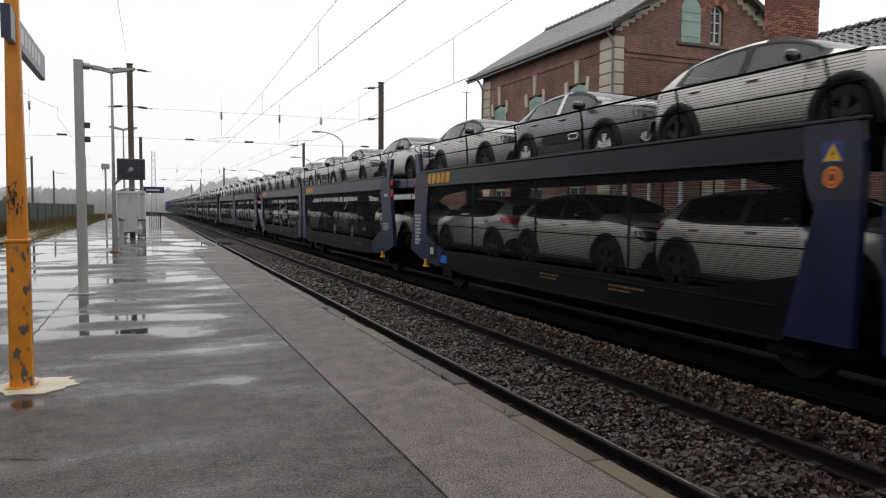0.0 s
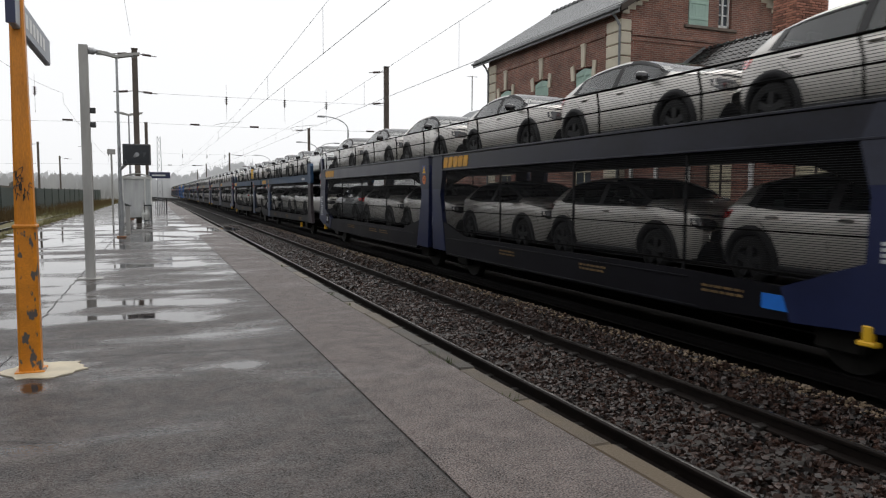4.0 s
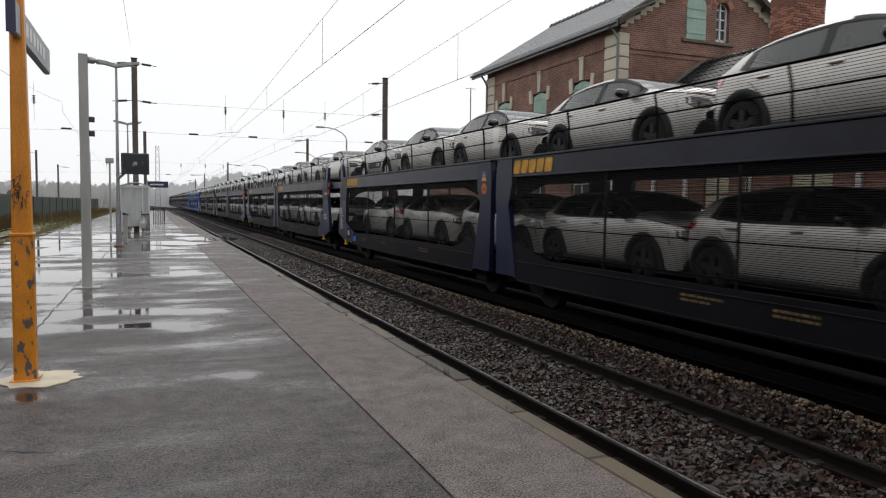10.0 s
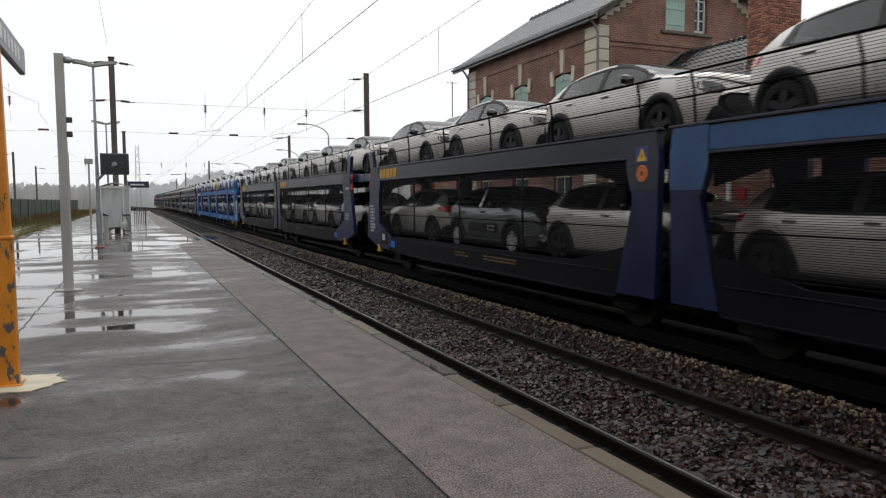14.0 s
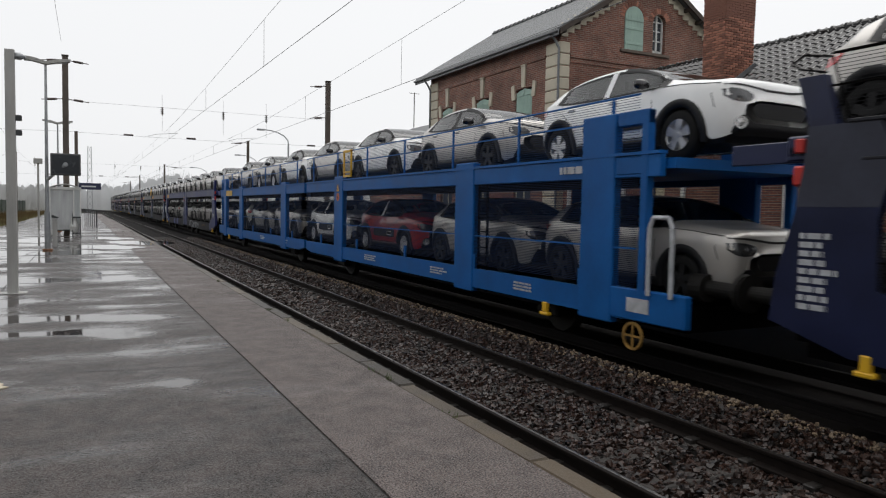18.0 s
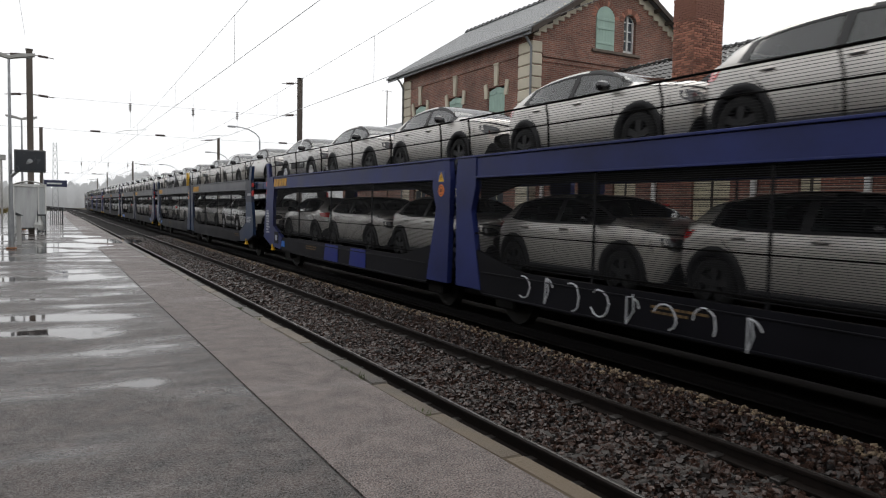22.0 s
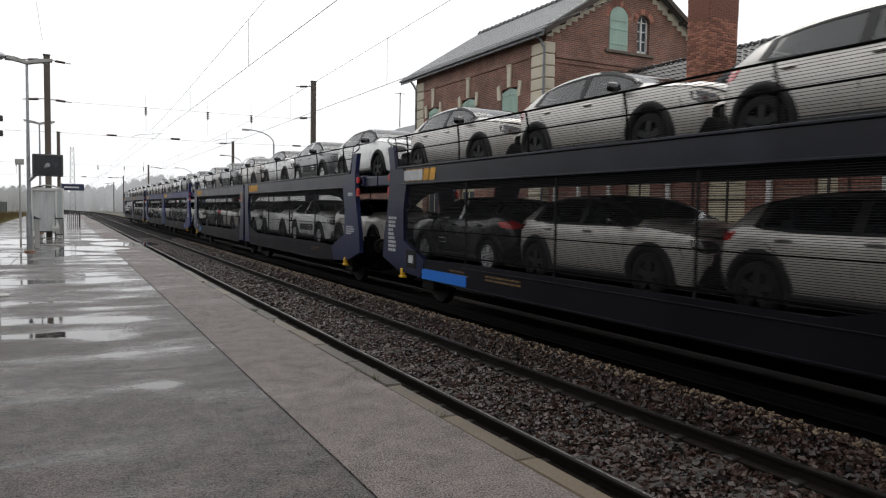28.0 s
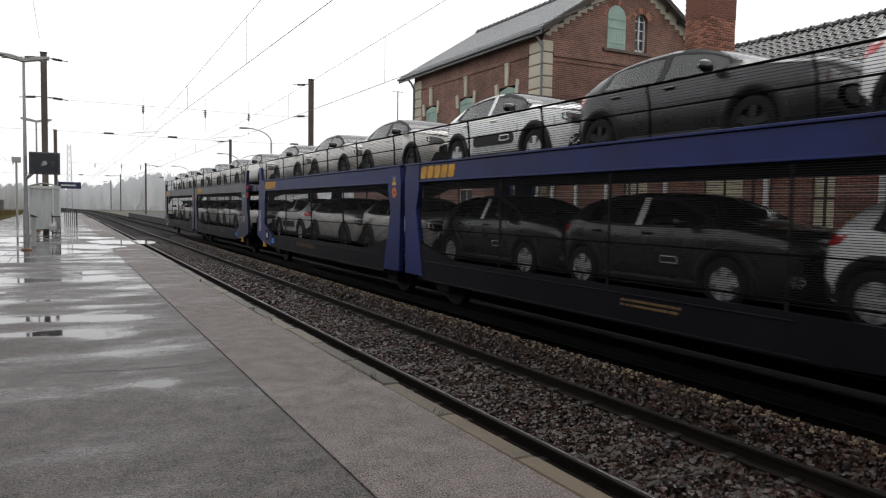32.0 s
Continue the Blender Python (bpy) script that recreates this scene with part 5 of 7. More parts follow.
def woods(name, pts, hmin, hmax, material, seed, dens, label):
    """Bare winter trees, each a fan of thin upright twigs, standing along a line."""
    r, s = random.Random(seed), Shape()
    for (xa, ya, ha), (xb, yb, hb) in zip(pts, pts[1:]):
        L = math.hypot(xb - xa, yb - ya)
        for i in range(int(L * dens)):
            t = r.random()
            x, y, hh = xa + (xb - xa) * t, ya + (yb - ya) * t + r.uniform(0, 25), (ha + (hb - ha) * t) * r.uniform(hmin, hmax)
            w = hh * r.uniform(0.10, 0.20)
            for k in range(22):
                a = r.gauss(0, 0.5)
                z0 = hh * r.uniform(0.0, 0.5)
                tip = (x + w * a * 1.3, y + r.uniform(-1, 1), min(hh * 0.95, z0 + hh * r.uniform(0.2, 0.45)))
                q = hh * 0.008 + 0.01
                bx_ = x + w * a * 0.5
                s.add([(bx_ - q, y, z0 - 1), (bx_ + q, y, z0 - 1), (tip[0] + q * 0.3, tip[1], tip[2]), (tip[0] - q * 0.3, tip[1], tip[2])], [(0, 1, 2, 3)])
            m_ = 15
            blob = [(x + w * math.cos(2 * math.pi * j / m_) * r.uniform(0.8, 1.05), y + 1, hh * 0.42 + hh * 0.42 * math.sin(2 * math.pi * j / m_) * r.uniform(0.85, 1.0)) for j in range(m_)]
            s.add(blob, [tuple(range(m_))])
        s.add([(xa, ya + 12, -1), (xb, yb + 12, -1), (xb, yb + 12, hb * hmin * 0.8), (xa, ya + 12, ha * hmin * 0.8)], [(0, 1, 2, 3)])
    return tagged(new(name, s.mesh(name, material)), label, "woods", kind="stuff")


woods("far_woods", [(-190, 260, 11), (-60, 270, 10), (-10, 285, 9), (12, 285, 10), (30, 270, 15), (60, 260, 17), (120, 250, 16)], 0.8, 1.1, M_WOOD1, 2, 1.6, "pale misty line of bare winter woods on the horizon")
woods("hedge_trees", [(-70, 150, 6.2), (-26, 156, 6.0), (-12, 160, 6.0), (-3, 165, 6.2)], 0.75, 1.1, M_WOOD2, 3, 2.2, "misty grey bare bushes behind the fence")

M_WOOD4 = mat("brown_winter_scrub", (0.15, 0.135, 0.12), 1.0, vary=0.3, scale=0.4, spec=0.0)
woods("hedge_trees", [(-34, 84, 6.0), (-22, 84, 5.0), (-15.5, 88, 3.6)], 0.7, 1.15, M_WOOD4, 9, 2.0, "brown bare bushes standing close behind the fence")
# unseen trees added behind the fence and camera to dim low side light
M_WOOD3 = mat("unseen_shading_hedge", (0.055, 0.05, 0.038), 0.95, vary=0.4, scale=0.5, spec=0.1)
woods("hedge_trees", [(-22, -60, 11), (-20, -20, 11), (-19, 14, 9), (-20, 50, 7.5), (-27, 82, 6)], 0.8, 1.1, M_WOOD3, 5, 0.8, "tall bare hedge trees, unseen, added along the siding for shade")
woods("hedge_trees", [(-20, -58, 10), (14, -62, 10), (40, -60, 10)], 0.8, 1.1, M_WOOD3, 6, 0.8, "tall bare hedge trees, unseen, added across the line for shade")

# ---- puddles standing on the platform ----
M_WATER = glass("puddle_water", (0.022, 0.021, 0.021), 0.03)


def puddle(x, y, rx, ry, seed):
    """A thin irregular sheet of water."""
    r, n = random.Random(seed), 64
    ph = [(r.uniform(0, 6.28), r.uniform(0.3, 1.0) * 0.30 / (j + 1.4)) for j in range(9)]
    ring = []
    for i in range(n):
        a = 2 * math.pi * i / n
        k = 1 + sum(w * math.sin((j + 2) * a + p) for j, (p, w) in enumerate(ph))
        ring.append((x + rx * k * math.cos(a), y + ry * k * math.sin(a)))
    solid("puddle", Shape().slab(ring, 0.0, 0.0015, "z"), M_WATER, "shallow puddle mirroring the white sky", "puddle", "puddles on the platform")


for i, (x, y, rx, ry) in enumerate([(2.07, 30.21, 1.29, 1.44), (0.71, 27.27, 0.95, 1.55), (-0.36, 24.33, 0.99, 1.21), (-2.50, 23.65, 0.92, 1.99), (-3.71, 28.58, 0.90, 1.59), (-1.75, 32.23, 0.85, 2.12), (1.14, 34.12, 0.71, 1.20)]):
    puddle(x, y, rx, ry, 300 + i)
# ---- materials of the train ----
M_NAVY = mat("worn_navy_paint", (0.0085, 0.0128, 0.046), 0.36, spec=0.4, vary=0.3, scale=1.5, rand=0.5)
M_ROYAL = mat("royal_blue_paint", (0.012, 0.019, 0.095), 0.45, spec=0.3, vary=0.35, scale=1.3)
M_PETROL = mat("worn_petrol_paint", (0.009, 0.024, 0.066), 0.38, spec=0.35, vary=0.3, scale=1.4)
M_SKYB = mat("faded_mid_blue_paint", (0.03, 0.075, 0.17), 0.5, spec=0.3, vary=0.35, scale=1.3)
M_PATCH = mat("fresh_blue_paint", (0.012, 0.022, 0.16), 0.4, spec=0.3, vary=0.2)
M_CHAR = mat("grimy_charcoal_paint", (0.0050, 0.0048, 0.0075), 0.5, spec=0.12, vary=0.45, scale=1.2, rand=0.3, bump=0.08, bscale=30)
M_BEAM = mat("grimy_slate_blue_paint", (0.013, 0.014, 0.025), 0.36, spec=0.35, vary=0.45, scale=1.1, rand=0.5, fine=0.2)
M_GREY = mat("weathered_grey_blue_paint", (0.034, 0.037, 0.056), 0.5, spec=0.3, vary=0.35, scale=1.3, rand=0.3)
# near-black steel of decks, underframes, girders and rails
M_BLACKSTEEL = mat("near_black_steel", (0.004, 0.0036, 0.0036), 0.85, spec=0.04, vary=0.5, scale=2.0)
M_MESH = mat("dark_wire", (0.012, 0.012, 0.014), 0.6, spec=0.2, vary=0.2)
M_RUSTBLUE = mat("rust_stained_blue_paint", (0.040, 0.032, 0.036), 0.6, spec=0.2, vary=0.8, scale=2.2, fine=0.3)
M_TEAL = mat("petrol_blue_paint", (0.015, 0.044, 0.092), 0.5, spec=0.25, vary=0.3, scale=1.5)
M_BLUE = mat("bright_blue_paint", (0.003, 0.085, 0.29), 0.5, spec=0.25, vary=0.25, scale=1.5)
M_BLUEMESH = mat("blue_wire", (0.008, 0.02, 0.06), 0.6, spec=0.2, vary=0.2)
M_PANEL = mat("bright_blue_label", (0.01, 0.14, 0.55), 0.4, vary=0.1)
M_WHITE = mat("white_lettering_paint", (0.42, 0.43, 0.45), 0.5, vary=0.25, scale=9)
M_YEL = mat("yellow_paint", (0.62, 0.36, 0.015), 0.45, vary=0.15)
M_YELMARK = mat("faded_yellow_marking", (0.26, 0.145, 0.03), 0.6, vary=0.4, scale=8)
M_GOLD = mat("weathered_golden_marking", (0.50, 0.25, 0.02), 0.55, vary=0.35, scale=6)
M_DULLMARK = mat("dirty_ochre_marking", (0.11, 0.065, 0.02), 0.7, vary=0.5, scale=8)
M_ORANGE = mat("orange_sign", (0.62, 0.16, 0.02), 0.5, vary=0.1)
M_SIGNBLUE = mat("sign_blue", (0.02, 0.04, 0.16), 0.45, vary=0.15)
M_PLATEDARK = mat("dark_sign_ink", (0.10, 0.03, 0.01), 0.6, vary=0.2)
M_RED = mat("red_paint", (0.45, 0.02, 0.015), 0.45, vary=0.1)
M_STEEL = mat("greasy_steel", (0.013, 0.012, 0.011), 0.6, metal=0.1, spec=0.2, vary=0.4)

HW = 1.40   # half the width of a wagon
UPZ = 2.59  # upper deck
LOZ = 0.76  # lower deck


def screen(y0, y1, z0, z1, pitch=0.033, th=0.0055):
    """Thin horizontal wires that close the side of a deck."""
    s, z = Shape(), z0
    while z < z1:
        s.add([(0, y0, z), (0, y1, z), (0, y1, z + th), (0, y0, z + th), (0.004, y0, z), (0.004, y1, z), (0.004, y1, z + th), (0.004, y0, z + th)],
              [(0, 3, 2, 1), (4, 5, 6, 7), (3, 7, 6, 2), (0, 1, 5, 4)])
        z += pitch
    return s


def bars(rows, r, w=0.5, hgt=0.055, gap=0.085):
    """Small writing that cannot be read, as plain bars: one strip per line."""
    s = Shape()
    for i in range(rows):
        y = 0.0
        end = w * r.uniform(0.55, 1.0)
        while y < end:
            l = min(r.uniform(0.05, 0.16), end - y)
            s.box(-0.004, 0.0, -y - l, -y, -i * gap - hgt, -i * gap)
            y += l + 0.025
    return s


def pts_mirror(poly, flip):
    return [(flip - a, b) for a, b in poly][::-1] if flip is not None else poly


def axle(parent, y):
    part("wheelset", lambda: Shape().rod((-0.75, 0, 0), (0.75, 0, 0), 0.08).lathe([(-0.80, 0.05), (-0.80, 0.42), (-0.67, 0.46), (-0.67, 0.05)], 24).lathe([(0.67, 0.05), (0.67, 0.46), (0.80, 0.42), (0.80, 0.05)], 24).box(-1.08, -0.88, -0.28, 0.28, -0.16, 0.2, 0.03).box(0.88, 1.08, -0.28, 0.28, -0.16, 0.2, 0.03).box(-1.03, -0.93, -0.55, 0.55, 0.2, 0.27, 0.01).box(0.93, 1.03, -0.55, 0.55, 0.2, 0.27, 0.01), M_STEEL, parent, at=(0, y, 0.44), key="axle")


def warning_sign(parent, x, y, z):
    pl = part("sign_plate", lambda: Shape().box(-0.004, 0, -0.125, 0.125, -0.01, 0.20, 0.002), M_SIGNBLUE, parent, "small blue sign plate", at=(x, y, z + 0.30), key="signp")
    part("warning_triangle", lambda: Shape().slab([(-0.10, 0.01), (0.10, 0.01), (0.0, 0.18)], -0.008, -0.004), M_YEL, pl, "yellow warning triangle", key="tri")
    part("warning_bolt", lambda: Shape().slab([(-0.012, 0.03), (0.03, 0.09), (0.0, 0.09), (0.012, 0.14), (-0.03, 0.075), (0.0, 0.075)][::-1], -0.0095, -0.0085), M_PLATEDARK, pl, "black flash on the triangle", key="bolt")
    d = part("warning_disc", lambda: Shape().lathe([(-0.006, 0.0), (-0.006, 0.105), (0, 0.11)], 22), M_ORANGE, parent, "orange warning disc", at=(x, y, z + 0.15), key="disc")
    part("disc_ring", lambda: Shape().lathe([(-0.0075, 0.07), (-0.0075, 0.082), (-0.006, 0.082)], 22).box(-0.0075, -0.006, -0.035, 0.035, -0.035, 0.03), M_PLATEDARK, d, "dark ring and figure", key="ring")


def unit_a(w, flip, r, pal, length, wheel=False, grey=True, mark=True):
    """Half of an articulated two-deck wagon: from the coupling end to the joint in the middle."""
    L = length / 2
    F = length if flip else None
    k = "f" if flip else "n"

    def ym(y):
        return length - y if flip else y

    def yb(a, b):
        return (length - b, length - a) if flip else (a, b)
    head = M_GREY if grey else pal[0]
    P_END = [(0.70, 0.86), (1.55, 0.62), (2.6, 0.56), (2.75, 0.92), (1.78, 1.26), (1.76, 1.9), (1.90, 2.42), (1.75, 2.76), (1.34, 2.76), (1.20, 3.24), (0.92, 3.24), (1.06, 2.76), (1.02, 2.36), (0.95, 1.95), (0.76, 1.32)]
    P_ART = [(L - 0.95, 0.58), (L - 0.16, 0.58), (L - 0.10, 2.42), (L - 0.16, 2.76), (L - 0.75, 2.76), (L - 0.75, 2.30), (L - 0.62, 1.9)]
    P_SILL = [(2.58, 0.565), (2.72, 0.93), (4.4, 0.96), (L - 2.1, 0.96), (L - 0.76, 1.24), (L - 0.95, 0.54), (4.0, 0.50)]
    for sx in (-1, 1):
        x0, x1 = (-HW, -HW + 0.10) if sx < 0 else (HW - 0.10, HW)
        side = "l" if sx < 0 else "r"
        pil = part("end_pillar", lambda: Shape().slab(pts_mirror(P_END, F), x0, x1), pal[0], w, key="A_end%s%s%.1f" % (side, k, length))
        part("pillar_top", lambda: Shape().slab(pts_mirror([(1.78, 2.0), (1.895, 2.42), (1.75, 2.765), (1.06, 2.765), (1.02, 2.36), (0.955, 2.0)], F), x0 - 0.004, x1 + 0.004), head, pil, key="A_ptop%s%s%.1f" % (side, k, length))
        art = part("joint_pillar", lambda: Shape().slab(pts_mirror(P_ART, F), x0, x1), pal[0], w, key="A_art%s%s%.1f" % (side, k, length))
        part("pillar_top", lambda: Shape().slab(pts_mirror([(L - 0.66, 2.0), (L - 0.115, 2.0), (L - 0.105, 2.42), (L - 0.155, 2.765), (L - 0.755, 2.765), (L - 0.755, 2.30)], F), x0 - 0.004, x1 + 0.004), head, art, key="A_atop%s%s%.1f" % (side, k, length))
        sill = part("side_sill", lambda: Shape().slab(pts_mirror(P_SILL, F), x0 + 0.015, x1 - 0.015).box(x0, x1, *yb(4.2, L - 1.0), 0.865, 0.885, 0.004).box(x0 + 0.004, x1 - 0.004, *yb(4.0, L - 0.98), 0.505, 0.535, 0.004), pal[1], w, key="A_sill%s%s%.1f" % (side, k, length))
        beam = part("upper_beam", lambda: Shape().box(x0 + 0.012, x1 - 0.012, *yb(1.76, L - 0.74), 2.44, 2.755).box(x0 - 0.02, x1, *yb(1.45, L - 0.1), 2.765, 2.80, 0.006).box(x0 - 0.01, x1, *yb(1.6, L - 0.74), 2.42, 2.45, 0.006), pal[2], w, key="A_beam%s%s%.1f" % (side, k, length))
        if sx < 0:
            part("deck_girder", lambda: Shape().slab(pts_mirror([(1.76, 2.45), (1.78, 1.92), (2.5, 2.2), (3.7, 2.30), (L - 1.8, 2.30), (L - 0.7, 2.04), (L - 0.7, 2.45)], F), -HW + 0.13, -HW + 0.18), M_BLACKSTEEL, w, "dark deck girder with sloping ends", key="A_gird%s%.1f" % (k, length))
        xs = sx * (HW - 0.03)
        tagged(part("lower_screen", lambda: screen(*yb(1.72, L - 0.8), 1.03, 2.42, 0.025, 0.0066).box(0, 0.03, ym(4.3) - 0.013, ym(4.3) + 0.013, 0.95, 2.44).box(0, 0.03, ym(6.9) - 0.013, ym(6.9) + 0.013, 0.95, 2.44).box(0, 0.03, ym(9.5) - 0.013, ym(9.5) + 0.013, 0.95, 2.44), M_MESH, w, at=(xs, 0, 0), key="A_lscr%s%.1f" % (k, length)), kind="stuff")
        tagged(part("upper_screen", lambda: screen(*yb(1.3, L - 0.15), 2.82, 3.42), M_MESH, w, at=(xs, 0, 0), key="A_uscr%s%.1f" % (k, length)), kind="stuff")
        rl = part("handrail", lambda: Shape().box(-0.012, 0.012, *yb(1.25, L - 0.12), 3.42, 3.443, 0.005), M_BLACKSTEEL, w, at=(xs, 0, 0), key="A_hr%s%.1f" % (k, length))
        part("middle_rail", lambda: Shape().box(-0.010, 0.010, *yb(1.25, L - 0.12), 3.12, 3.139), M_BLACKSTEEL, w, at=(xs, 0, 0), key="A_mr%s%.1f" % (k, length))
        part("safety_cable", lambda: Shape().box(-0.009, 0.009, *yb(1.7, L - 0.7), 1.50, 1.519).box(-0.009, 0.009, *yb(1.7, L - 0.7), 1.06, 1.078), M_BLACKSTEEL, w, at=(xs, 0, 0), key="A_cb%s%.1f" % (k, length))
        for i in range(6 if sx < 0 else 3):
            part("rail_post", lambda: Shape().tube([(0, 0, 2.8), (0, 0.03, 3.2), (0, 0.09, 3.44)], 0.016), M_BLACKSTEEL, w, at=(xs, ym(1.9 + i * (L - 2.4) / (5 if sx < 0 else 2)), 0), key="A_post")
        if sx < 0 and flip:
            warning_sign(w, -HW - 0.006, ym(L - 0.42), 2.08)
        if sx < 0:
            xo = -HW - 0.005
            if flip:
                part("data_lettering", bars(9, r, 0.42), M_WHITE, w, "rows of small white lettering", at=(xo, ym(1.02), 1.75))
                part("company_mark", lambda: letters(5, 1.38, 0.235), M_GOLD, w, "yellow company mark", at=(xo + 0.012, ym(1.80) - 0.70, 2.6), key="mark")
                fr = part("label_frame", lambda: Shape().box(-0.006, 0, -0.45, 0, 0, 0.36).box(-0.010, -0.006, -0.40, -0.05, 0.05, 0.31), M_STEEL, w, at=(xo, ym(1.95), 0.72), key="lblfr")
                part("label_card", lambda: Shape().box(-0.013, -0.010, -0.33, -0.12, 0.10, 0.26), M_WHITE, fr, key="lblcard")
            else:
                if mark:
                    part("company_mark", lambda: letters(5, 1.38, 0.235), M_GOLD, w, "yellow company mark", at=(xo + 0.012, L - 0.80 - 0.70, 2.6), key="mark")
                part("data_lettering", bars(4, r, 0.6, 0.035, 0.055), M_WHITE, w, "rows of small white lettering", at=(xo, 1.62, 1.48))
                part("number_lettering", bars(1, r, 0.45, 0.08), M_WHITE, w, "white number bars", at=(xo - 0.004, 1.5, 2.3))
            if r.random() < 0.6:
                part("blue_label", Shape().box(-0.005, 0, -1.0, 0, 0, 0.17), M_PANEL, w, "bright blue label plate with white bars", at=(xo + 0.018, ym(2.0) + (1.0 if not flip else 0), 0.66))
            for i in range(r.randrange(1, 4)):
                part("marking", bars(2, r, 0.9, 0.03, 0.06), M_DULLMARK, w, "faded yellow chalk-like marking bars", at=(xo + 0.016, ym(r.uniform(3.5, 9.5)), 0.82))
        part("tie_down_lug", lambda: Shape().box(-0.05, 0.03, -0.05, 0.05, -0.16, 0.0, 0.012).box(-0.06, 0.04, -0.1, 0.1, -0.2, -0.15, 0.012), M_YEL, w, "yellow lashing lug", at=(sx * (HW - 0.03), ym(1.72), 0.68), key="lug")
        part("buffer", lambda: Shape().lathe([(-0.74, 0.0), (-0.74, 0.20), (-0.70, 0.22), (-0.68, 0.09), (-0.2, 0.1), (-0.2, 0.17), (0, 0.17)], 18, "y"), M_STEEL, w, m=(pose(sx * 0.87, 0.75, 1.02) if not flip else pose(sx * 0.87, length - 0.75, 1.02, 0, 0, 180)), key="buffer")
        if sx < 0:
            part("end_hoop", lambda: Shape().tube([(0, ym(1.45), 2.78), (0, ym(1.25), 3.40), (0, ym(0.95), 3.46), (0, ym(0.84), 3.40), (0, ym(0.92), 3.33), (0, ym(1.2), 3.26)], 0.012, 6), M_BLACKSTEEL, w, "bent end rail", at=(-HW + 0.03, 0, 0), key="hoop%s%.1f" % (k, length))
        part("lamp_bracket", lambda: Shape().box(-0.03, 0.03, -0.05, 0.05, 0.10, 0.24, 0.012).box(-0.03, 0.03, -0.08, 0.06, -0.22, -0.02, 0.02), M_RED, w, "red marker plates", at=(sx * (HW - 0.04), ym(0.95), 2.42), key="redl")
    part("bridge_plate", lambda: Shape().box(-1.22, 1.22, *yb(0.03, 0.76), 2.53, 2.60, 0.01).box(-1.25, -1.19, *yb(0.03, 0.9), 2.44, 2.66, 0.01).box(1.19, 1.25, *yb(0.03, 0.9), 2.44, 2.66, 0.01), pal[0], w, "drop plate bridging to the next wagon", key="A_bp%s%.1f" % (k, length))
    part("lower_deck", lambda: Shape().box(-HW + 0.1, HW - 0.1, *yb(0.95, L - 0.12), 0.68, 0.76), M_BLACKSTEEL, w, key="A_ldeck%s%.1f" % (k, length))
    part("upper_deck", lambda: Shape().box(-HW + 0.1, HW - 0.1, *yb(0.78, L - 0.05), 2.50, 2.588), M_BLACKSTEEL, w, key="A_udeck%s%.1f" % (k, length))
    part("underframe", lambda: Shape().box(-0.9, 0.9, *yb(0.8, L - 0.3), 0.45, 0.68).box(-0.3, 0.3, *yb(2.5, 8), 0.25, 0.5, 0.05), M_BLACKSTEEL, w, key="A_uf%s%.1f" % (k, length))
    part("end_frame", lambda: Shape().box(-1.2, 1.2, *yb(0.72, 0.95), 0.75, 1.25, 0.02), M_BLACKSTEEL, w, key="A_ef%s%.1f" % (k, length))
    part("end_crossbeam", lambda: Shape().box(-1.3, 1.3, *yb(0.75, 1.0), 2.45, 2.70, 0.02), pal[0], w, key="A_ecb%s%.1f" % (k, length))
    part("hand_brake_wheel", lambda: Shape().lathe([(-0.015, 0.15), (-0.015, 0.19), (0.015, 0.19), (0.015, 0.15)], 18).box(-0.01, 0.01, -0.16, 0.16, -0.015, 0.015).box(-0.01, 0.01, -0.015, 0.015, -0.16, 0.16), M_YEL, w, "yellow hand wheel", at=(-0.7, ym(0.62), 1.5), key="hw") if wheel else None
    axle(w, ym(2.3))
    axle(w, ym(L - 1.2))


def letters(n, wd, hg):
    """A company mark as a row of plain slanted blocks with softened corners, close together."""
    s, p = Shape(), wd / n
    for i in range(n):
        c, hw = -wd / 2 + (i + 0.5) * p, p * 0.43
        out = [(c + y - z * 0.22, z) for y, z in capsule(hw, hg / 2, hg * 0.2, 4)]
        s.slab(out, -0.005, 0.003)
    return s


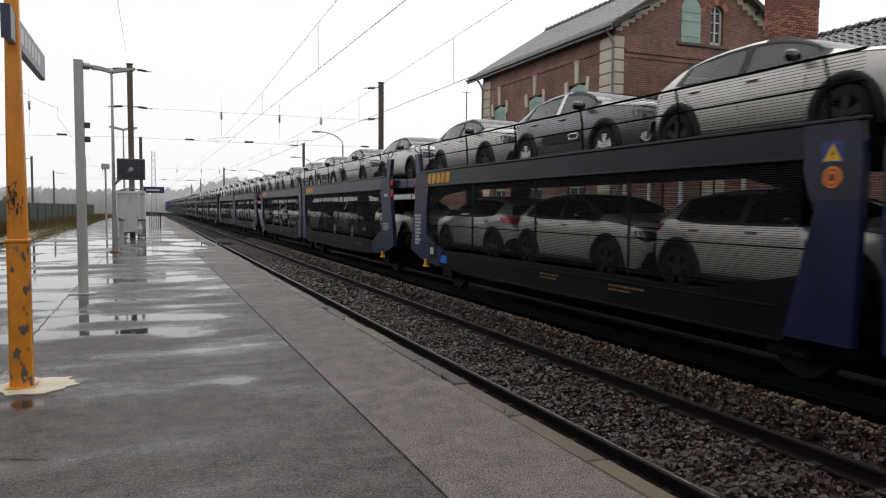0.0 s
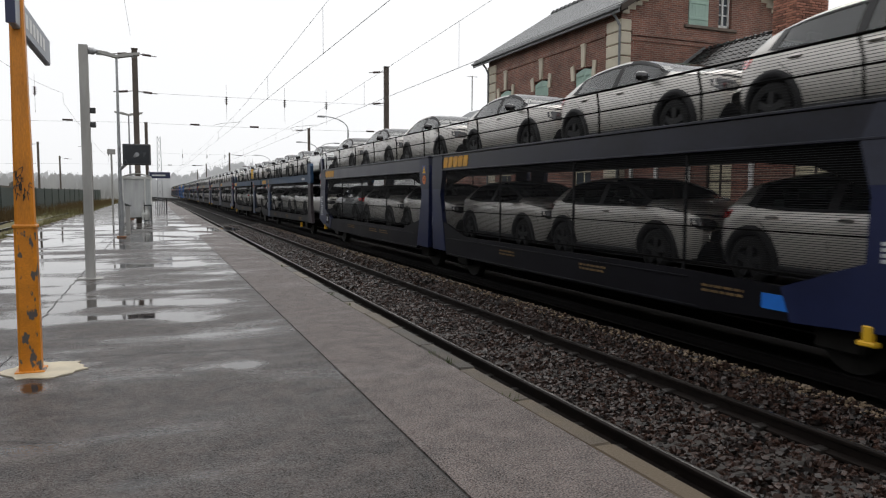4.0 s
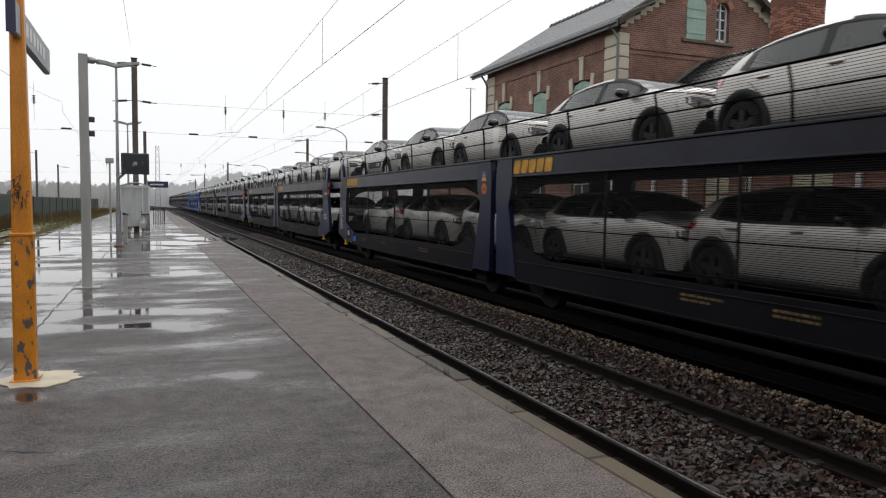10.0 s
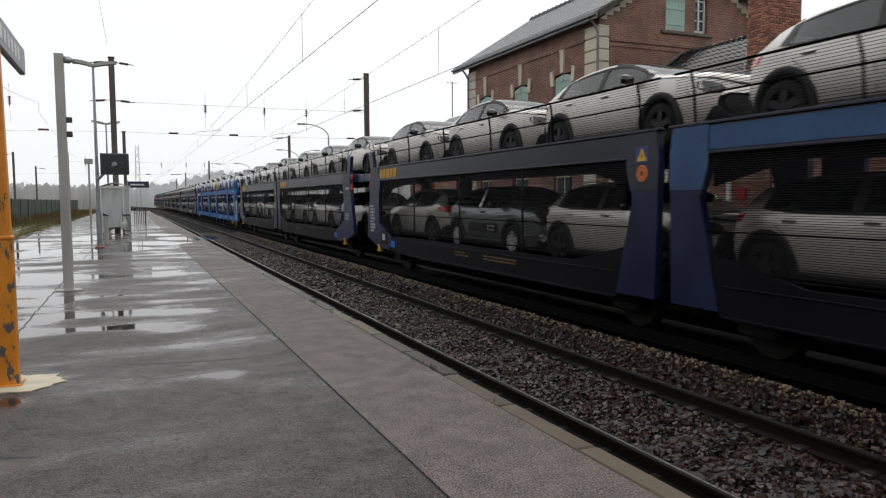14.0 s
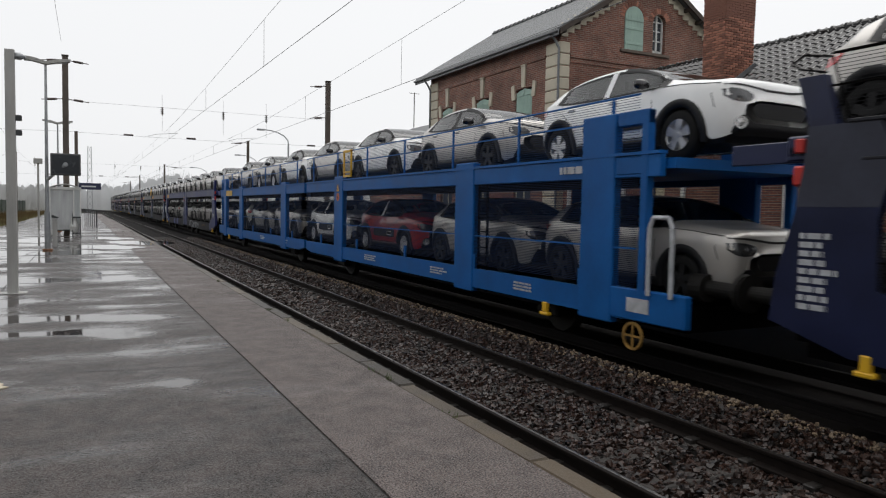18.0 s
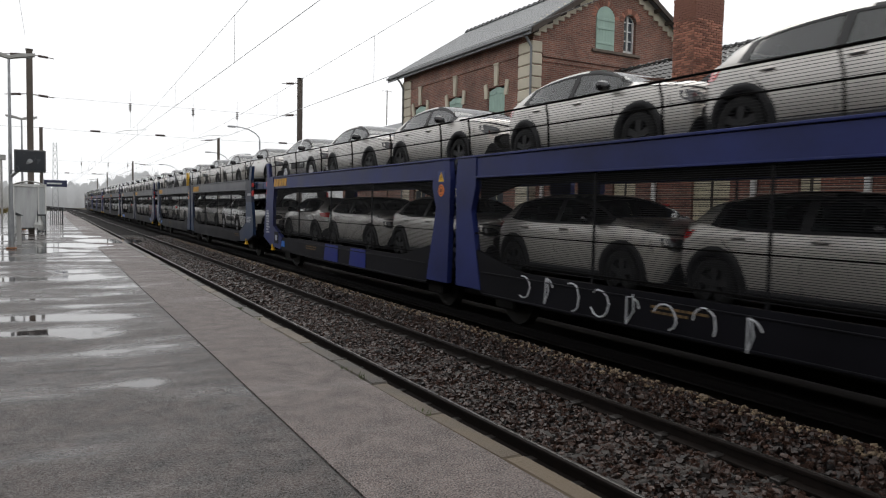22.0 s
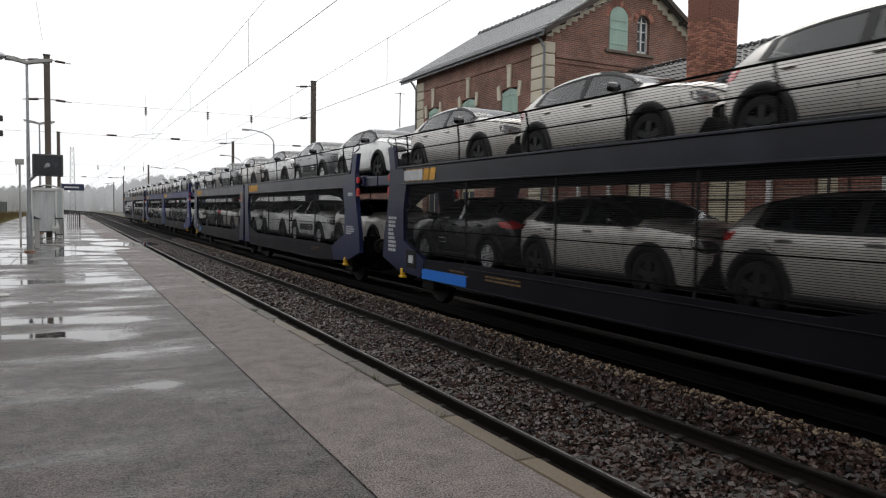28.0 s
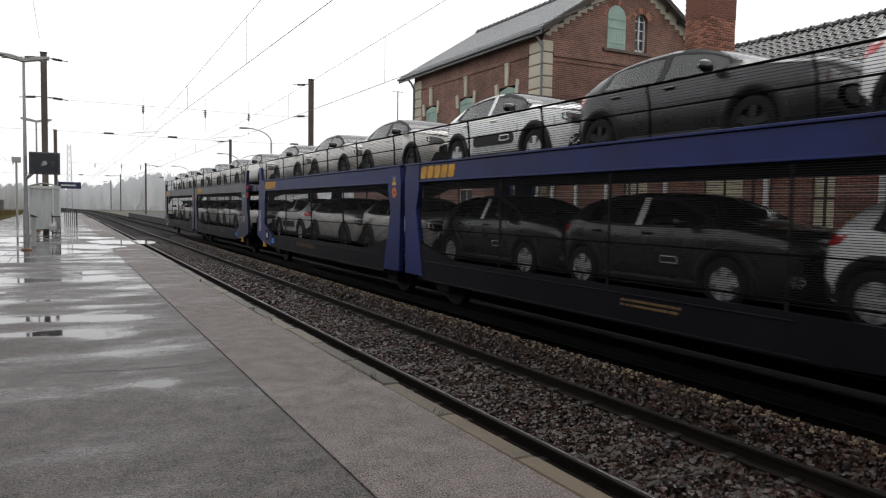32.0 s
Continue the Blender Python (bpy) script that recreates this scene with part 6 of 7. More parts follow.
def wagon_a(u0, seed, length=26.3, blue=False, sky=False):
    r = random.Random(seed)
    pal = (M_ROYAL, M_CHAR, M_ROYAL) if blue or u0 == 345.4 else (M_PETROL, M_CHAR, M_BEAM) if u0 == 266.5 else (M_NAVY, M_CHAR, M_BEAM)
    w = thing("car_transport_wagon", "dark navy and charcoal two-deck car transport wagon, weathered, loaded with hatchbacks", "rail wagon", "wagons of the train", at=(T2, u0, ZR))
    grey = not blue and u0 < 300
    unit_a(w, False, r, pal, length, u0 in (43.9, 292.8), grey, not (blue or sky))
    unit_a(w, True, r, pal, length, False, grey)
    part("drawgear", lambda: Shape().box(-0.12, 0.12, -0.02, 0.8, 0.9, 1.1, 0.02), M_BLACKSTEEL, w, key="draw")
    if u0 == 266.5:
        for y in (13.7, 14.2):
            part("gate_post", lambda: Shape().box(-0.03, 0.03, -0.035, 0.035, 2.80, 3.46, 0.01), M_YEL, w, "yellow upright of a deck gate", at=(-HW + 0.02, y, 0), key="gpost")
    if sky:
        L = length / 2
        part("paint_patch", Shape().box(-HW + 0.004, -HW + 0.02, L - 3.1, L - 0.755, 2.47, 2.74), M_SKYB, w, "mid-blue repainted stretch")
        part("paint_patch", Shape().slab([(L - 0.66, 2.0), (L - 0.115, 2.0), (L - 0.105, 2.42), (L - 0.155, 2.765), (L - 0.755, 2.765), (L - 0.755, 2.30)], -HW - 0.008, -HW - 0.005), M_SKYB, w, "mid-blue repainted pillar head")
    if abs(u0 - 292.8) < 0.1:
        part("blue_label", Shape().box(-0.005, 0, -1.75, 0, 0, 0.2), M_PANEL, w, "bright blue label plate", at=(-HW + 0.01, length - 2.65, 0.55))
        part("beam_label", Shape().box(-0.008, 0, -0.85, 0, 0, 0.2), M_WHITE, w, "white label plate on the beam", at=(-HW - 0.002, length - 1.8, 2.5))
    if blue:
        q = random.Random(77)
        xo = -HW + 0.008
        for i in range(8):
            a0, turn, hh = q.uniform(0.2, 1.6), q.uniform(3.2, 5.6), q.uniform(0.15, 0.2)
            pts = [(0, 0.17 * math.cos(a0 + turn * j / 9) * q.uniform(0.9, 1.1), 0.2 + hh * math.sin(a0 + turn * j / 9)) for j in range(10)]
            if i % 3 == 1:
                pts = [(0, q.uniform(-0.05, 0.05), 0.4), (0, q.uniform(-0.12, 0.0), 0.2), (0, q.uniform(-0.02, 0.1), 0.02)] + pts[:4]
            part("sprayed_mark", Shape().tube(pts, 0.011, 5), M_WHITE, w, "white sprayed curl", at=(xo, 11.0 - i * 0.56, 0.56 - 0.012 * i))
        for y in (19.3, 17.55):
            part("paint_patch", Shape().slab([(-0.5, 0.53), (0.5, 0.53), (0.4, 0.94), (-0.5, 0.94)], -0.004, 0.0), M_PATCH, w, "fresh blue paint patch", at=(xo, y, 0))
    return w


def wagon_b(u0, seed, length=32.4, bright=False):
    """The longer wagon on three units, with straight pillars set in from its ends."""
    r = random.Random(seed)
    body, sillm, wire = (M_BLUE, M_BLUE, M_BLUEMESH) if bright else (M_TEAL, M_CHAR, M_MESH)
    w = thing("car_transport_wagon", "bright blue two-deck car transport wagon with straight pillars" if bright else "petrol blue two-deck car transport wagon with grey gusset pillars", "rail wagon", "wagons of the train", at=(T2, u0, ZR))
    Lm = length / 2
    tag = "B" if bright else "C"
    pill = [2.05, 5.8, 12.95, length - 13.5, length - 6.1, length - 2.2] if bright else [1.3, 12.9, length - 12.9, length - 1.3]
    for sx in (-1, 1):
        x0, x1 = (-HW, -HW + 0.12) if sx < 0 else (HW - 0.12, HW)
        xs = sx * (HW - 0.03)
        for i, y in enumerate(pill):
            end = i in (0, len(pill) - 1)
            top = 3.2 if (bright and end) else 2.76
            if bright:
                wd = 0.34
                part("pillar", lambda: Shape().box(x0 - 0.01, x1 + 0.01, -wd, wd, 0.46, top, 0.015), body, w, at=(0, y, 0), key="Bp%d%d" % (sx, end))
                if end:
                    d = -1 if i == 0 else 1
                    part("end_frame", lambda: Shape().box(x0, x1, -0.06, 0.06, 0.75, 3.2, 0.01).box(x0, x1, -0.5 if d > 0 else -0.06, 0.06 if d > 0 else 0.5, 3.02, 3.2, 0.01).box(x0, x1, -0.75, 0.75, 0.55, 0.95, 0.015).box(x0, x1, -0.5 if d > 0 else -0.06, 0.06 if d > 0 else 0.5, 2.4, 2.62, 0.01), body, w, at=(0, y + d * 0.88, 0), key="Bef%d%d" % (sx, d))
                elif sx < 0 and i == 2:
                    warning_sign(w, -HW - 0.018, y, 2.05)
            else:
                sg = 1 if y < Lm else -1
                bot = [(-0.38, 0.52), (0.38, 0.52), (0.30, 1.95), (-0.30, 1.95)] if not end else [(-0.55, 0.6), (0.4, 0.6), (0.25, 1.4), (0.25, 2.5), (-0.25, 2.5), (-0.3, 1.4)]
                p = part("pillar", Shape().slab([(a * (sg if end else 1), b) for a, b in (bot if sg > 0 or not end else bot[::-1])], x0, x1), M_RUSTBLUE if end else M_PETROL, w, at=(0, y, 0))
                if not end:
                    part("gusset", lambda: Shape().slab([(-0.32, 1.95), (0.32, 1.95), (0.95, 2.30), (-0.95, 2.30)], x0 - 0.006, x1 + 0.006), M_GREY, p, "grey gusset plate", key="Cg%d" % sx)
                    if sx < 0:
                        warning_sign(w, -HW - 0.012, y, 2.14)
        for a, b in ((0.9, Lm - 0.12), (Lm + 0.12, length - 0.9)):
            kk = "%s%d%.1f" % (tag, sx, a)
            part("upper_beam", lambda: Shape().box(x0 + 0.01, x1 - 0.01, a, b, 2.36, 2.64, 0.01).box(x0 - 0.015, x1, a, b, 2.64, 2.68), body, w, key=kk + "beam")
            part("side_sill", lambda: Shape().slab([(a + 0.6, 0.54), (a, 0.64), (a, 0.88), (b, 0.86), (b, 0.62), (b - 0.5, 0.54)] if bright else [(a + 0.6, 0.62), (a, 0.85), (a, 1.0), (a + 2.2, 0.88), (b - 2.2, 0.88), (b, 1.0), (b, 0.78), (b - 0.8, 0.50)], x0 + 0.015, x1 - 0.015), sillm, w, key=kk + "sill")
            if sx < 0:
                part("deck_girder", lambda: Shape().slab([(a + 0.4, 2.4), (a + 0.4, 2.24), (b, 2.24), (b, 2.4)], -HW + 0.14, -HW + 0.19), M_BLACKSTEEL, w, "dark deck girder", key=kk + "gird")
            tagged(part("lower_screen", lambda: screen(a + 0.4, b, 0.95, 2.36, 0.025, 0.0066), wire, w, at=(xs, 0, 0), key=kk + "ls"), kind="stuff")
            tagged(part("upper_screen", lambda: screen(a + 0.4, b, 2.70, 3.38), wire, w, at=(xs, 0, 0), key=kk + "us"), kind="stuff")
            part("handrail", lambda: Shape().box(-0.013, 0.013, a + 0.4, b, 3.385, 3.411, 0.005), M_BLACKSTEEL if not bright else M_BLUE, w, at=(xs, 0, 0), key=kk + "hr")
            part("middle_rail", lambda: Shape().box(-0.011, 0.011, a + 0.4, b, 3.10, 3.122), M_BLACKSTEEL if not bright else M_BLUE, w, at=(xs, 0, 0), key=kk + "mr")
            part("safety_cable", lambda: Shape().box(-0.010, 0.010, a + 0.4, b, 1.45, 1.471), M_BLACKSTEEL if not bright else M_BLUE, w, at=(xs, 0, 0), key=kk + "cb")
            for i in range(7):
                part("rail_post", lambda: Shape().box(-0.015, 0.015, -0.018, 0.018, 2.64, 3.41), M_BLACKSTEEL if not bright else M_BLUE, w, at=(xs, a + 0.9 + i * (b - a - 1.6) / 6, 0), key=tag + "post")
            for i in range(5 if sx < 0 else 2):
                part("screen_post", lambda: Shape().box(-0.02, 0.02, -0.05, 0.05, 0.86, 1.12, 0.01), sillm, w, at=(xs, a + 1.5 + i * (b - a - 3) / 4, 0), key=tag + "stub")
            if sx < 0:
                for i in range(3):
                    part("marking", bars(3, r, 0.8, 0.03, 0.05), M_WHITE if bright else M_DULLMARK, w, "small marking bars", at=(-HW + 0.008, a + 2.2 + i * 3.6 + r.random(), 0.78))
        for y in (pill[1] - 0.62, pill[-2] - 0.62) if bright else (pill[-2] + 0.8,):
            lad = part("ladder", lambda: Shape().box(-0.02, 0.02, -0.16, -0.13, 0.5, 2.6).box(-0.02, 0.02, 0.13, 0.16, 0.5, 2.6), M_BLACKSTEEL, w, at=(sx * (HW - (0.05 if bright else -0.03)), y, 0), key=tag + "lad")
            for i in range(7):
                part("rung", lambda: Shape().rod((0, -0.14, 0), (0, 0.14, 0), 0.014), M_STEEL, lad, at=(0, 0, 0.7 + i * 0.28), key="rung")
        if bright and sx < 0:
            part("grab_rail", Shape().tube([(0, 0.62, 0.9), (0, 0.62, 1.72), (0, 0.68, 1.86), (0, 0.94, 1.86), (0, 1.0, 1.72), (0, 1.0, 0.9)], 0.028, 8), M_WHITE, w, "white bent grab rail", at=(-HW - 0.03, 0, 0))
            part("hand_brake_wheel", lambda: Shape().lathe([(-0.015, 0.15), (-0.015, 0.18), (0.015, 0.18), (0.015, 0.15)], 18).box(-0.01, 0.01, -0.16, 0.16, -0.012, 0.012).box(-0.01, 0.01, -0.012, 0.012, -0.16, 0.16), M_YELMARK, w, "yellow hand wheel", at=(-HW - 0.02, 1.25, 0.36), key="hwb")
            part("label_card", Shape().box(-0.004, 0, -0.2, 0.2, -0.09, 0.09), M_WHITE, w, "white label plate", at=(-HW - 0.004, 1.2, 0.75))
        if sx < 0 and not bright:
            for y in (20.0, 20.6):
                part("gate_post", lambda: Shape().box(-0.03, 0.03, -0.035, 0.035, 2.80, 3.46, 0.01), M_YEL, w, "yellow upright of a deck gate", at=(-HW + 0.02, y, 0), key="gpost")
            for y in (pill[0], pill[-1]):
                part("pillar_head", lambda: Shape().slab([(-0.30, 2.30), (0.30, 2.30), (0.30, 3.02), (0.20, 3.14), (-0.20, 3.14), (-0.30, 3.02)], x0 - 0.006, x1 + 0.006), M_TEAL, w, "petrol blue pillar head", at=(0, y, 0), key="chead")
            part("hand_brake_wheel", lambda: Shape().lathe([(-0.015, 0.15), (-0.015, 0.18), (0.015, 0.18), (0.015, 0.15)], 18).box(-0.01, 0.01, -0.16, 0.16, -0.012, 0.012).box(-0.01, 0.01, -0.012, 0.012, -0.16, 0.16), M_YELMARK, w, "yellow hand wheel", at=(-HW - 0.02, length - 2.0, 0.45), key="hwb")
        if bright:
            part("gate_frame", lambda: Shape().box(-0.02, 0.02, -0.3, -0.26, 2.75, 3.4).box(-0.02, 0.02, 0.26, 0.3, 2.75, 3.4).box(-0.02, 0.02, -0.3, 0.3, 3.36, 3.42).box(-0.02, 0.02, -0.3, 0.3, 2.72, 2.77).box(-0.02, 0.02, -0.3, 0.3, 2.83, 2.87), M_YEL, w, "yellow safety gate", at=(sx * (HW + 0.01), pill[2] - 0.75, 0), key="gate")
        part("company_mark", letters(5, 1.8 if bright else 1.3, 0.25 if bright else 0.23), M_YEL if bright else M_GOLD, w, "yellow company mark", at=(sx * (HW + 0.002), length - (3.15 if bright else 1.85), 2.50))
        part("company_mark", letters(5, 1.5, 0.21), M_GOLD, w, "yellow company mark", at=(sx * (HW + 0.002), Lm - 1.5, 2.50)) if not bright else None
        part("data_lettering", bars(12, r, 0.42), M_WHITE, w, "rows of small white lettering", at=(sx * HW + sx * 0.016, length - 1.1, 2.05)) if sx < 0 else None
        part("number_lettering", bars(1, r, 0.8, 0.1), M_WHITE, w, "white number bars", at=(-HW - 0.002, 2.9, 2.55)) if sx < 0 else None
        for yy in (3.2, Lm - 2, Lm + 2, length - (3.2 if bright else 2.1)):
            part("tie_down_lug", lambda: Shape().box(-0.05, 0.03, -0.05, 0.05, -0.16, 0.0, 0.012).box(-0.06, 0.04, -0.1, 0.1, -0.2, -0.15, 0.012), M_YEL, w, "yellow lashing lug", at=(sx * (HW - 0.03), yy, 0.55), key="lug") if abs(yy - Lm) > 3 else None
        for fl in (0, 1):
            part("buffer", lambda: Shape().lathe([(-0.74, 0.0), (-0.74, 0.20), (-0.70, 0.22), (-0.68, 0.09), (-0.2, 0.1), (-0.2, 0.17), (0, 0.17)], 18, "y"), M_STEEL, w, m=(pose(sx * 0.87, 0.75, 1.02) if not fl else pose(sx * 0.87, length - 0.75, 1.02, 0, 0, 180)), key="buffer")
    for a, b in ((0.75, Lm - 0.15), (Lm + 0.15, length - 0.75)):
        part("lower_deck", lambda: Shape().box(-HW + 0.12, HW - 0.12, a, b, 0.66, 0.76), M_BLACKSTEEL, w, key="%sld%.1f" % (tag, a))
        part("upper_deck", lambda: Shape().box(-HW + 0.12, HW - 0.12, a, b, 2.46, 2.588), M_BLACKSTEEL if not bright else M_BLUE, w, key="%sud%.1f" % (tag, a))
        part("underframe", lambda: Shape().box(-0.9, 0.9, a + 0.1, b - 0.2, 0.42, 0.66), M_BLACKSTEEL, w, key="%suf%.1f" % (tag, a))
    for y in (3.6, Lm - 2.6, Lm + 2.6, length - 3.6):
        axle(w, y)
    return w


# front of the train first; U is the place of a wagon's leading end along the line at the clip's start
STARTS = [(-8.7, "a"), (17.6, "a"), (43.9, "a"), (70.2, "c"), (102.6, "a"), (128.9, "a"), (155.2, "a"), (181.5, "a"), (207.8, "b"), (240.2, "a"),
          (266.5, "a"), (292.8, "a"), (319.1, "a"), (345.4, "a"), (371.7, "a")]
TRAIN = []
for i, (u, kind) in enumerate(STARTS):
    w = wagon_a(u, 100 + i, blue=(u == 240.2), sky=(u == 155.2)) if kind == "a" else wagon_b(u, 100 + i, bright=kind == "b")
    TRAIN.append((w, T2, u, ZR, 0.0, 0.0))
# ---- hatchbacks on the wagons ----
def paint(name, color, metal=0.0, rough=0.3, coat=0.7):
    return mat(name, color, rough, metal=metal, vary=0.07, scale=2.5, coat=coat, fine=0.03, rvary=0.06)


PAINT = {"s": paint("sand_silver_paint", (0.48, 0.455, 0.425), 0.55, 0.36), "w": paint("white_paint", (0.80, 0.80, 0.79)),
         "a": paint("light_silver_paint", (0.48, 0.46, 0.44), 0.55, 0.36), "g": paint("steel_grey_paint", (0.15, 0.155, 0.16), 0.7, 0.32), "k": paint("black_paint", (0.012, 0.012, 0.014), 0.0, 0.28, 0.3),
         "r": paint("red_paint_car", (0.30, 0.010, 0.012))}
M_GLASS = clear_glass("tinted_car_glass", (0.70, 0.81, 0.78))
M_PLAST = mat("black_plastic", (0.010, 0.010, 0.011), 0.55, spec=0.3, vary=0.2, fine=0.05)
M_GLOSSBLACK = mat("gloss_black_trim", (0.008, 0.008, 0.009), 0.18, vary=0.2, coat=0.4)
M_LINING = mat("grey_car_interior", (0.085, 0.086, 0.088), 0.85, vary=0.25, scale=4, spec=0.15)
M_FILM = mat("white_protective_film", (0.74, 0.75, 0.76), 0.4, vary=0.1, scale=12)
M_TYRE = mat("tyre_rubber", (0.009, 0.009, 0.009), 0.8, vary=0.3, spec=0.2)
M_RIMD = mat("dark_steel_rim", (0.013, 0.013, 0.014), 0.45, spec=0.3, vary=0.3)
M_RIMS = mat("silver_alloy_rim", (0.62, 0.62, 0.63), 0.3, metal=0.7, vary=0.1)
M_TAIL = mat("red_tail_lamp", (0.55, 0.012, 0.012), 0.2, vary=0.1, coat=0.5)
M_HEAD = mat("headlamp_glass", (0.03, 0.031, 0.034), 0.1, vary=0.4, scale=14, coat=0.8)
M_CHROME = mat("chrome", (0.7, 0.7, 0.7), 0.2, metal=0.9, vary=0.05)

WB0, WB1, WR = -1.20, 1.34, 0.318     # wheel centres along the car (its nose is at -2) and wheel radius
ARCH = 0.388


class Curve:
    """A smooth line through (y, value) points that does not overshoot."""

    def __init__(self, pts):
        self.x, self.y = [np.array(a, float) for a in zip(*pts)]
        h, d = np.diff(self.x), np.diff(self.y) / np.diff(self.x)
        m = np.zeros(len(self.x))
        m[0], m[-1] = d[0], d[-1]
        for i in range(1, len(d)):
            if d[i - 1] * d[i] > 0:
                a, b = 2 * h[i] + h[i - 1], h[i] + 2 * h[i - 1]
                m[i] = (a + b) / (a / d[i - 1] + b / d[i])
        self.m = m

    def __call__(self, x):
        x = min(max(x, self.x[0]), self.x[-1])
        i = min(max(int(np.searchsorted(self.x, x)) - 1, 0), len(self.x) - 2)
        h = self.x[i + 1] - self.x[i]
        t = (x - self.x[i]) / h
        return float((1 + 2 * t) * (1 - t) ** 2 * self.y[i] + t * (1 - t) ** 2 * h * self.m[i] + t * t * (3 - 2 * t) * self.y[i + 1] + t * t * (t - 1) * h * self.m[i + 1])


# the middle line over the car, its half width, the half width at the roof rail, the underside, and the belt under the windows
C_TOP = Curve([(-2.0, 0.69), (-1.99, 0.81), (-1.965, 0.885), (-1.91, 0.94), (-1.82, 0.97), (-1.65, 0.975), (-1.35, 1.01), (-1.05, 1.045), (-0.95, 1.075), (-0.55, 1.255), (-0.2, 1.362), (0.0, 1.395), (0.25, 1.412), (0.6, 1.405), (0.95, 1.38), (1.3, 1.33), (1.5, 1.285), (1.62, 1.245), (1.68, 1.215), (1.84, 1.02), (1.90, 0.95), (1.955, 0.83), (1.985, 0.7), (2.0, 0.56)])
C_WID = Curve([(-2.0, 0.60), (-1.985, 0.69), (-1.95, 0.755), (-1.88, 0.808), (-1.76, 0.842), (-1.58, 0.862), (-1.25, 0.874), (0, 0.868), (1.34, 0.874), (1.6, 0.862), (1.78, 0.825), (1.90, 0.765), (1.97, 0.68), (2.0, 0.58)])
C_ROOF = Curve([(-2.0, 0.42), (-1.93, 0.60), (-1.7, 0.66), (-1.3, 0.715), (-1.0, 0.73), (-0.8, 0.705), (-0.45, 0.655), (-0.1, 0.625), (0.4, 0.612), (1.0, 0.60), (1.5, 0.575), (1.68, 0.58), (1.82, 0.65), (1.92, 0.58), (2.0, 0.44)])
C_LOW = Curve([(-2.0, 0.36), (-1.93, 0.28), (-1.75, 0.23), (-1.4, 0.21), (1.5, 0.22), (1.8, 0.27), (1.94, 0.34), (2.0, 0.42)])
C_BELT = Curve([(-2.0, 0.63), (-1.975, 0.77), (-1.93, 0.855), (-1.85, 0.9), (-1.7, 0.912), (-1.35, 0.952), (-1.0, 0.972), (-0.6, 0.967), (0.2, 0.967), (0.9, 0.977), (1.3, 1.002), (1.55, 1.032), (1.72, 1.017), (1.84, 0.96), (1.92, 0.85), (1.98, 0.66), (2.0, 0.5)])
FLANK = Curve([(0.0, 0.940), (0.10, 0.968), (0.3, 0.997), (0.45, 1.0), (0.62, 0.994), (0.78, 0.990), (0.86, 0.985), (0.94, 0.965), (1.0, 0.945)])


def flank_x(y, z):
    """Half width of the body's side at a place along the car and a height up to the belt."""
    lo, zb = C_LOW(y), C_BELT(y)
    return C_WID(y) * FLANK((z - lo) / max(0.05, zb - lo))


def section(y, arched=True):
    lo, zt, wr = C_LOW(y), C_TOP(y), C_ROOF(y)
    zb = min(C_BELT(y), zt - 0.03)
    if arched:
        for wy in (WB0, WB1):
            d = abs(y - wy)
            if d < ARCH + 1e-6:
                lo = max(lo, WR + math.sqrt(max(0, ARCH ** 2 - d * d)))
    pts = [(flank_x(y, z), z) for z in (lo + (zb - lo) * f for f in (0, 0.12, 0.34, 0.58, 0.80, 0.93, 1.0))]
    drop = zt - zb
    zr = zb + drop * (0.84 if drop > 0.2 else 0.55)
    xr = min(wr + 0.022, pts[-1][0] - 0.005)
    return pts + [(xr, zr), (xr - 0.030, zt - (zt - zr) * 0.42), (xr * 0.78, zt - (zt - zr) * 0.14), (xr * 0.4, zt - (zt - zr) * 0.03), (0, zt)]


BELT = 6   # strip of the section that holds the side windows; the next is the roof rail


def car_grid():
    ys = [-2.0, -1.992, -1.98, -1.96, -1.93, -1.89, -1.84, -1.78, -1.70, -0.95, -0.86, -0.78, -0.12, 0.19, 0.31, 1.30, 1.42, 1.62, 1.68, 1.74, 1.79, 1.84, 1.88, 1.92, 1.95, 1.975, 1.99, 2.0]
    for wy in (WB0, WB1):
        ys += [wy + ARCH * math.cos(math.pi * i / 14) for i in range(15)]
    ys += [-1.05 + 0.11 * i for i in range(26)]
    out = []
    for y in sorted(ys):
        if not out or y - out[-1] > 0.007:
            out.append(round(y, 4))
    return out, [section(y) for y in out]


GRID = car_grid()


def car_faces(sel, push=0.0, sides=(-1, 1)):
    """Faces of the body grid picked by sel(y, k); k counts strips from the sill to the roof's middle."""
    ys, rows = GRID
    s = Shape()
    for sx in sides:
        for i in range(len(ys) - 1):
            ym = (ys[i] + ys[i + 1]) / 2
            for k in range(len(rows[0]) - 1):
                if sel(ym, k):
                    up = push * (0.3 if k < 7 else 1.0)
                    side = push if k < 8 else 0.0
                    v = [(sx * (a + side), y, z + up) for (a, z), y in zip((rows[i][k], rows[i + 1][k], rows[i + 1][k + 1], rows[i][k + 1]), (ys[i], ys[i + 1], ys[i + 1], ys[i]))]
                    s.add(v, [(0, 1, 2, 3) if sx > 0 else (3, 2, 1, 0)])
    return s


def weld(s):
    idx, v, f = {}, [], []
    for q in s.f:
        t = []
        for i in q:
            k = tuple(round(c, 4) for c in s.v[i])
            if k not in idx:
                idx[k] = len(v)
                v.append(s.v[i])
            if not t or t[-1] != idx[k]:
                t.append(idx[k])
        if len(set(t)) >= 3:
            f.append(tuple(t))
    s.v, s.f = v, f
    return s


def is_side(y, k):
    return k == BELT and -0.86 < y < 1.42


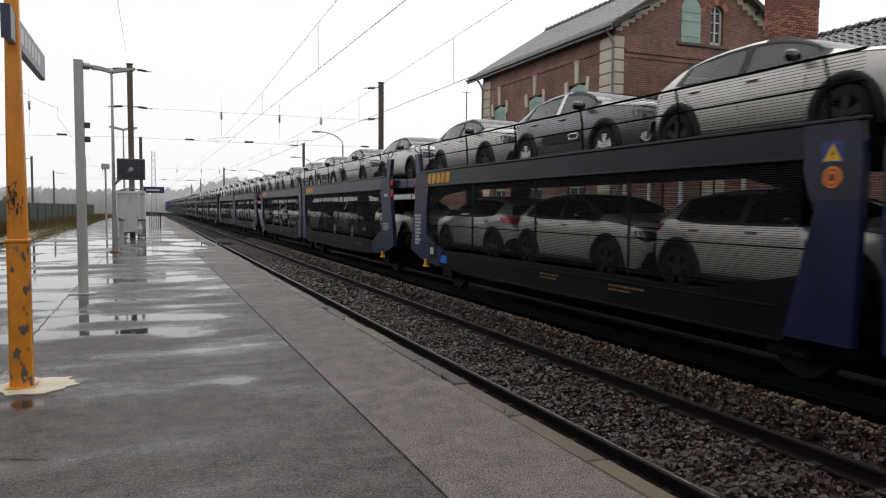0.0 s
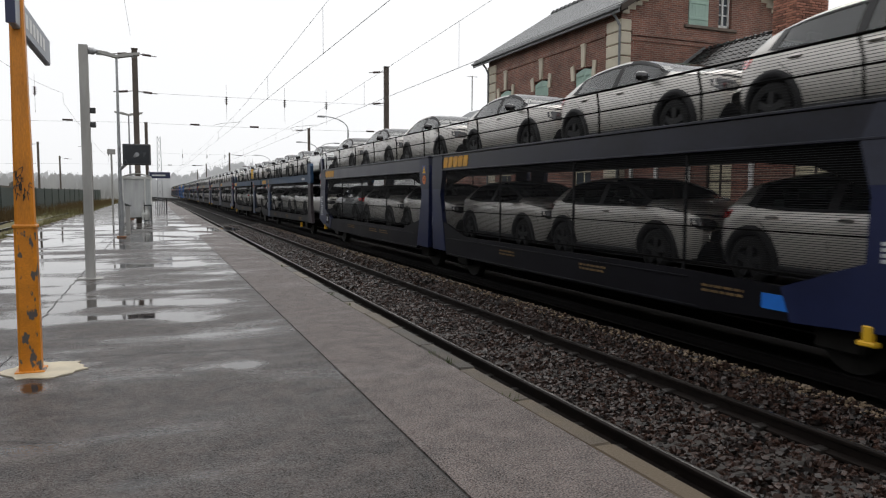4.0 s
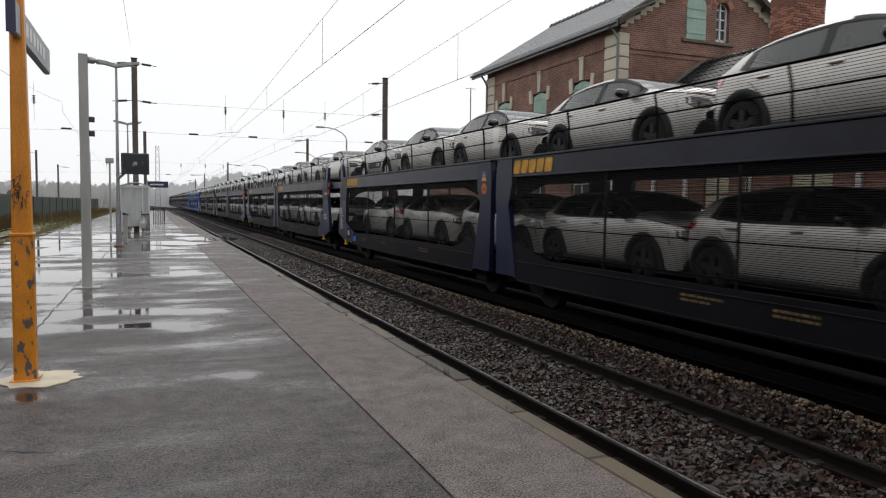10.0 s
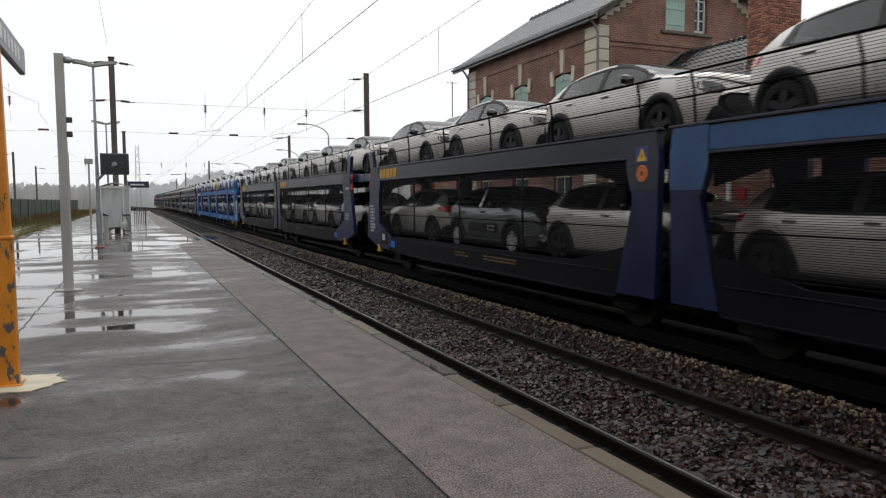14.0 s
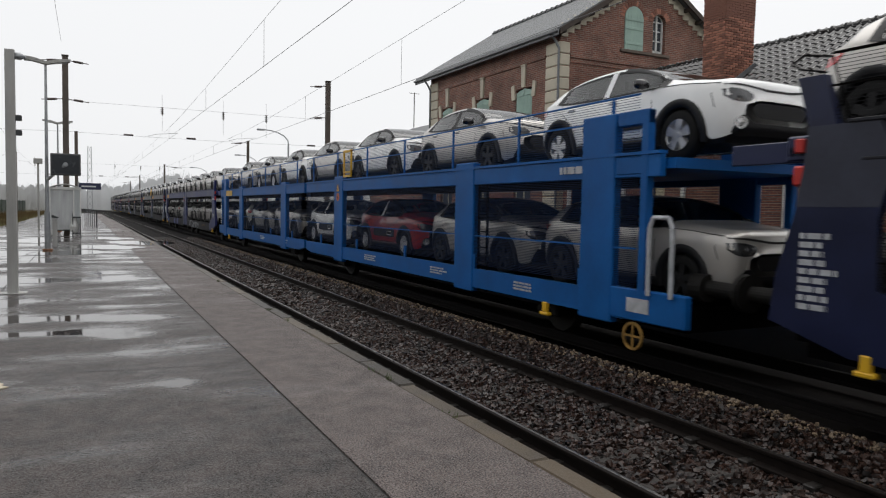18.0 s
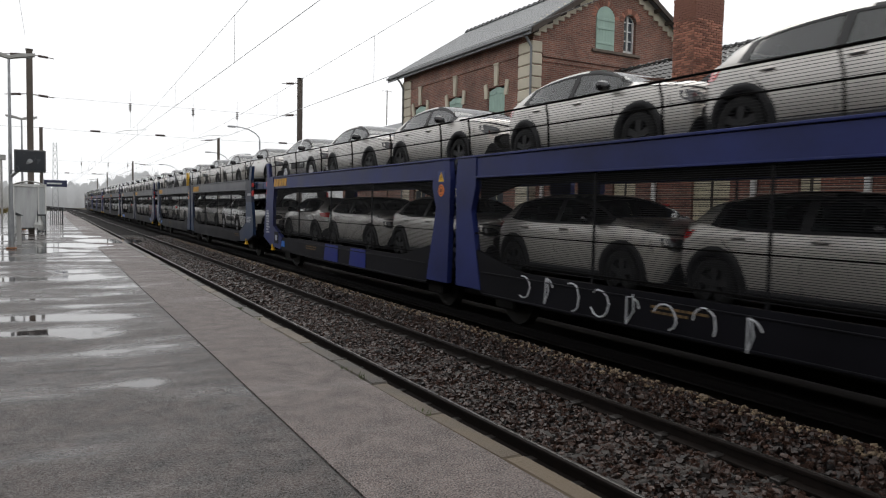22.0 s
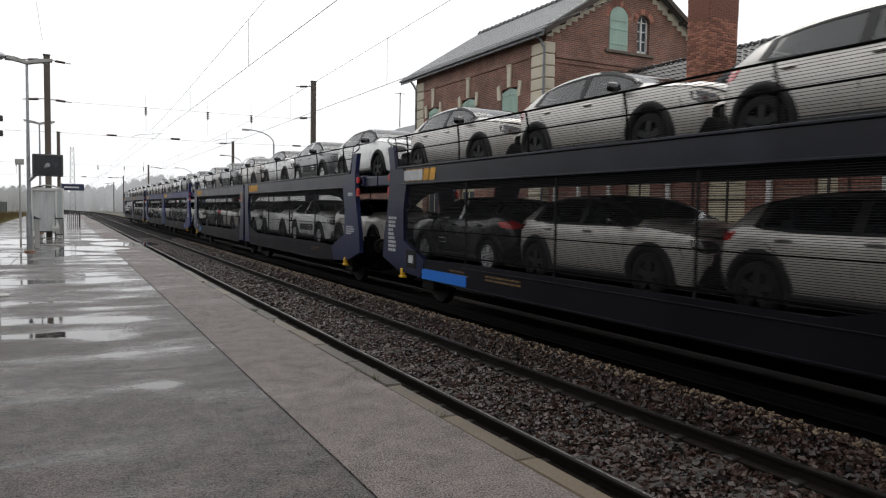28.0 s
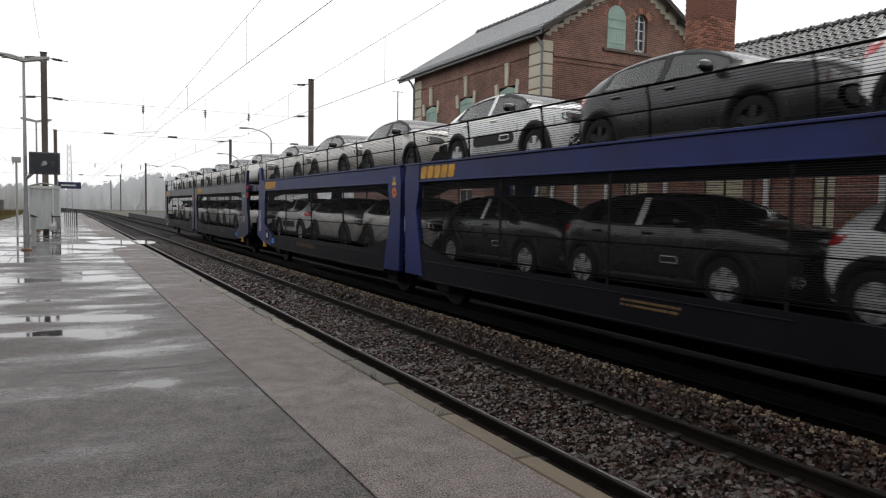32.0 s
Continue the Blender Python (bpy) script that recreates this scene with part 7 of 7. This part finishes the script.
def is_wind(y, k):
    return k > BELT + 1 and -0.95 < y < -0.12


def is_rear(y, k):
    return k > BELT + 1 and 1.68 < y < 1.84


def body_shape():
    s = car_faces(lambda y, k: not (is_side(y, k) or is_wind(y, k) or is_rear(y, k)))
    ys, rows = GRID
    for i, rev in ((0, False), (len(ys) - 1, True)):   # close nose and tail
        loop = [(-a, ys[i], z) for a, z in rows[i]] + [(a, ys[i], z) for a, z in rows[i][-2::-1]]
        s.add(loop, [tuple(range(len(loop)))[::-1] if rev else tuple(range(len(loop)))])
    weld(s)
    for sx in (-1, 1):                                  # door handles, pulled out of the sheet metal
        for y in (0.06, 1.03):
            x = sx * (flank_x(y, 0.87) + 0.012)
            s.box(x - 0.017, x + 0.017, y - 0.095, y + 0.085, 0.855, 0.888, 0.012)
    return s


SCAN = {sg: [(sg * (2.0 - 0.008 * i), section(sg * (2.0 - 0.008 * i), False)) for i in range(110)] for sg in (-1, 1)}


def end_y(sg, x, z):
    """Where nose (-1) or tail (1) is met at a distance from the middle and a height."""
    for y, pts in SCAN[sg]:
        if pts[0][1] - 0.02 <= z <= pts[-1][1]:
            w = float(np.interp(z, [p[1] for p in pts], [p[0] for p in pts]))
            if w >= abs(x):
                return y
    return SCAN[sg][-1][0]


def end_patch(sg, xs, lows, highs, push=0.012, rows=4, mirror=0):
    """A plate that lies on the nose or tail, drawn in the view from ahead: a lower and an upper height at each x."""
    s, n = Shape(), rows + 1
    fine = np.linspace(xs[0], xs[-1], max(6, int(abs(xs[-1] - xs[0]) / 0.045)))
    for x in fine:
        a, b = float(np.interp(x, xs, lows)), float(np.interp(x, xs, highs))
        for j in range(n):
            z = a + (b - a) * j / rows
            s.v.append(((x + push * 0.6 * np.sign(x) * (abs(x) > 0.6)) * (mirror or 1), end_y(sg, x, z) + sg * push, z))
    for i in range(len(fine) - 1):
        for j in range(rows):
            q = (i * n + j, i * n + n + j, i * n + n + j + 1, i * n + j + 1)
            s.f.append(q if (sg < 0) == ((mirror or 1) > 0) else q[::-1])
    return s


def join(*shapes):
    s = Shape()
    for o in shapes:
        s.add(o.v, o.f)
    return s


def wheel(parent, x, y, sg, alloy):
    t = part("wheel", lambda: Shape().lathe([(-0.10, 0.20), (-0.105, 0.27), (-0.085, WR - 0.008), (-0.05, WR), (0.05, WR), (0.085, WR - 0.008), (0.105, 0.27), (0.10, 0.215)], 24), M_TYRE, parent, at=(x, y, WR), key="tyre", smooth=True)

    def rim():
        s = Shape().lathe([(0.0, 0.0), (0.01, 0.2)], 16).lathe([(0.02, 0.19), (0.085, 0.200), (0.098, 0.208), (0.098, 0.218), (0.07, 0.222)], 20)
        for i in range(5):
            a = i * 2 * math.pi / 5 + 0.3
            d, e = (math.cos(a), math.sin(a)), (-math.sin(a), math.cos(a))
            v = []
            for xx in (0.035, 0.092):
                for rr, ww in ((0.03, 0.036), (0.2, 0.068 if alloy else 0.05)):
                    for q in (-1, 1):
                        v.append((xx, d[0] * rr + e[0] * ww * q, d[1] * rr + e[1] * ww * q))
            s.add(v, [(4, 5, 7, 6), (0, 2, 3, 1), (0, 4, 6, 2), (1, 3, 7, 5), (2, 6, 7, 3)])
        return s.lathe([(0.095, 0.0), (0.098, 0.03), (0.09, 0.042), (0.05, 0.05)], 12)
    r = part("rim", rim, M_RIMS if alloy else M_RIMD, t, "silver alloy rim" if alloy else "dark steel rim", key="rim%d" % alloy)
    if sg < 0:
        r.rotation_euler = (0, 0, math.pi)


def cladding():
    """Unpainted plastic round the wheel arches, along the sills and under both bumpers."""
    s = Shape()
    for sx in (-1, 1):
        for wy in (WB0, WB1):
            v, n = [], 18
            for i in range(n + 1):
                an = math.pi * (-0.10 + 1.20 * i / n)
                for rr, dx in ((ARCH - 0.045, -0.05), (ARCH - 0.040, 0.012), (ARCH + 0.035, 0.018), (ARCH + 0.062, 0.010), (ARCH + 0.066, -0.01)):
                    y, z = wy + rr * math.cos(an), WR + rr * math.sin(an)
                    v.append((sx * (flank_x(y, max(z, C_LOW(y))) + dx), y, max(z, C_LOW(y) - 0.02)))
            f = [(5 * i + j, 5 * i + 5 + j, 5 * i + 6 + j, 5 * i + 1 + j) for i in range(n) for j in range(4)]
            s.add(v, f if sx < 0 else [q[::-1] for q in f])
        v, n = [], 14
        for i in range(n + 1):
            y = WB0 + ARCH + 0.03 + (WB1 - WB0 - 2 * ARCH - 0.06) * i / n
            v += [(sx * (flank_x(y, z) + dx), y, z) for z, dx in ((0.19, -0.08), (0.20, 0.004), (0.27, 0.012), (0.315, 0.008), (0.32, -0.01))]
        f = [(5 * i + j, 5 * i + 5 + j, 5 * i + 6 + j, 5 * i + 1 + j) for i in range(n) for j in range(4)]
        s.add(v, f[:] if sx > 0 else [q[::-1] for q in f])
    xs = [-0.74, -0.71, -0.66, -0.56, -0.50, -0.44, 0.44, 0.50, 0.56, 0.66, 0.71, 0.74]
    front = end_patch(-1, xs, [0.29, 0.27, 0.26, 0.25, 0.26, 0.27, 0.27, 0.26, 0.25, 0.26, 0.27, 0.29], [0.31, 0.42, 0.50, 0.50, 0.45, 0.41, 0.41, 0.45, 0.50, 0.50, 0.42, 0.31], 0.012, 5)
    rear = end_patch(1, [-0.80, -0.74, -0.5, 0.5, 0.74, 0.80], [0.30] * 6, [0.44, 0.52, 0.54, 0.54, 0.52, 0.44], 0.012, 4)
    return join(s, front, rear)


def seam(sx, pts, w=0.0055):
    """A shut line between panels, a hair above the paint."""
    s = Shape()
    for (y0, z0), (y1, z1) in zip(pts, pts[1:]):
        d = math.hypot(y1 - y0, z1 - z0)
        ny, nz = -(z1 - z0) / d * w, (y1 - y0) / d * w
        q = [(sx * (flank_x(y, min(z, C_BELT(y))) + 0.003), y, z) for y, z in ((y0 - ny, z0 - nz), (y0 + ny, z0 + nz), (y1 + ny, z1 + nz), (y1 - ny, z1 - nz))]
        s.add(q, [(0, 1, 2, 3) if sx > 0 else (3, 2, 1, 0)])
    return s


def door_frame(sx):
    """Black pillars, window rubbers and shut lines of one side, all joined."""
    def sel(y, k):
        if k == BELT:
            return -0.95 < y < -0.78 or 0.19 < y < 0.31 or 1.30 < y < 1.42
        return k == BELT + 1 and -0.95 < y < 0.05
    s = car_faces(sel, 0.004, (sx,))
    n = 22
    for top in (0, 1):                                  # rubbers under and over the glass
        v = []
        for i in range(n + 1):
            y = -0.95 + 2.37 * i / n
            p = section(y, False)
            (xa, za), (xb, zb) = p[BELT], p[BELT + 1]
            for f in ((-0.05, 0.05) if not top else (0.93, 1.02)):
                v.append((sx * (xa + (xb - xa) * f + 0.006), y, za + (zb - za) * f))
        f = [(2 * i, 2 * i + 2, 2 * i + 3, 2 * i + 1) for i in range(n)]
        s.add(v, f if sx > 0 else [q[::-1] for q in f])
    low = [(y, 0.335) for y in (-0.70, -0.3, 0.24, 0.6, 0.90)]
    curl = [(0.90, 0.335), (0.945, 0.50), (1.01, 0.64), (1.12, 0.74), (1.22, 0.82), (1.30, 1.02)]
    return join(s, seam(sx, [(-0.70, 0.335), (-0.715, 0.6), (-0.72, 0.8), (-0.70, 0.97)]), seam(sx, [(0.24, 0.335), (0.255, 0.6), (0.25, 0.99)]), seam(sx, low), seam(sx, curl),
                seam(sx, [(y, C_BELT(y) - 0.012) for y in (-1.80, -1.6, -1.4, -1.2, -1.0, -0.9)]), seam(sx, [(-1.76, 0.60), (-1.70, 0.76), (-1.78, 0.89)]))


def interior():
    """Seats, floor, dashboard, wheel wells and the roof's lining."""
    s = Shape().slab([(-1.70, 0.20), (1.78, 0.20), (1.78, 0.90), (1.36, 0.93), (1.26, 1.08), (1.14, 1.08), (0.98, 0.62), (0.46, 0.58), (0.30, 1.06), (0.20, 1.08), (0.05, 0.58), (-0.45, 0.54), (-0.50, 0.95), (-0.88, 0.985), (-1.15, 0.88), (-1.70, 0.66)], -0.56, 0.56)
    for x in (-0.36, 0.36):
        s.box(x - 0.12, x + 0.12, 0.22, 0.31, 1.10, 1.27, 0.035).box(x - 0.11, x + 0.11, 1.16, 1.25, 1.09, 1.22, 0.03).box(x - 0.24, x + 0.24, 0.16, 0.32, 0.60, 1.05, 0.04)
    lin = car_faces(lambda y, k: (k > BELT + 1 and -0.12 < y < 1.62) or (2 < k < BELT and -0.80 < y < 1.5), -0.03)
    well = Shape()
    for wy in (WB0, WB1):
        for sx in (-1, 1):
            v = []
            for i in range(13):
                an = math.pi * i / 12
                for x in (0.50, 0.845):
                    v.append((sx * x, wy + (ARCH - 0.01) * math.cos(an), WR + (ARCH - 0.01) * math.sin(an)))
            well.add(v, [(2 * i, 2 * i + 1, 2 * i + 3, 2 * i + 2) for i in range(12)])
    return join(s, lin, well)


def bumper_frame():
    s, a, b = Shape(), capsule(0.15, 0.052, 0.03), capsule(0.128, 0.03, 0.02)
    n = len(a)
    v = [(x, *p) for x in (-0.008, 0.008) for p in a] + [(x, *p) for x in (-0.008, 0.008) for p in b]
    f = []
    for i in range(n):
        j = (i + 1) % n
        f += [(i, j, 2 * n + j, 2 * n + i), (n + i, 3 * n + i, 3 * n + j, n + j), (i, n + i, n + j, j), (2 * n + i, 2 * n + j, 3 * n + j, 3 * n + i)]
    return s.add(v, f)


def mirror_shape():
    s = Shape().lathe([(-0.115, 0.0), (-0.11, 0.04), (-0.07, 0.066), (0.0, 0.074), (0.06, 0.068), (0.105, 0.045), (0.115, 0.0)], 14)
    s.v = [(x, y * (0.85 if y < 0 else 0.6), z) for x, y, z in s.v]
    return s


def build_car(col, alloy, roof, strip):
    """One small hatchback; its nose points along -y."""
    names = {"s": "sand-silver", "a": "light silver", "w": "white", "g": "dark grey", "k": "black", "r": "red"}
    c = thing("hatchback_car", "new %s five-door hatchback with %s wheels%s" % (names[col], "alloy" if alloy else "black steel", " and black roof" if roof else ""), "car", "new cars on the train")
    p = PAINT[col]
    part("body", body_shape, p, c, key="body", smooth=True)
    if roof:
        part("roof", lambda: weld(car_faces(lambda y, k: k > BELT + 1 and -0.12 < y < 1.62, 0.006)), M_GLOSSBLACK, c, "black roof panel", key="roof", smooth=True)
    part("windscreen", lambda: weld(car_faces(is_wind)), M_GLASS, c, key="wind", smooth=True)
    part("rear_window", lambda: weld(car_faces(is_rear)), M_GLASS, c, key="rearw", smooth=True)
    for sx in (-1, 1):
        for nm, a, e in (("front_side_window", -0.78, 0.19), ("rear_side_window", 0.31, 1.30)):
            part(nm, lambda: weld(car_faces(lambda y, k: k == BELT and a < y < e, 0.0, (sx,))), M_GLASS, c, key="%s%d" % (nm, sx), smooth=True)
        part("door_frame", lambda: door_frame(sx), M_PLAST, c, "black window surround and door seams", key="frame%d" % sx)
        part("mirror", mirror_shape, M_GLOSSBLACK, c, at=(sx * 0.965, -0.62, 1.025), key="mir", smooth=True)
        part("head_lamp", lambda: end_patch(-1, [0.46, 0.52, 0.66, 0.76, 0.81], [0.71, 0.665, 0.65, 0.67, 0.73], [0.745, 0.79, 0.815, 0.82, 0.81], 0.008, 4, sx), M_HEAD, c, "dark smoked headlamp", key="head%d" % sx, smooth=True)
        part("tail_lamp", lambda: end_patch(1, [0.54, 0.58, 0.66, 0.78, 0.835], [0.87, 0.835, 0.825, 0.83, 0.86], [0.92, 0.955, 0.965, 0.96, 0.945], 0.012, 4, sx), M_TAIL, c, "red tail lamp", key="tail%d" % sx, smooth=True)
        if strip:
            bp = part("side_bumper", lambda: Shape().slab(capsule(0.66, 0.095, 0.08), -0.016, 0.016), M_PLAST, c, "black side bumper strip", at=(sx * 0.868, 0.04, 0.55), key="bumpstrip")
            part("bumper_frame", bumper_frame, M_CHROME, bp, "pale frame", at=(sx * 0.018, -0.40, 0.0), key="bframe")
            part("fog_lamp", lambda: Shape().lathe([(-0.012, 0.0), (-0.010, 0.05), (-0.02, 0.056), (-0.02, 0.078), (0.0, 0.082)], 16, "y"), M_CHROME, c, "pale fog lamp ring", m=pose(sx * 0.66, end_y(-1, 0.66, 0.41) - 0.012, 0.41, 0, 0, sx * 28), key="fog")
            part("protective_film", lambda: car_faces(lambda y, k: k == BELT and 0.19 < y < 0.31, 0.007, (sx,)), M_FILM, c, "white protective film on the door pillar", key="film%d" % sx)
        for y in (WB0, WB1):
            wheel(c, sx * 0.765, y, sx, alloy)
    part("lower_cladding", cladding, M_PLAST, c, "black plastic wheel arches and sills", key="clad", smooth=True)
    part("interior", interior, M_LINING, c, "grey seats and lining", key="inside")
    part("grille", lambda: join(end_patch(-1, [-0.47, -0.40, 0.40, 0.47], [0.56, 0.475, 0.475, 0.56], [0.60, 0.655, 0.655, 0.60], 0.012, 3), end_patch(-1, [-0.79, -0.60, -0.2, 0.2, 0.60, 0.79], [0.862, 0.848, 0.80, 0.80, 0.848, 0.862], [0.88, 0.875, 0.83, 0.83, 0.875, 0.88], 0.008, 1)), M_PLAST, c, key="grille")
    return c


PROTO = {}


def put_car(u, deck, col, back=False, tilt=0.0):
    """A capital letter stands for the better fitted car, with alloy wheels and side bumper strips."""
    rich = col.isupper()
    k = (col.lower(), rich, col in "WR" and random.random() < 0.4, rich)
    z = ZR + (UPZ if deck else LOZ) + 0.005
    rz = 180.0 if back else 0.0
    if k not in PROTO:
        PROTO[k] = build_car(*k)
        ob = PROTO[k]
    else:
        ob = copy_thing(PROTO[k], Matrix.Identity(4))
    TRAIN.append((ob, T2, u, z, rz, tilt))


# cars that are not plain sand-silver, by place along the train
ODD_LOW = {25.7: "K", 30.5: "k", 35.5: "A", 40.5: "W", 67.3: "g", 85.9: "A", 174.45: "G", 218.7: "R", 223.5: "W", 273.15: "W", 299.45: "R", 316.2: "K", 325.75: "W", 329.8: "w",
           334.15: "w", 342.5: "K", 347.8: "W", 352.05: "K", 356.1: "K", 368.8: "W"}
ODD_HIGH = {10.65: "G", 28.4: "A", 32.6: "A", 72.65: "w", 125.5: "A", 144.0: "W", 147.9: "A", 152.3: "A", 201.0: "W", 210.15: "W", 219.4: "w", 227.4: "w", 231.6: "A", 263.85: "A",
            290.45: "G", 321.25: "w", 325.5: "G", 329.6: "w", 338.45: "G", 342.75: "A", 347.55: "W", 351.75: "k", 355.9: "W"}


def colour(deck, u):
    odd = ODD_HIGH if deck else ODD_LOW
    near = min(odd, key=lambda q: abs(q - u))
    return odd[near] if abs(near - u) < 0.6 else "s"


random.seed(21)
# where the cars stand on each kind of wagon, and on the wagons that are loaded otherwise
UP = {"a": [2.15, 6.4, 10.5, 15.1, 19.35, 23.65], "b": [2.35, 7.1, 11.6, 15.75, 19.6, 23.8, 28.2], "c": [2.45, 6.75, 10.9, 14.4, 20.05, 23.95, 28.4]}
LOW = {"a": [2.4, 6.65, 10.7, 15.05, 19.25, 23.4], "b": [2.25, 6.5, 10.9, 15.7, 20.7, 24.9, 29.2], "c": [2.4, 6.1, 10.3, 15.7, 20.9, 24.9, 29.5]}
UP_OWN = {17.6: [2.05, 6.8, 10.85, 15.0, 19.43, 23.65], 102.6: [2.1, 6.1, 10.3, 14.7, 18.65, 22.9], 128.9: [2.1, 6.4, 10.6, 15.0, 19.0, 23.35]}
LOW_OWN = {17.6: [2.5, 8.1, 12.9, 17.9, 22.9], 102.6: [2.35, 6.5, 10.4, 14.2, 18.4, 22.6], 128.9: [2.4, 6.6, 10.7, 14.9, 18.8, 23.0], 181.5: [2.4, 6.65, 10.9, 15.5, 19.5, 23.5]}
for u, kind in STARTS:
    for deck, cs in ((1, UP_OWN.get(u, UP[kind])), (0, LOW_OWN.get(u, LOW[kind]))):
        for j, c in enumerate(cs):
            y = u + c
            put_car(y + random.uniform(-0.03, 0.03), deck, colour(deck, y), back=(deck == 0 and j == len(cs) - 1))


# ---- the train rolls through; for a moment at 11 s it stands, then jerks on ----
RUN = [
    (0.00, 0.10),
    (1.00, -10.21),
    (2.00, -20.45),
    (3.50, -35.80),
    (6.00, -62.18),
    (9.00, -93.17),
    (10.00, -103.25),
    (10.80, -111.00),
    (10.90, -112.00),
    (11.00, -113.00),
    (11.10, -113.95),
    (11.20, -114.00),
    (11.68, -114.00),
    (11.72, -114.05),
    (11.80, -138.25),
    (11.85, -138.75),
    (11.90, -139.25),
    (12.00, -140.50),
    (12.20, -142.50),
    (12.50, -145.69),
    (13.00, -150.91),
    (15.00, -171.52),
    (17.50, -197.28),
    (18.50, -207.15),
    (19.50, -217.20),
    (21.00, -232.43),
    (23.00, -252.64),
    (26.00, -283.13),
    (28.60, -310.14),
    (31.00, -334.80),
    (32.00, -345.21),
]


def motions():
    for ob, x, u, z, rz, tilt in TRAIN:
        walk(ob, [(t, pose(x, u + s, z, tilt, 0, rz)) for t, s in RUN])


motions()
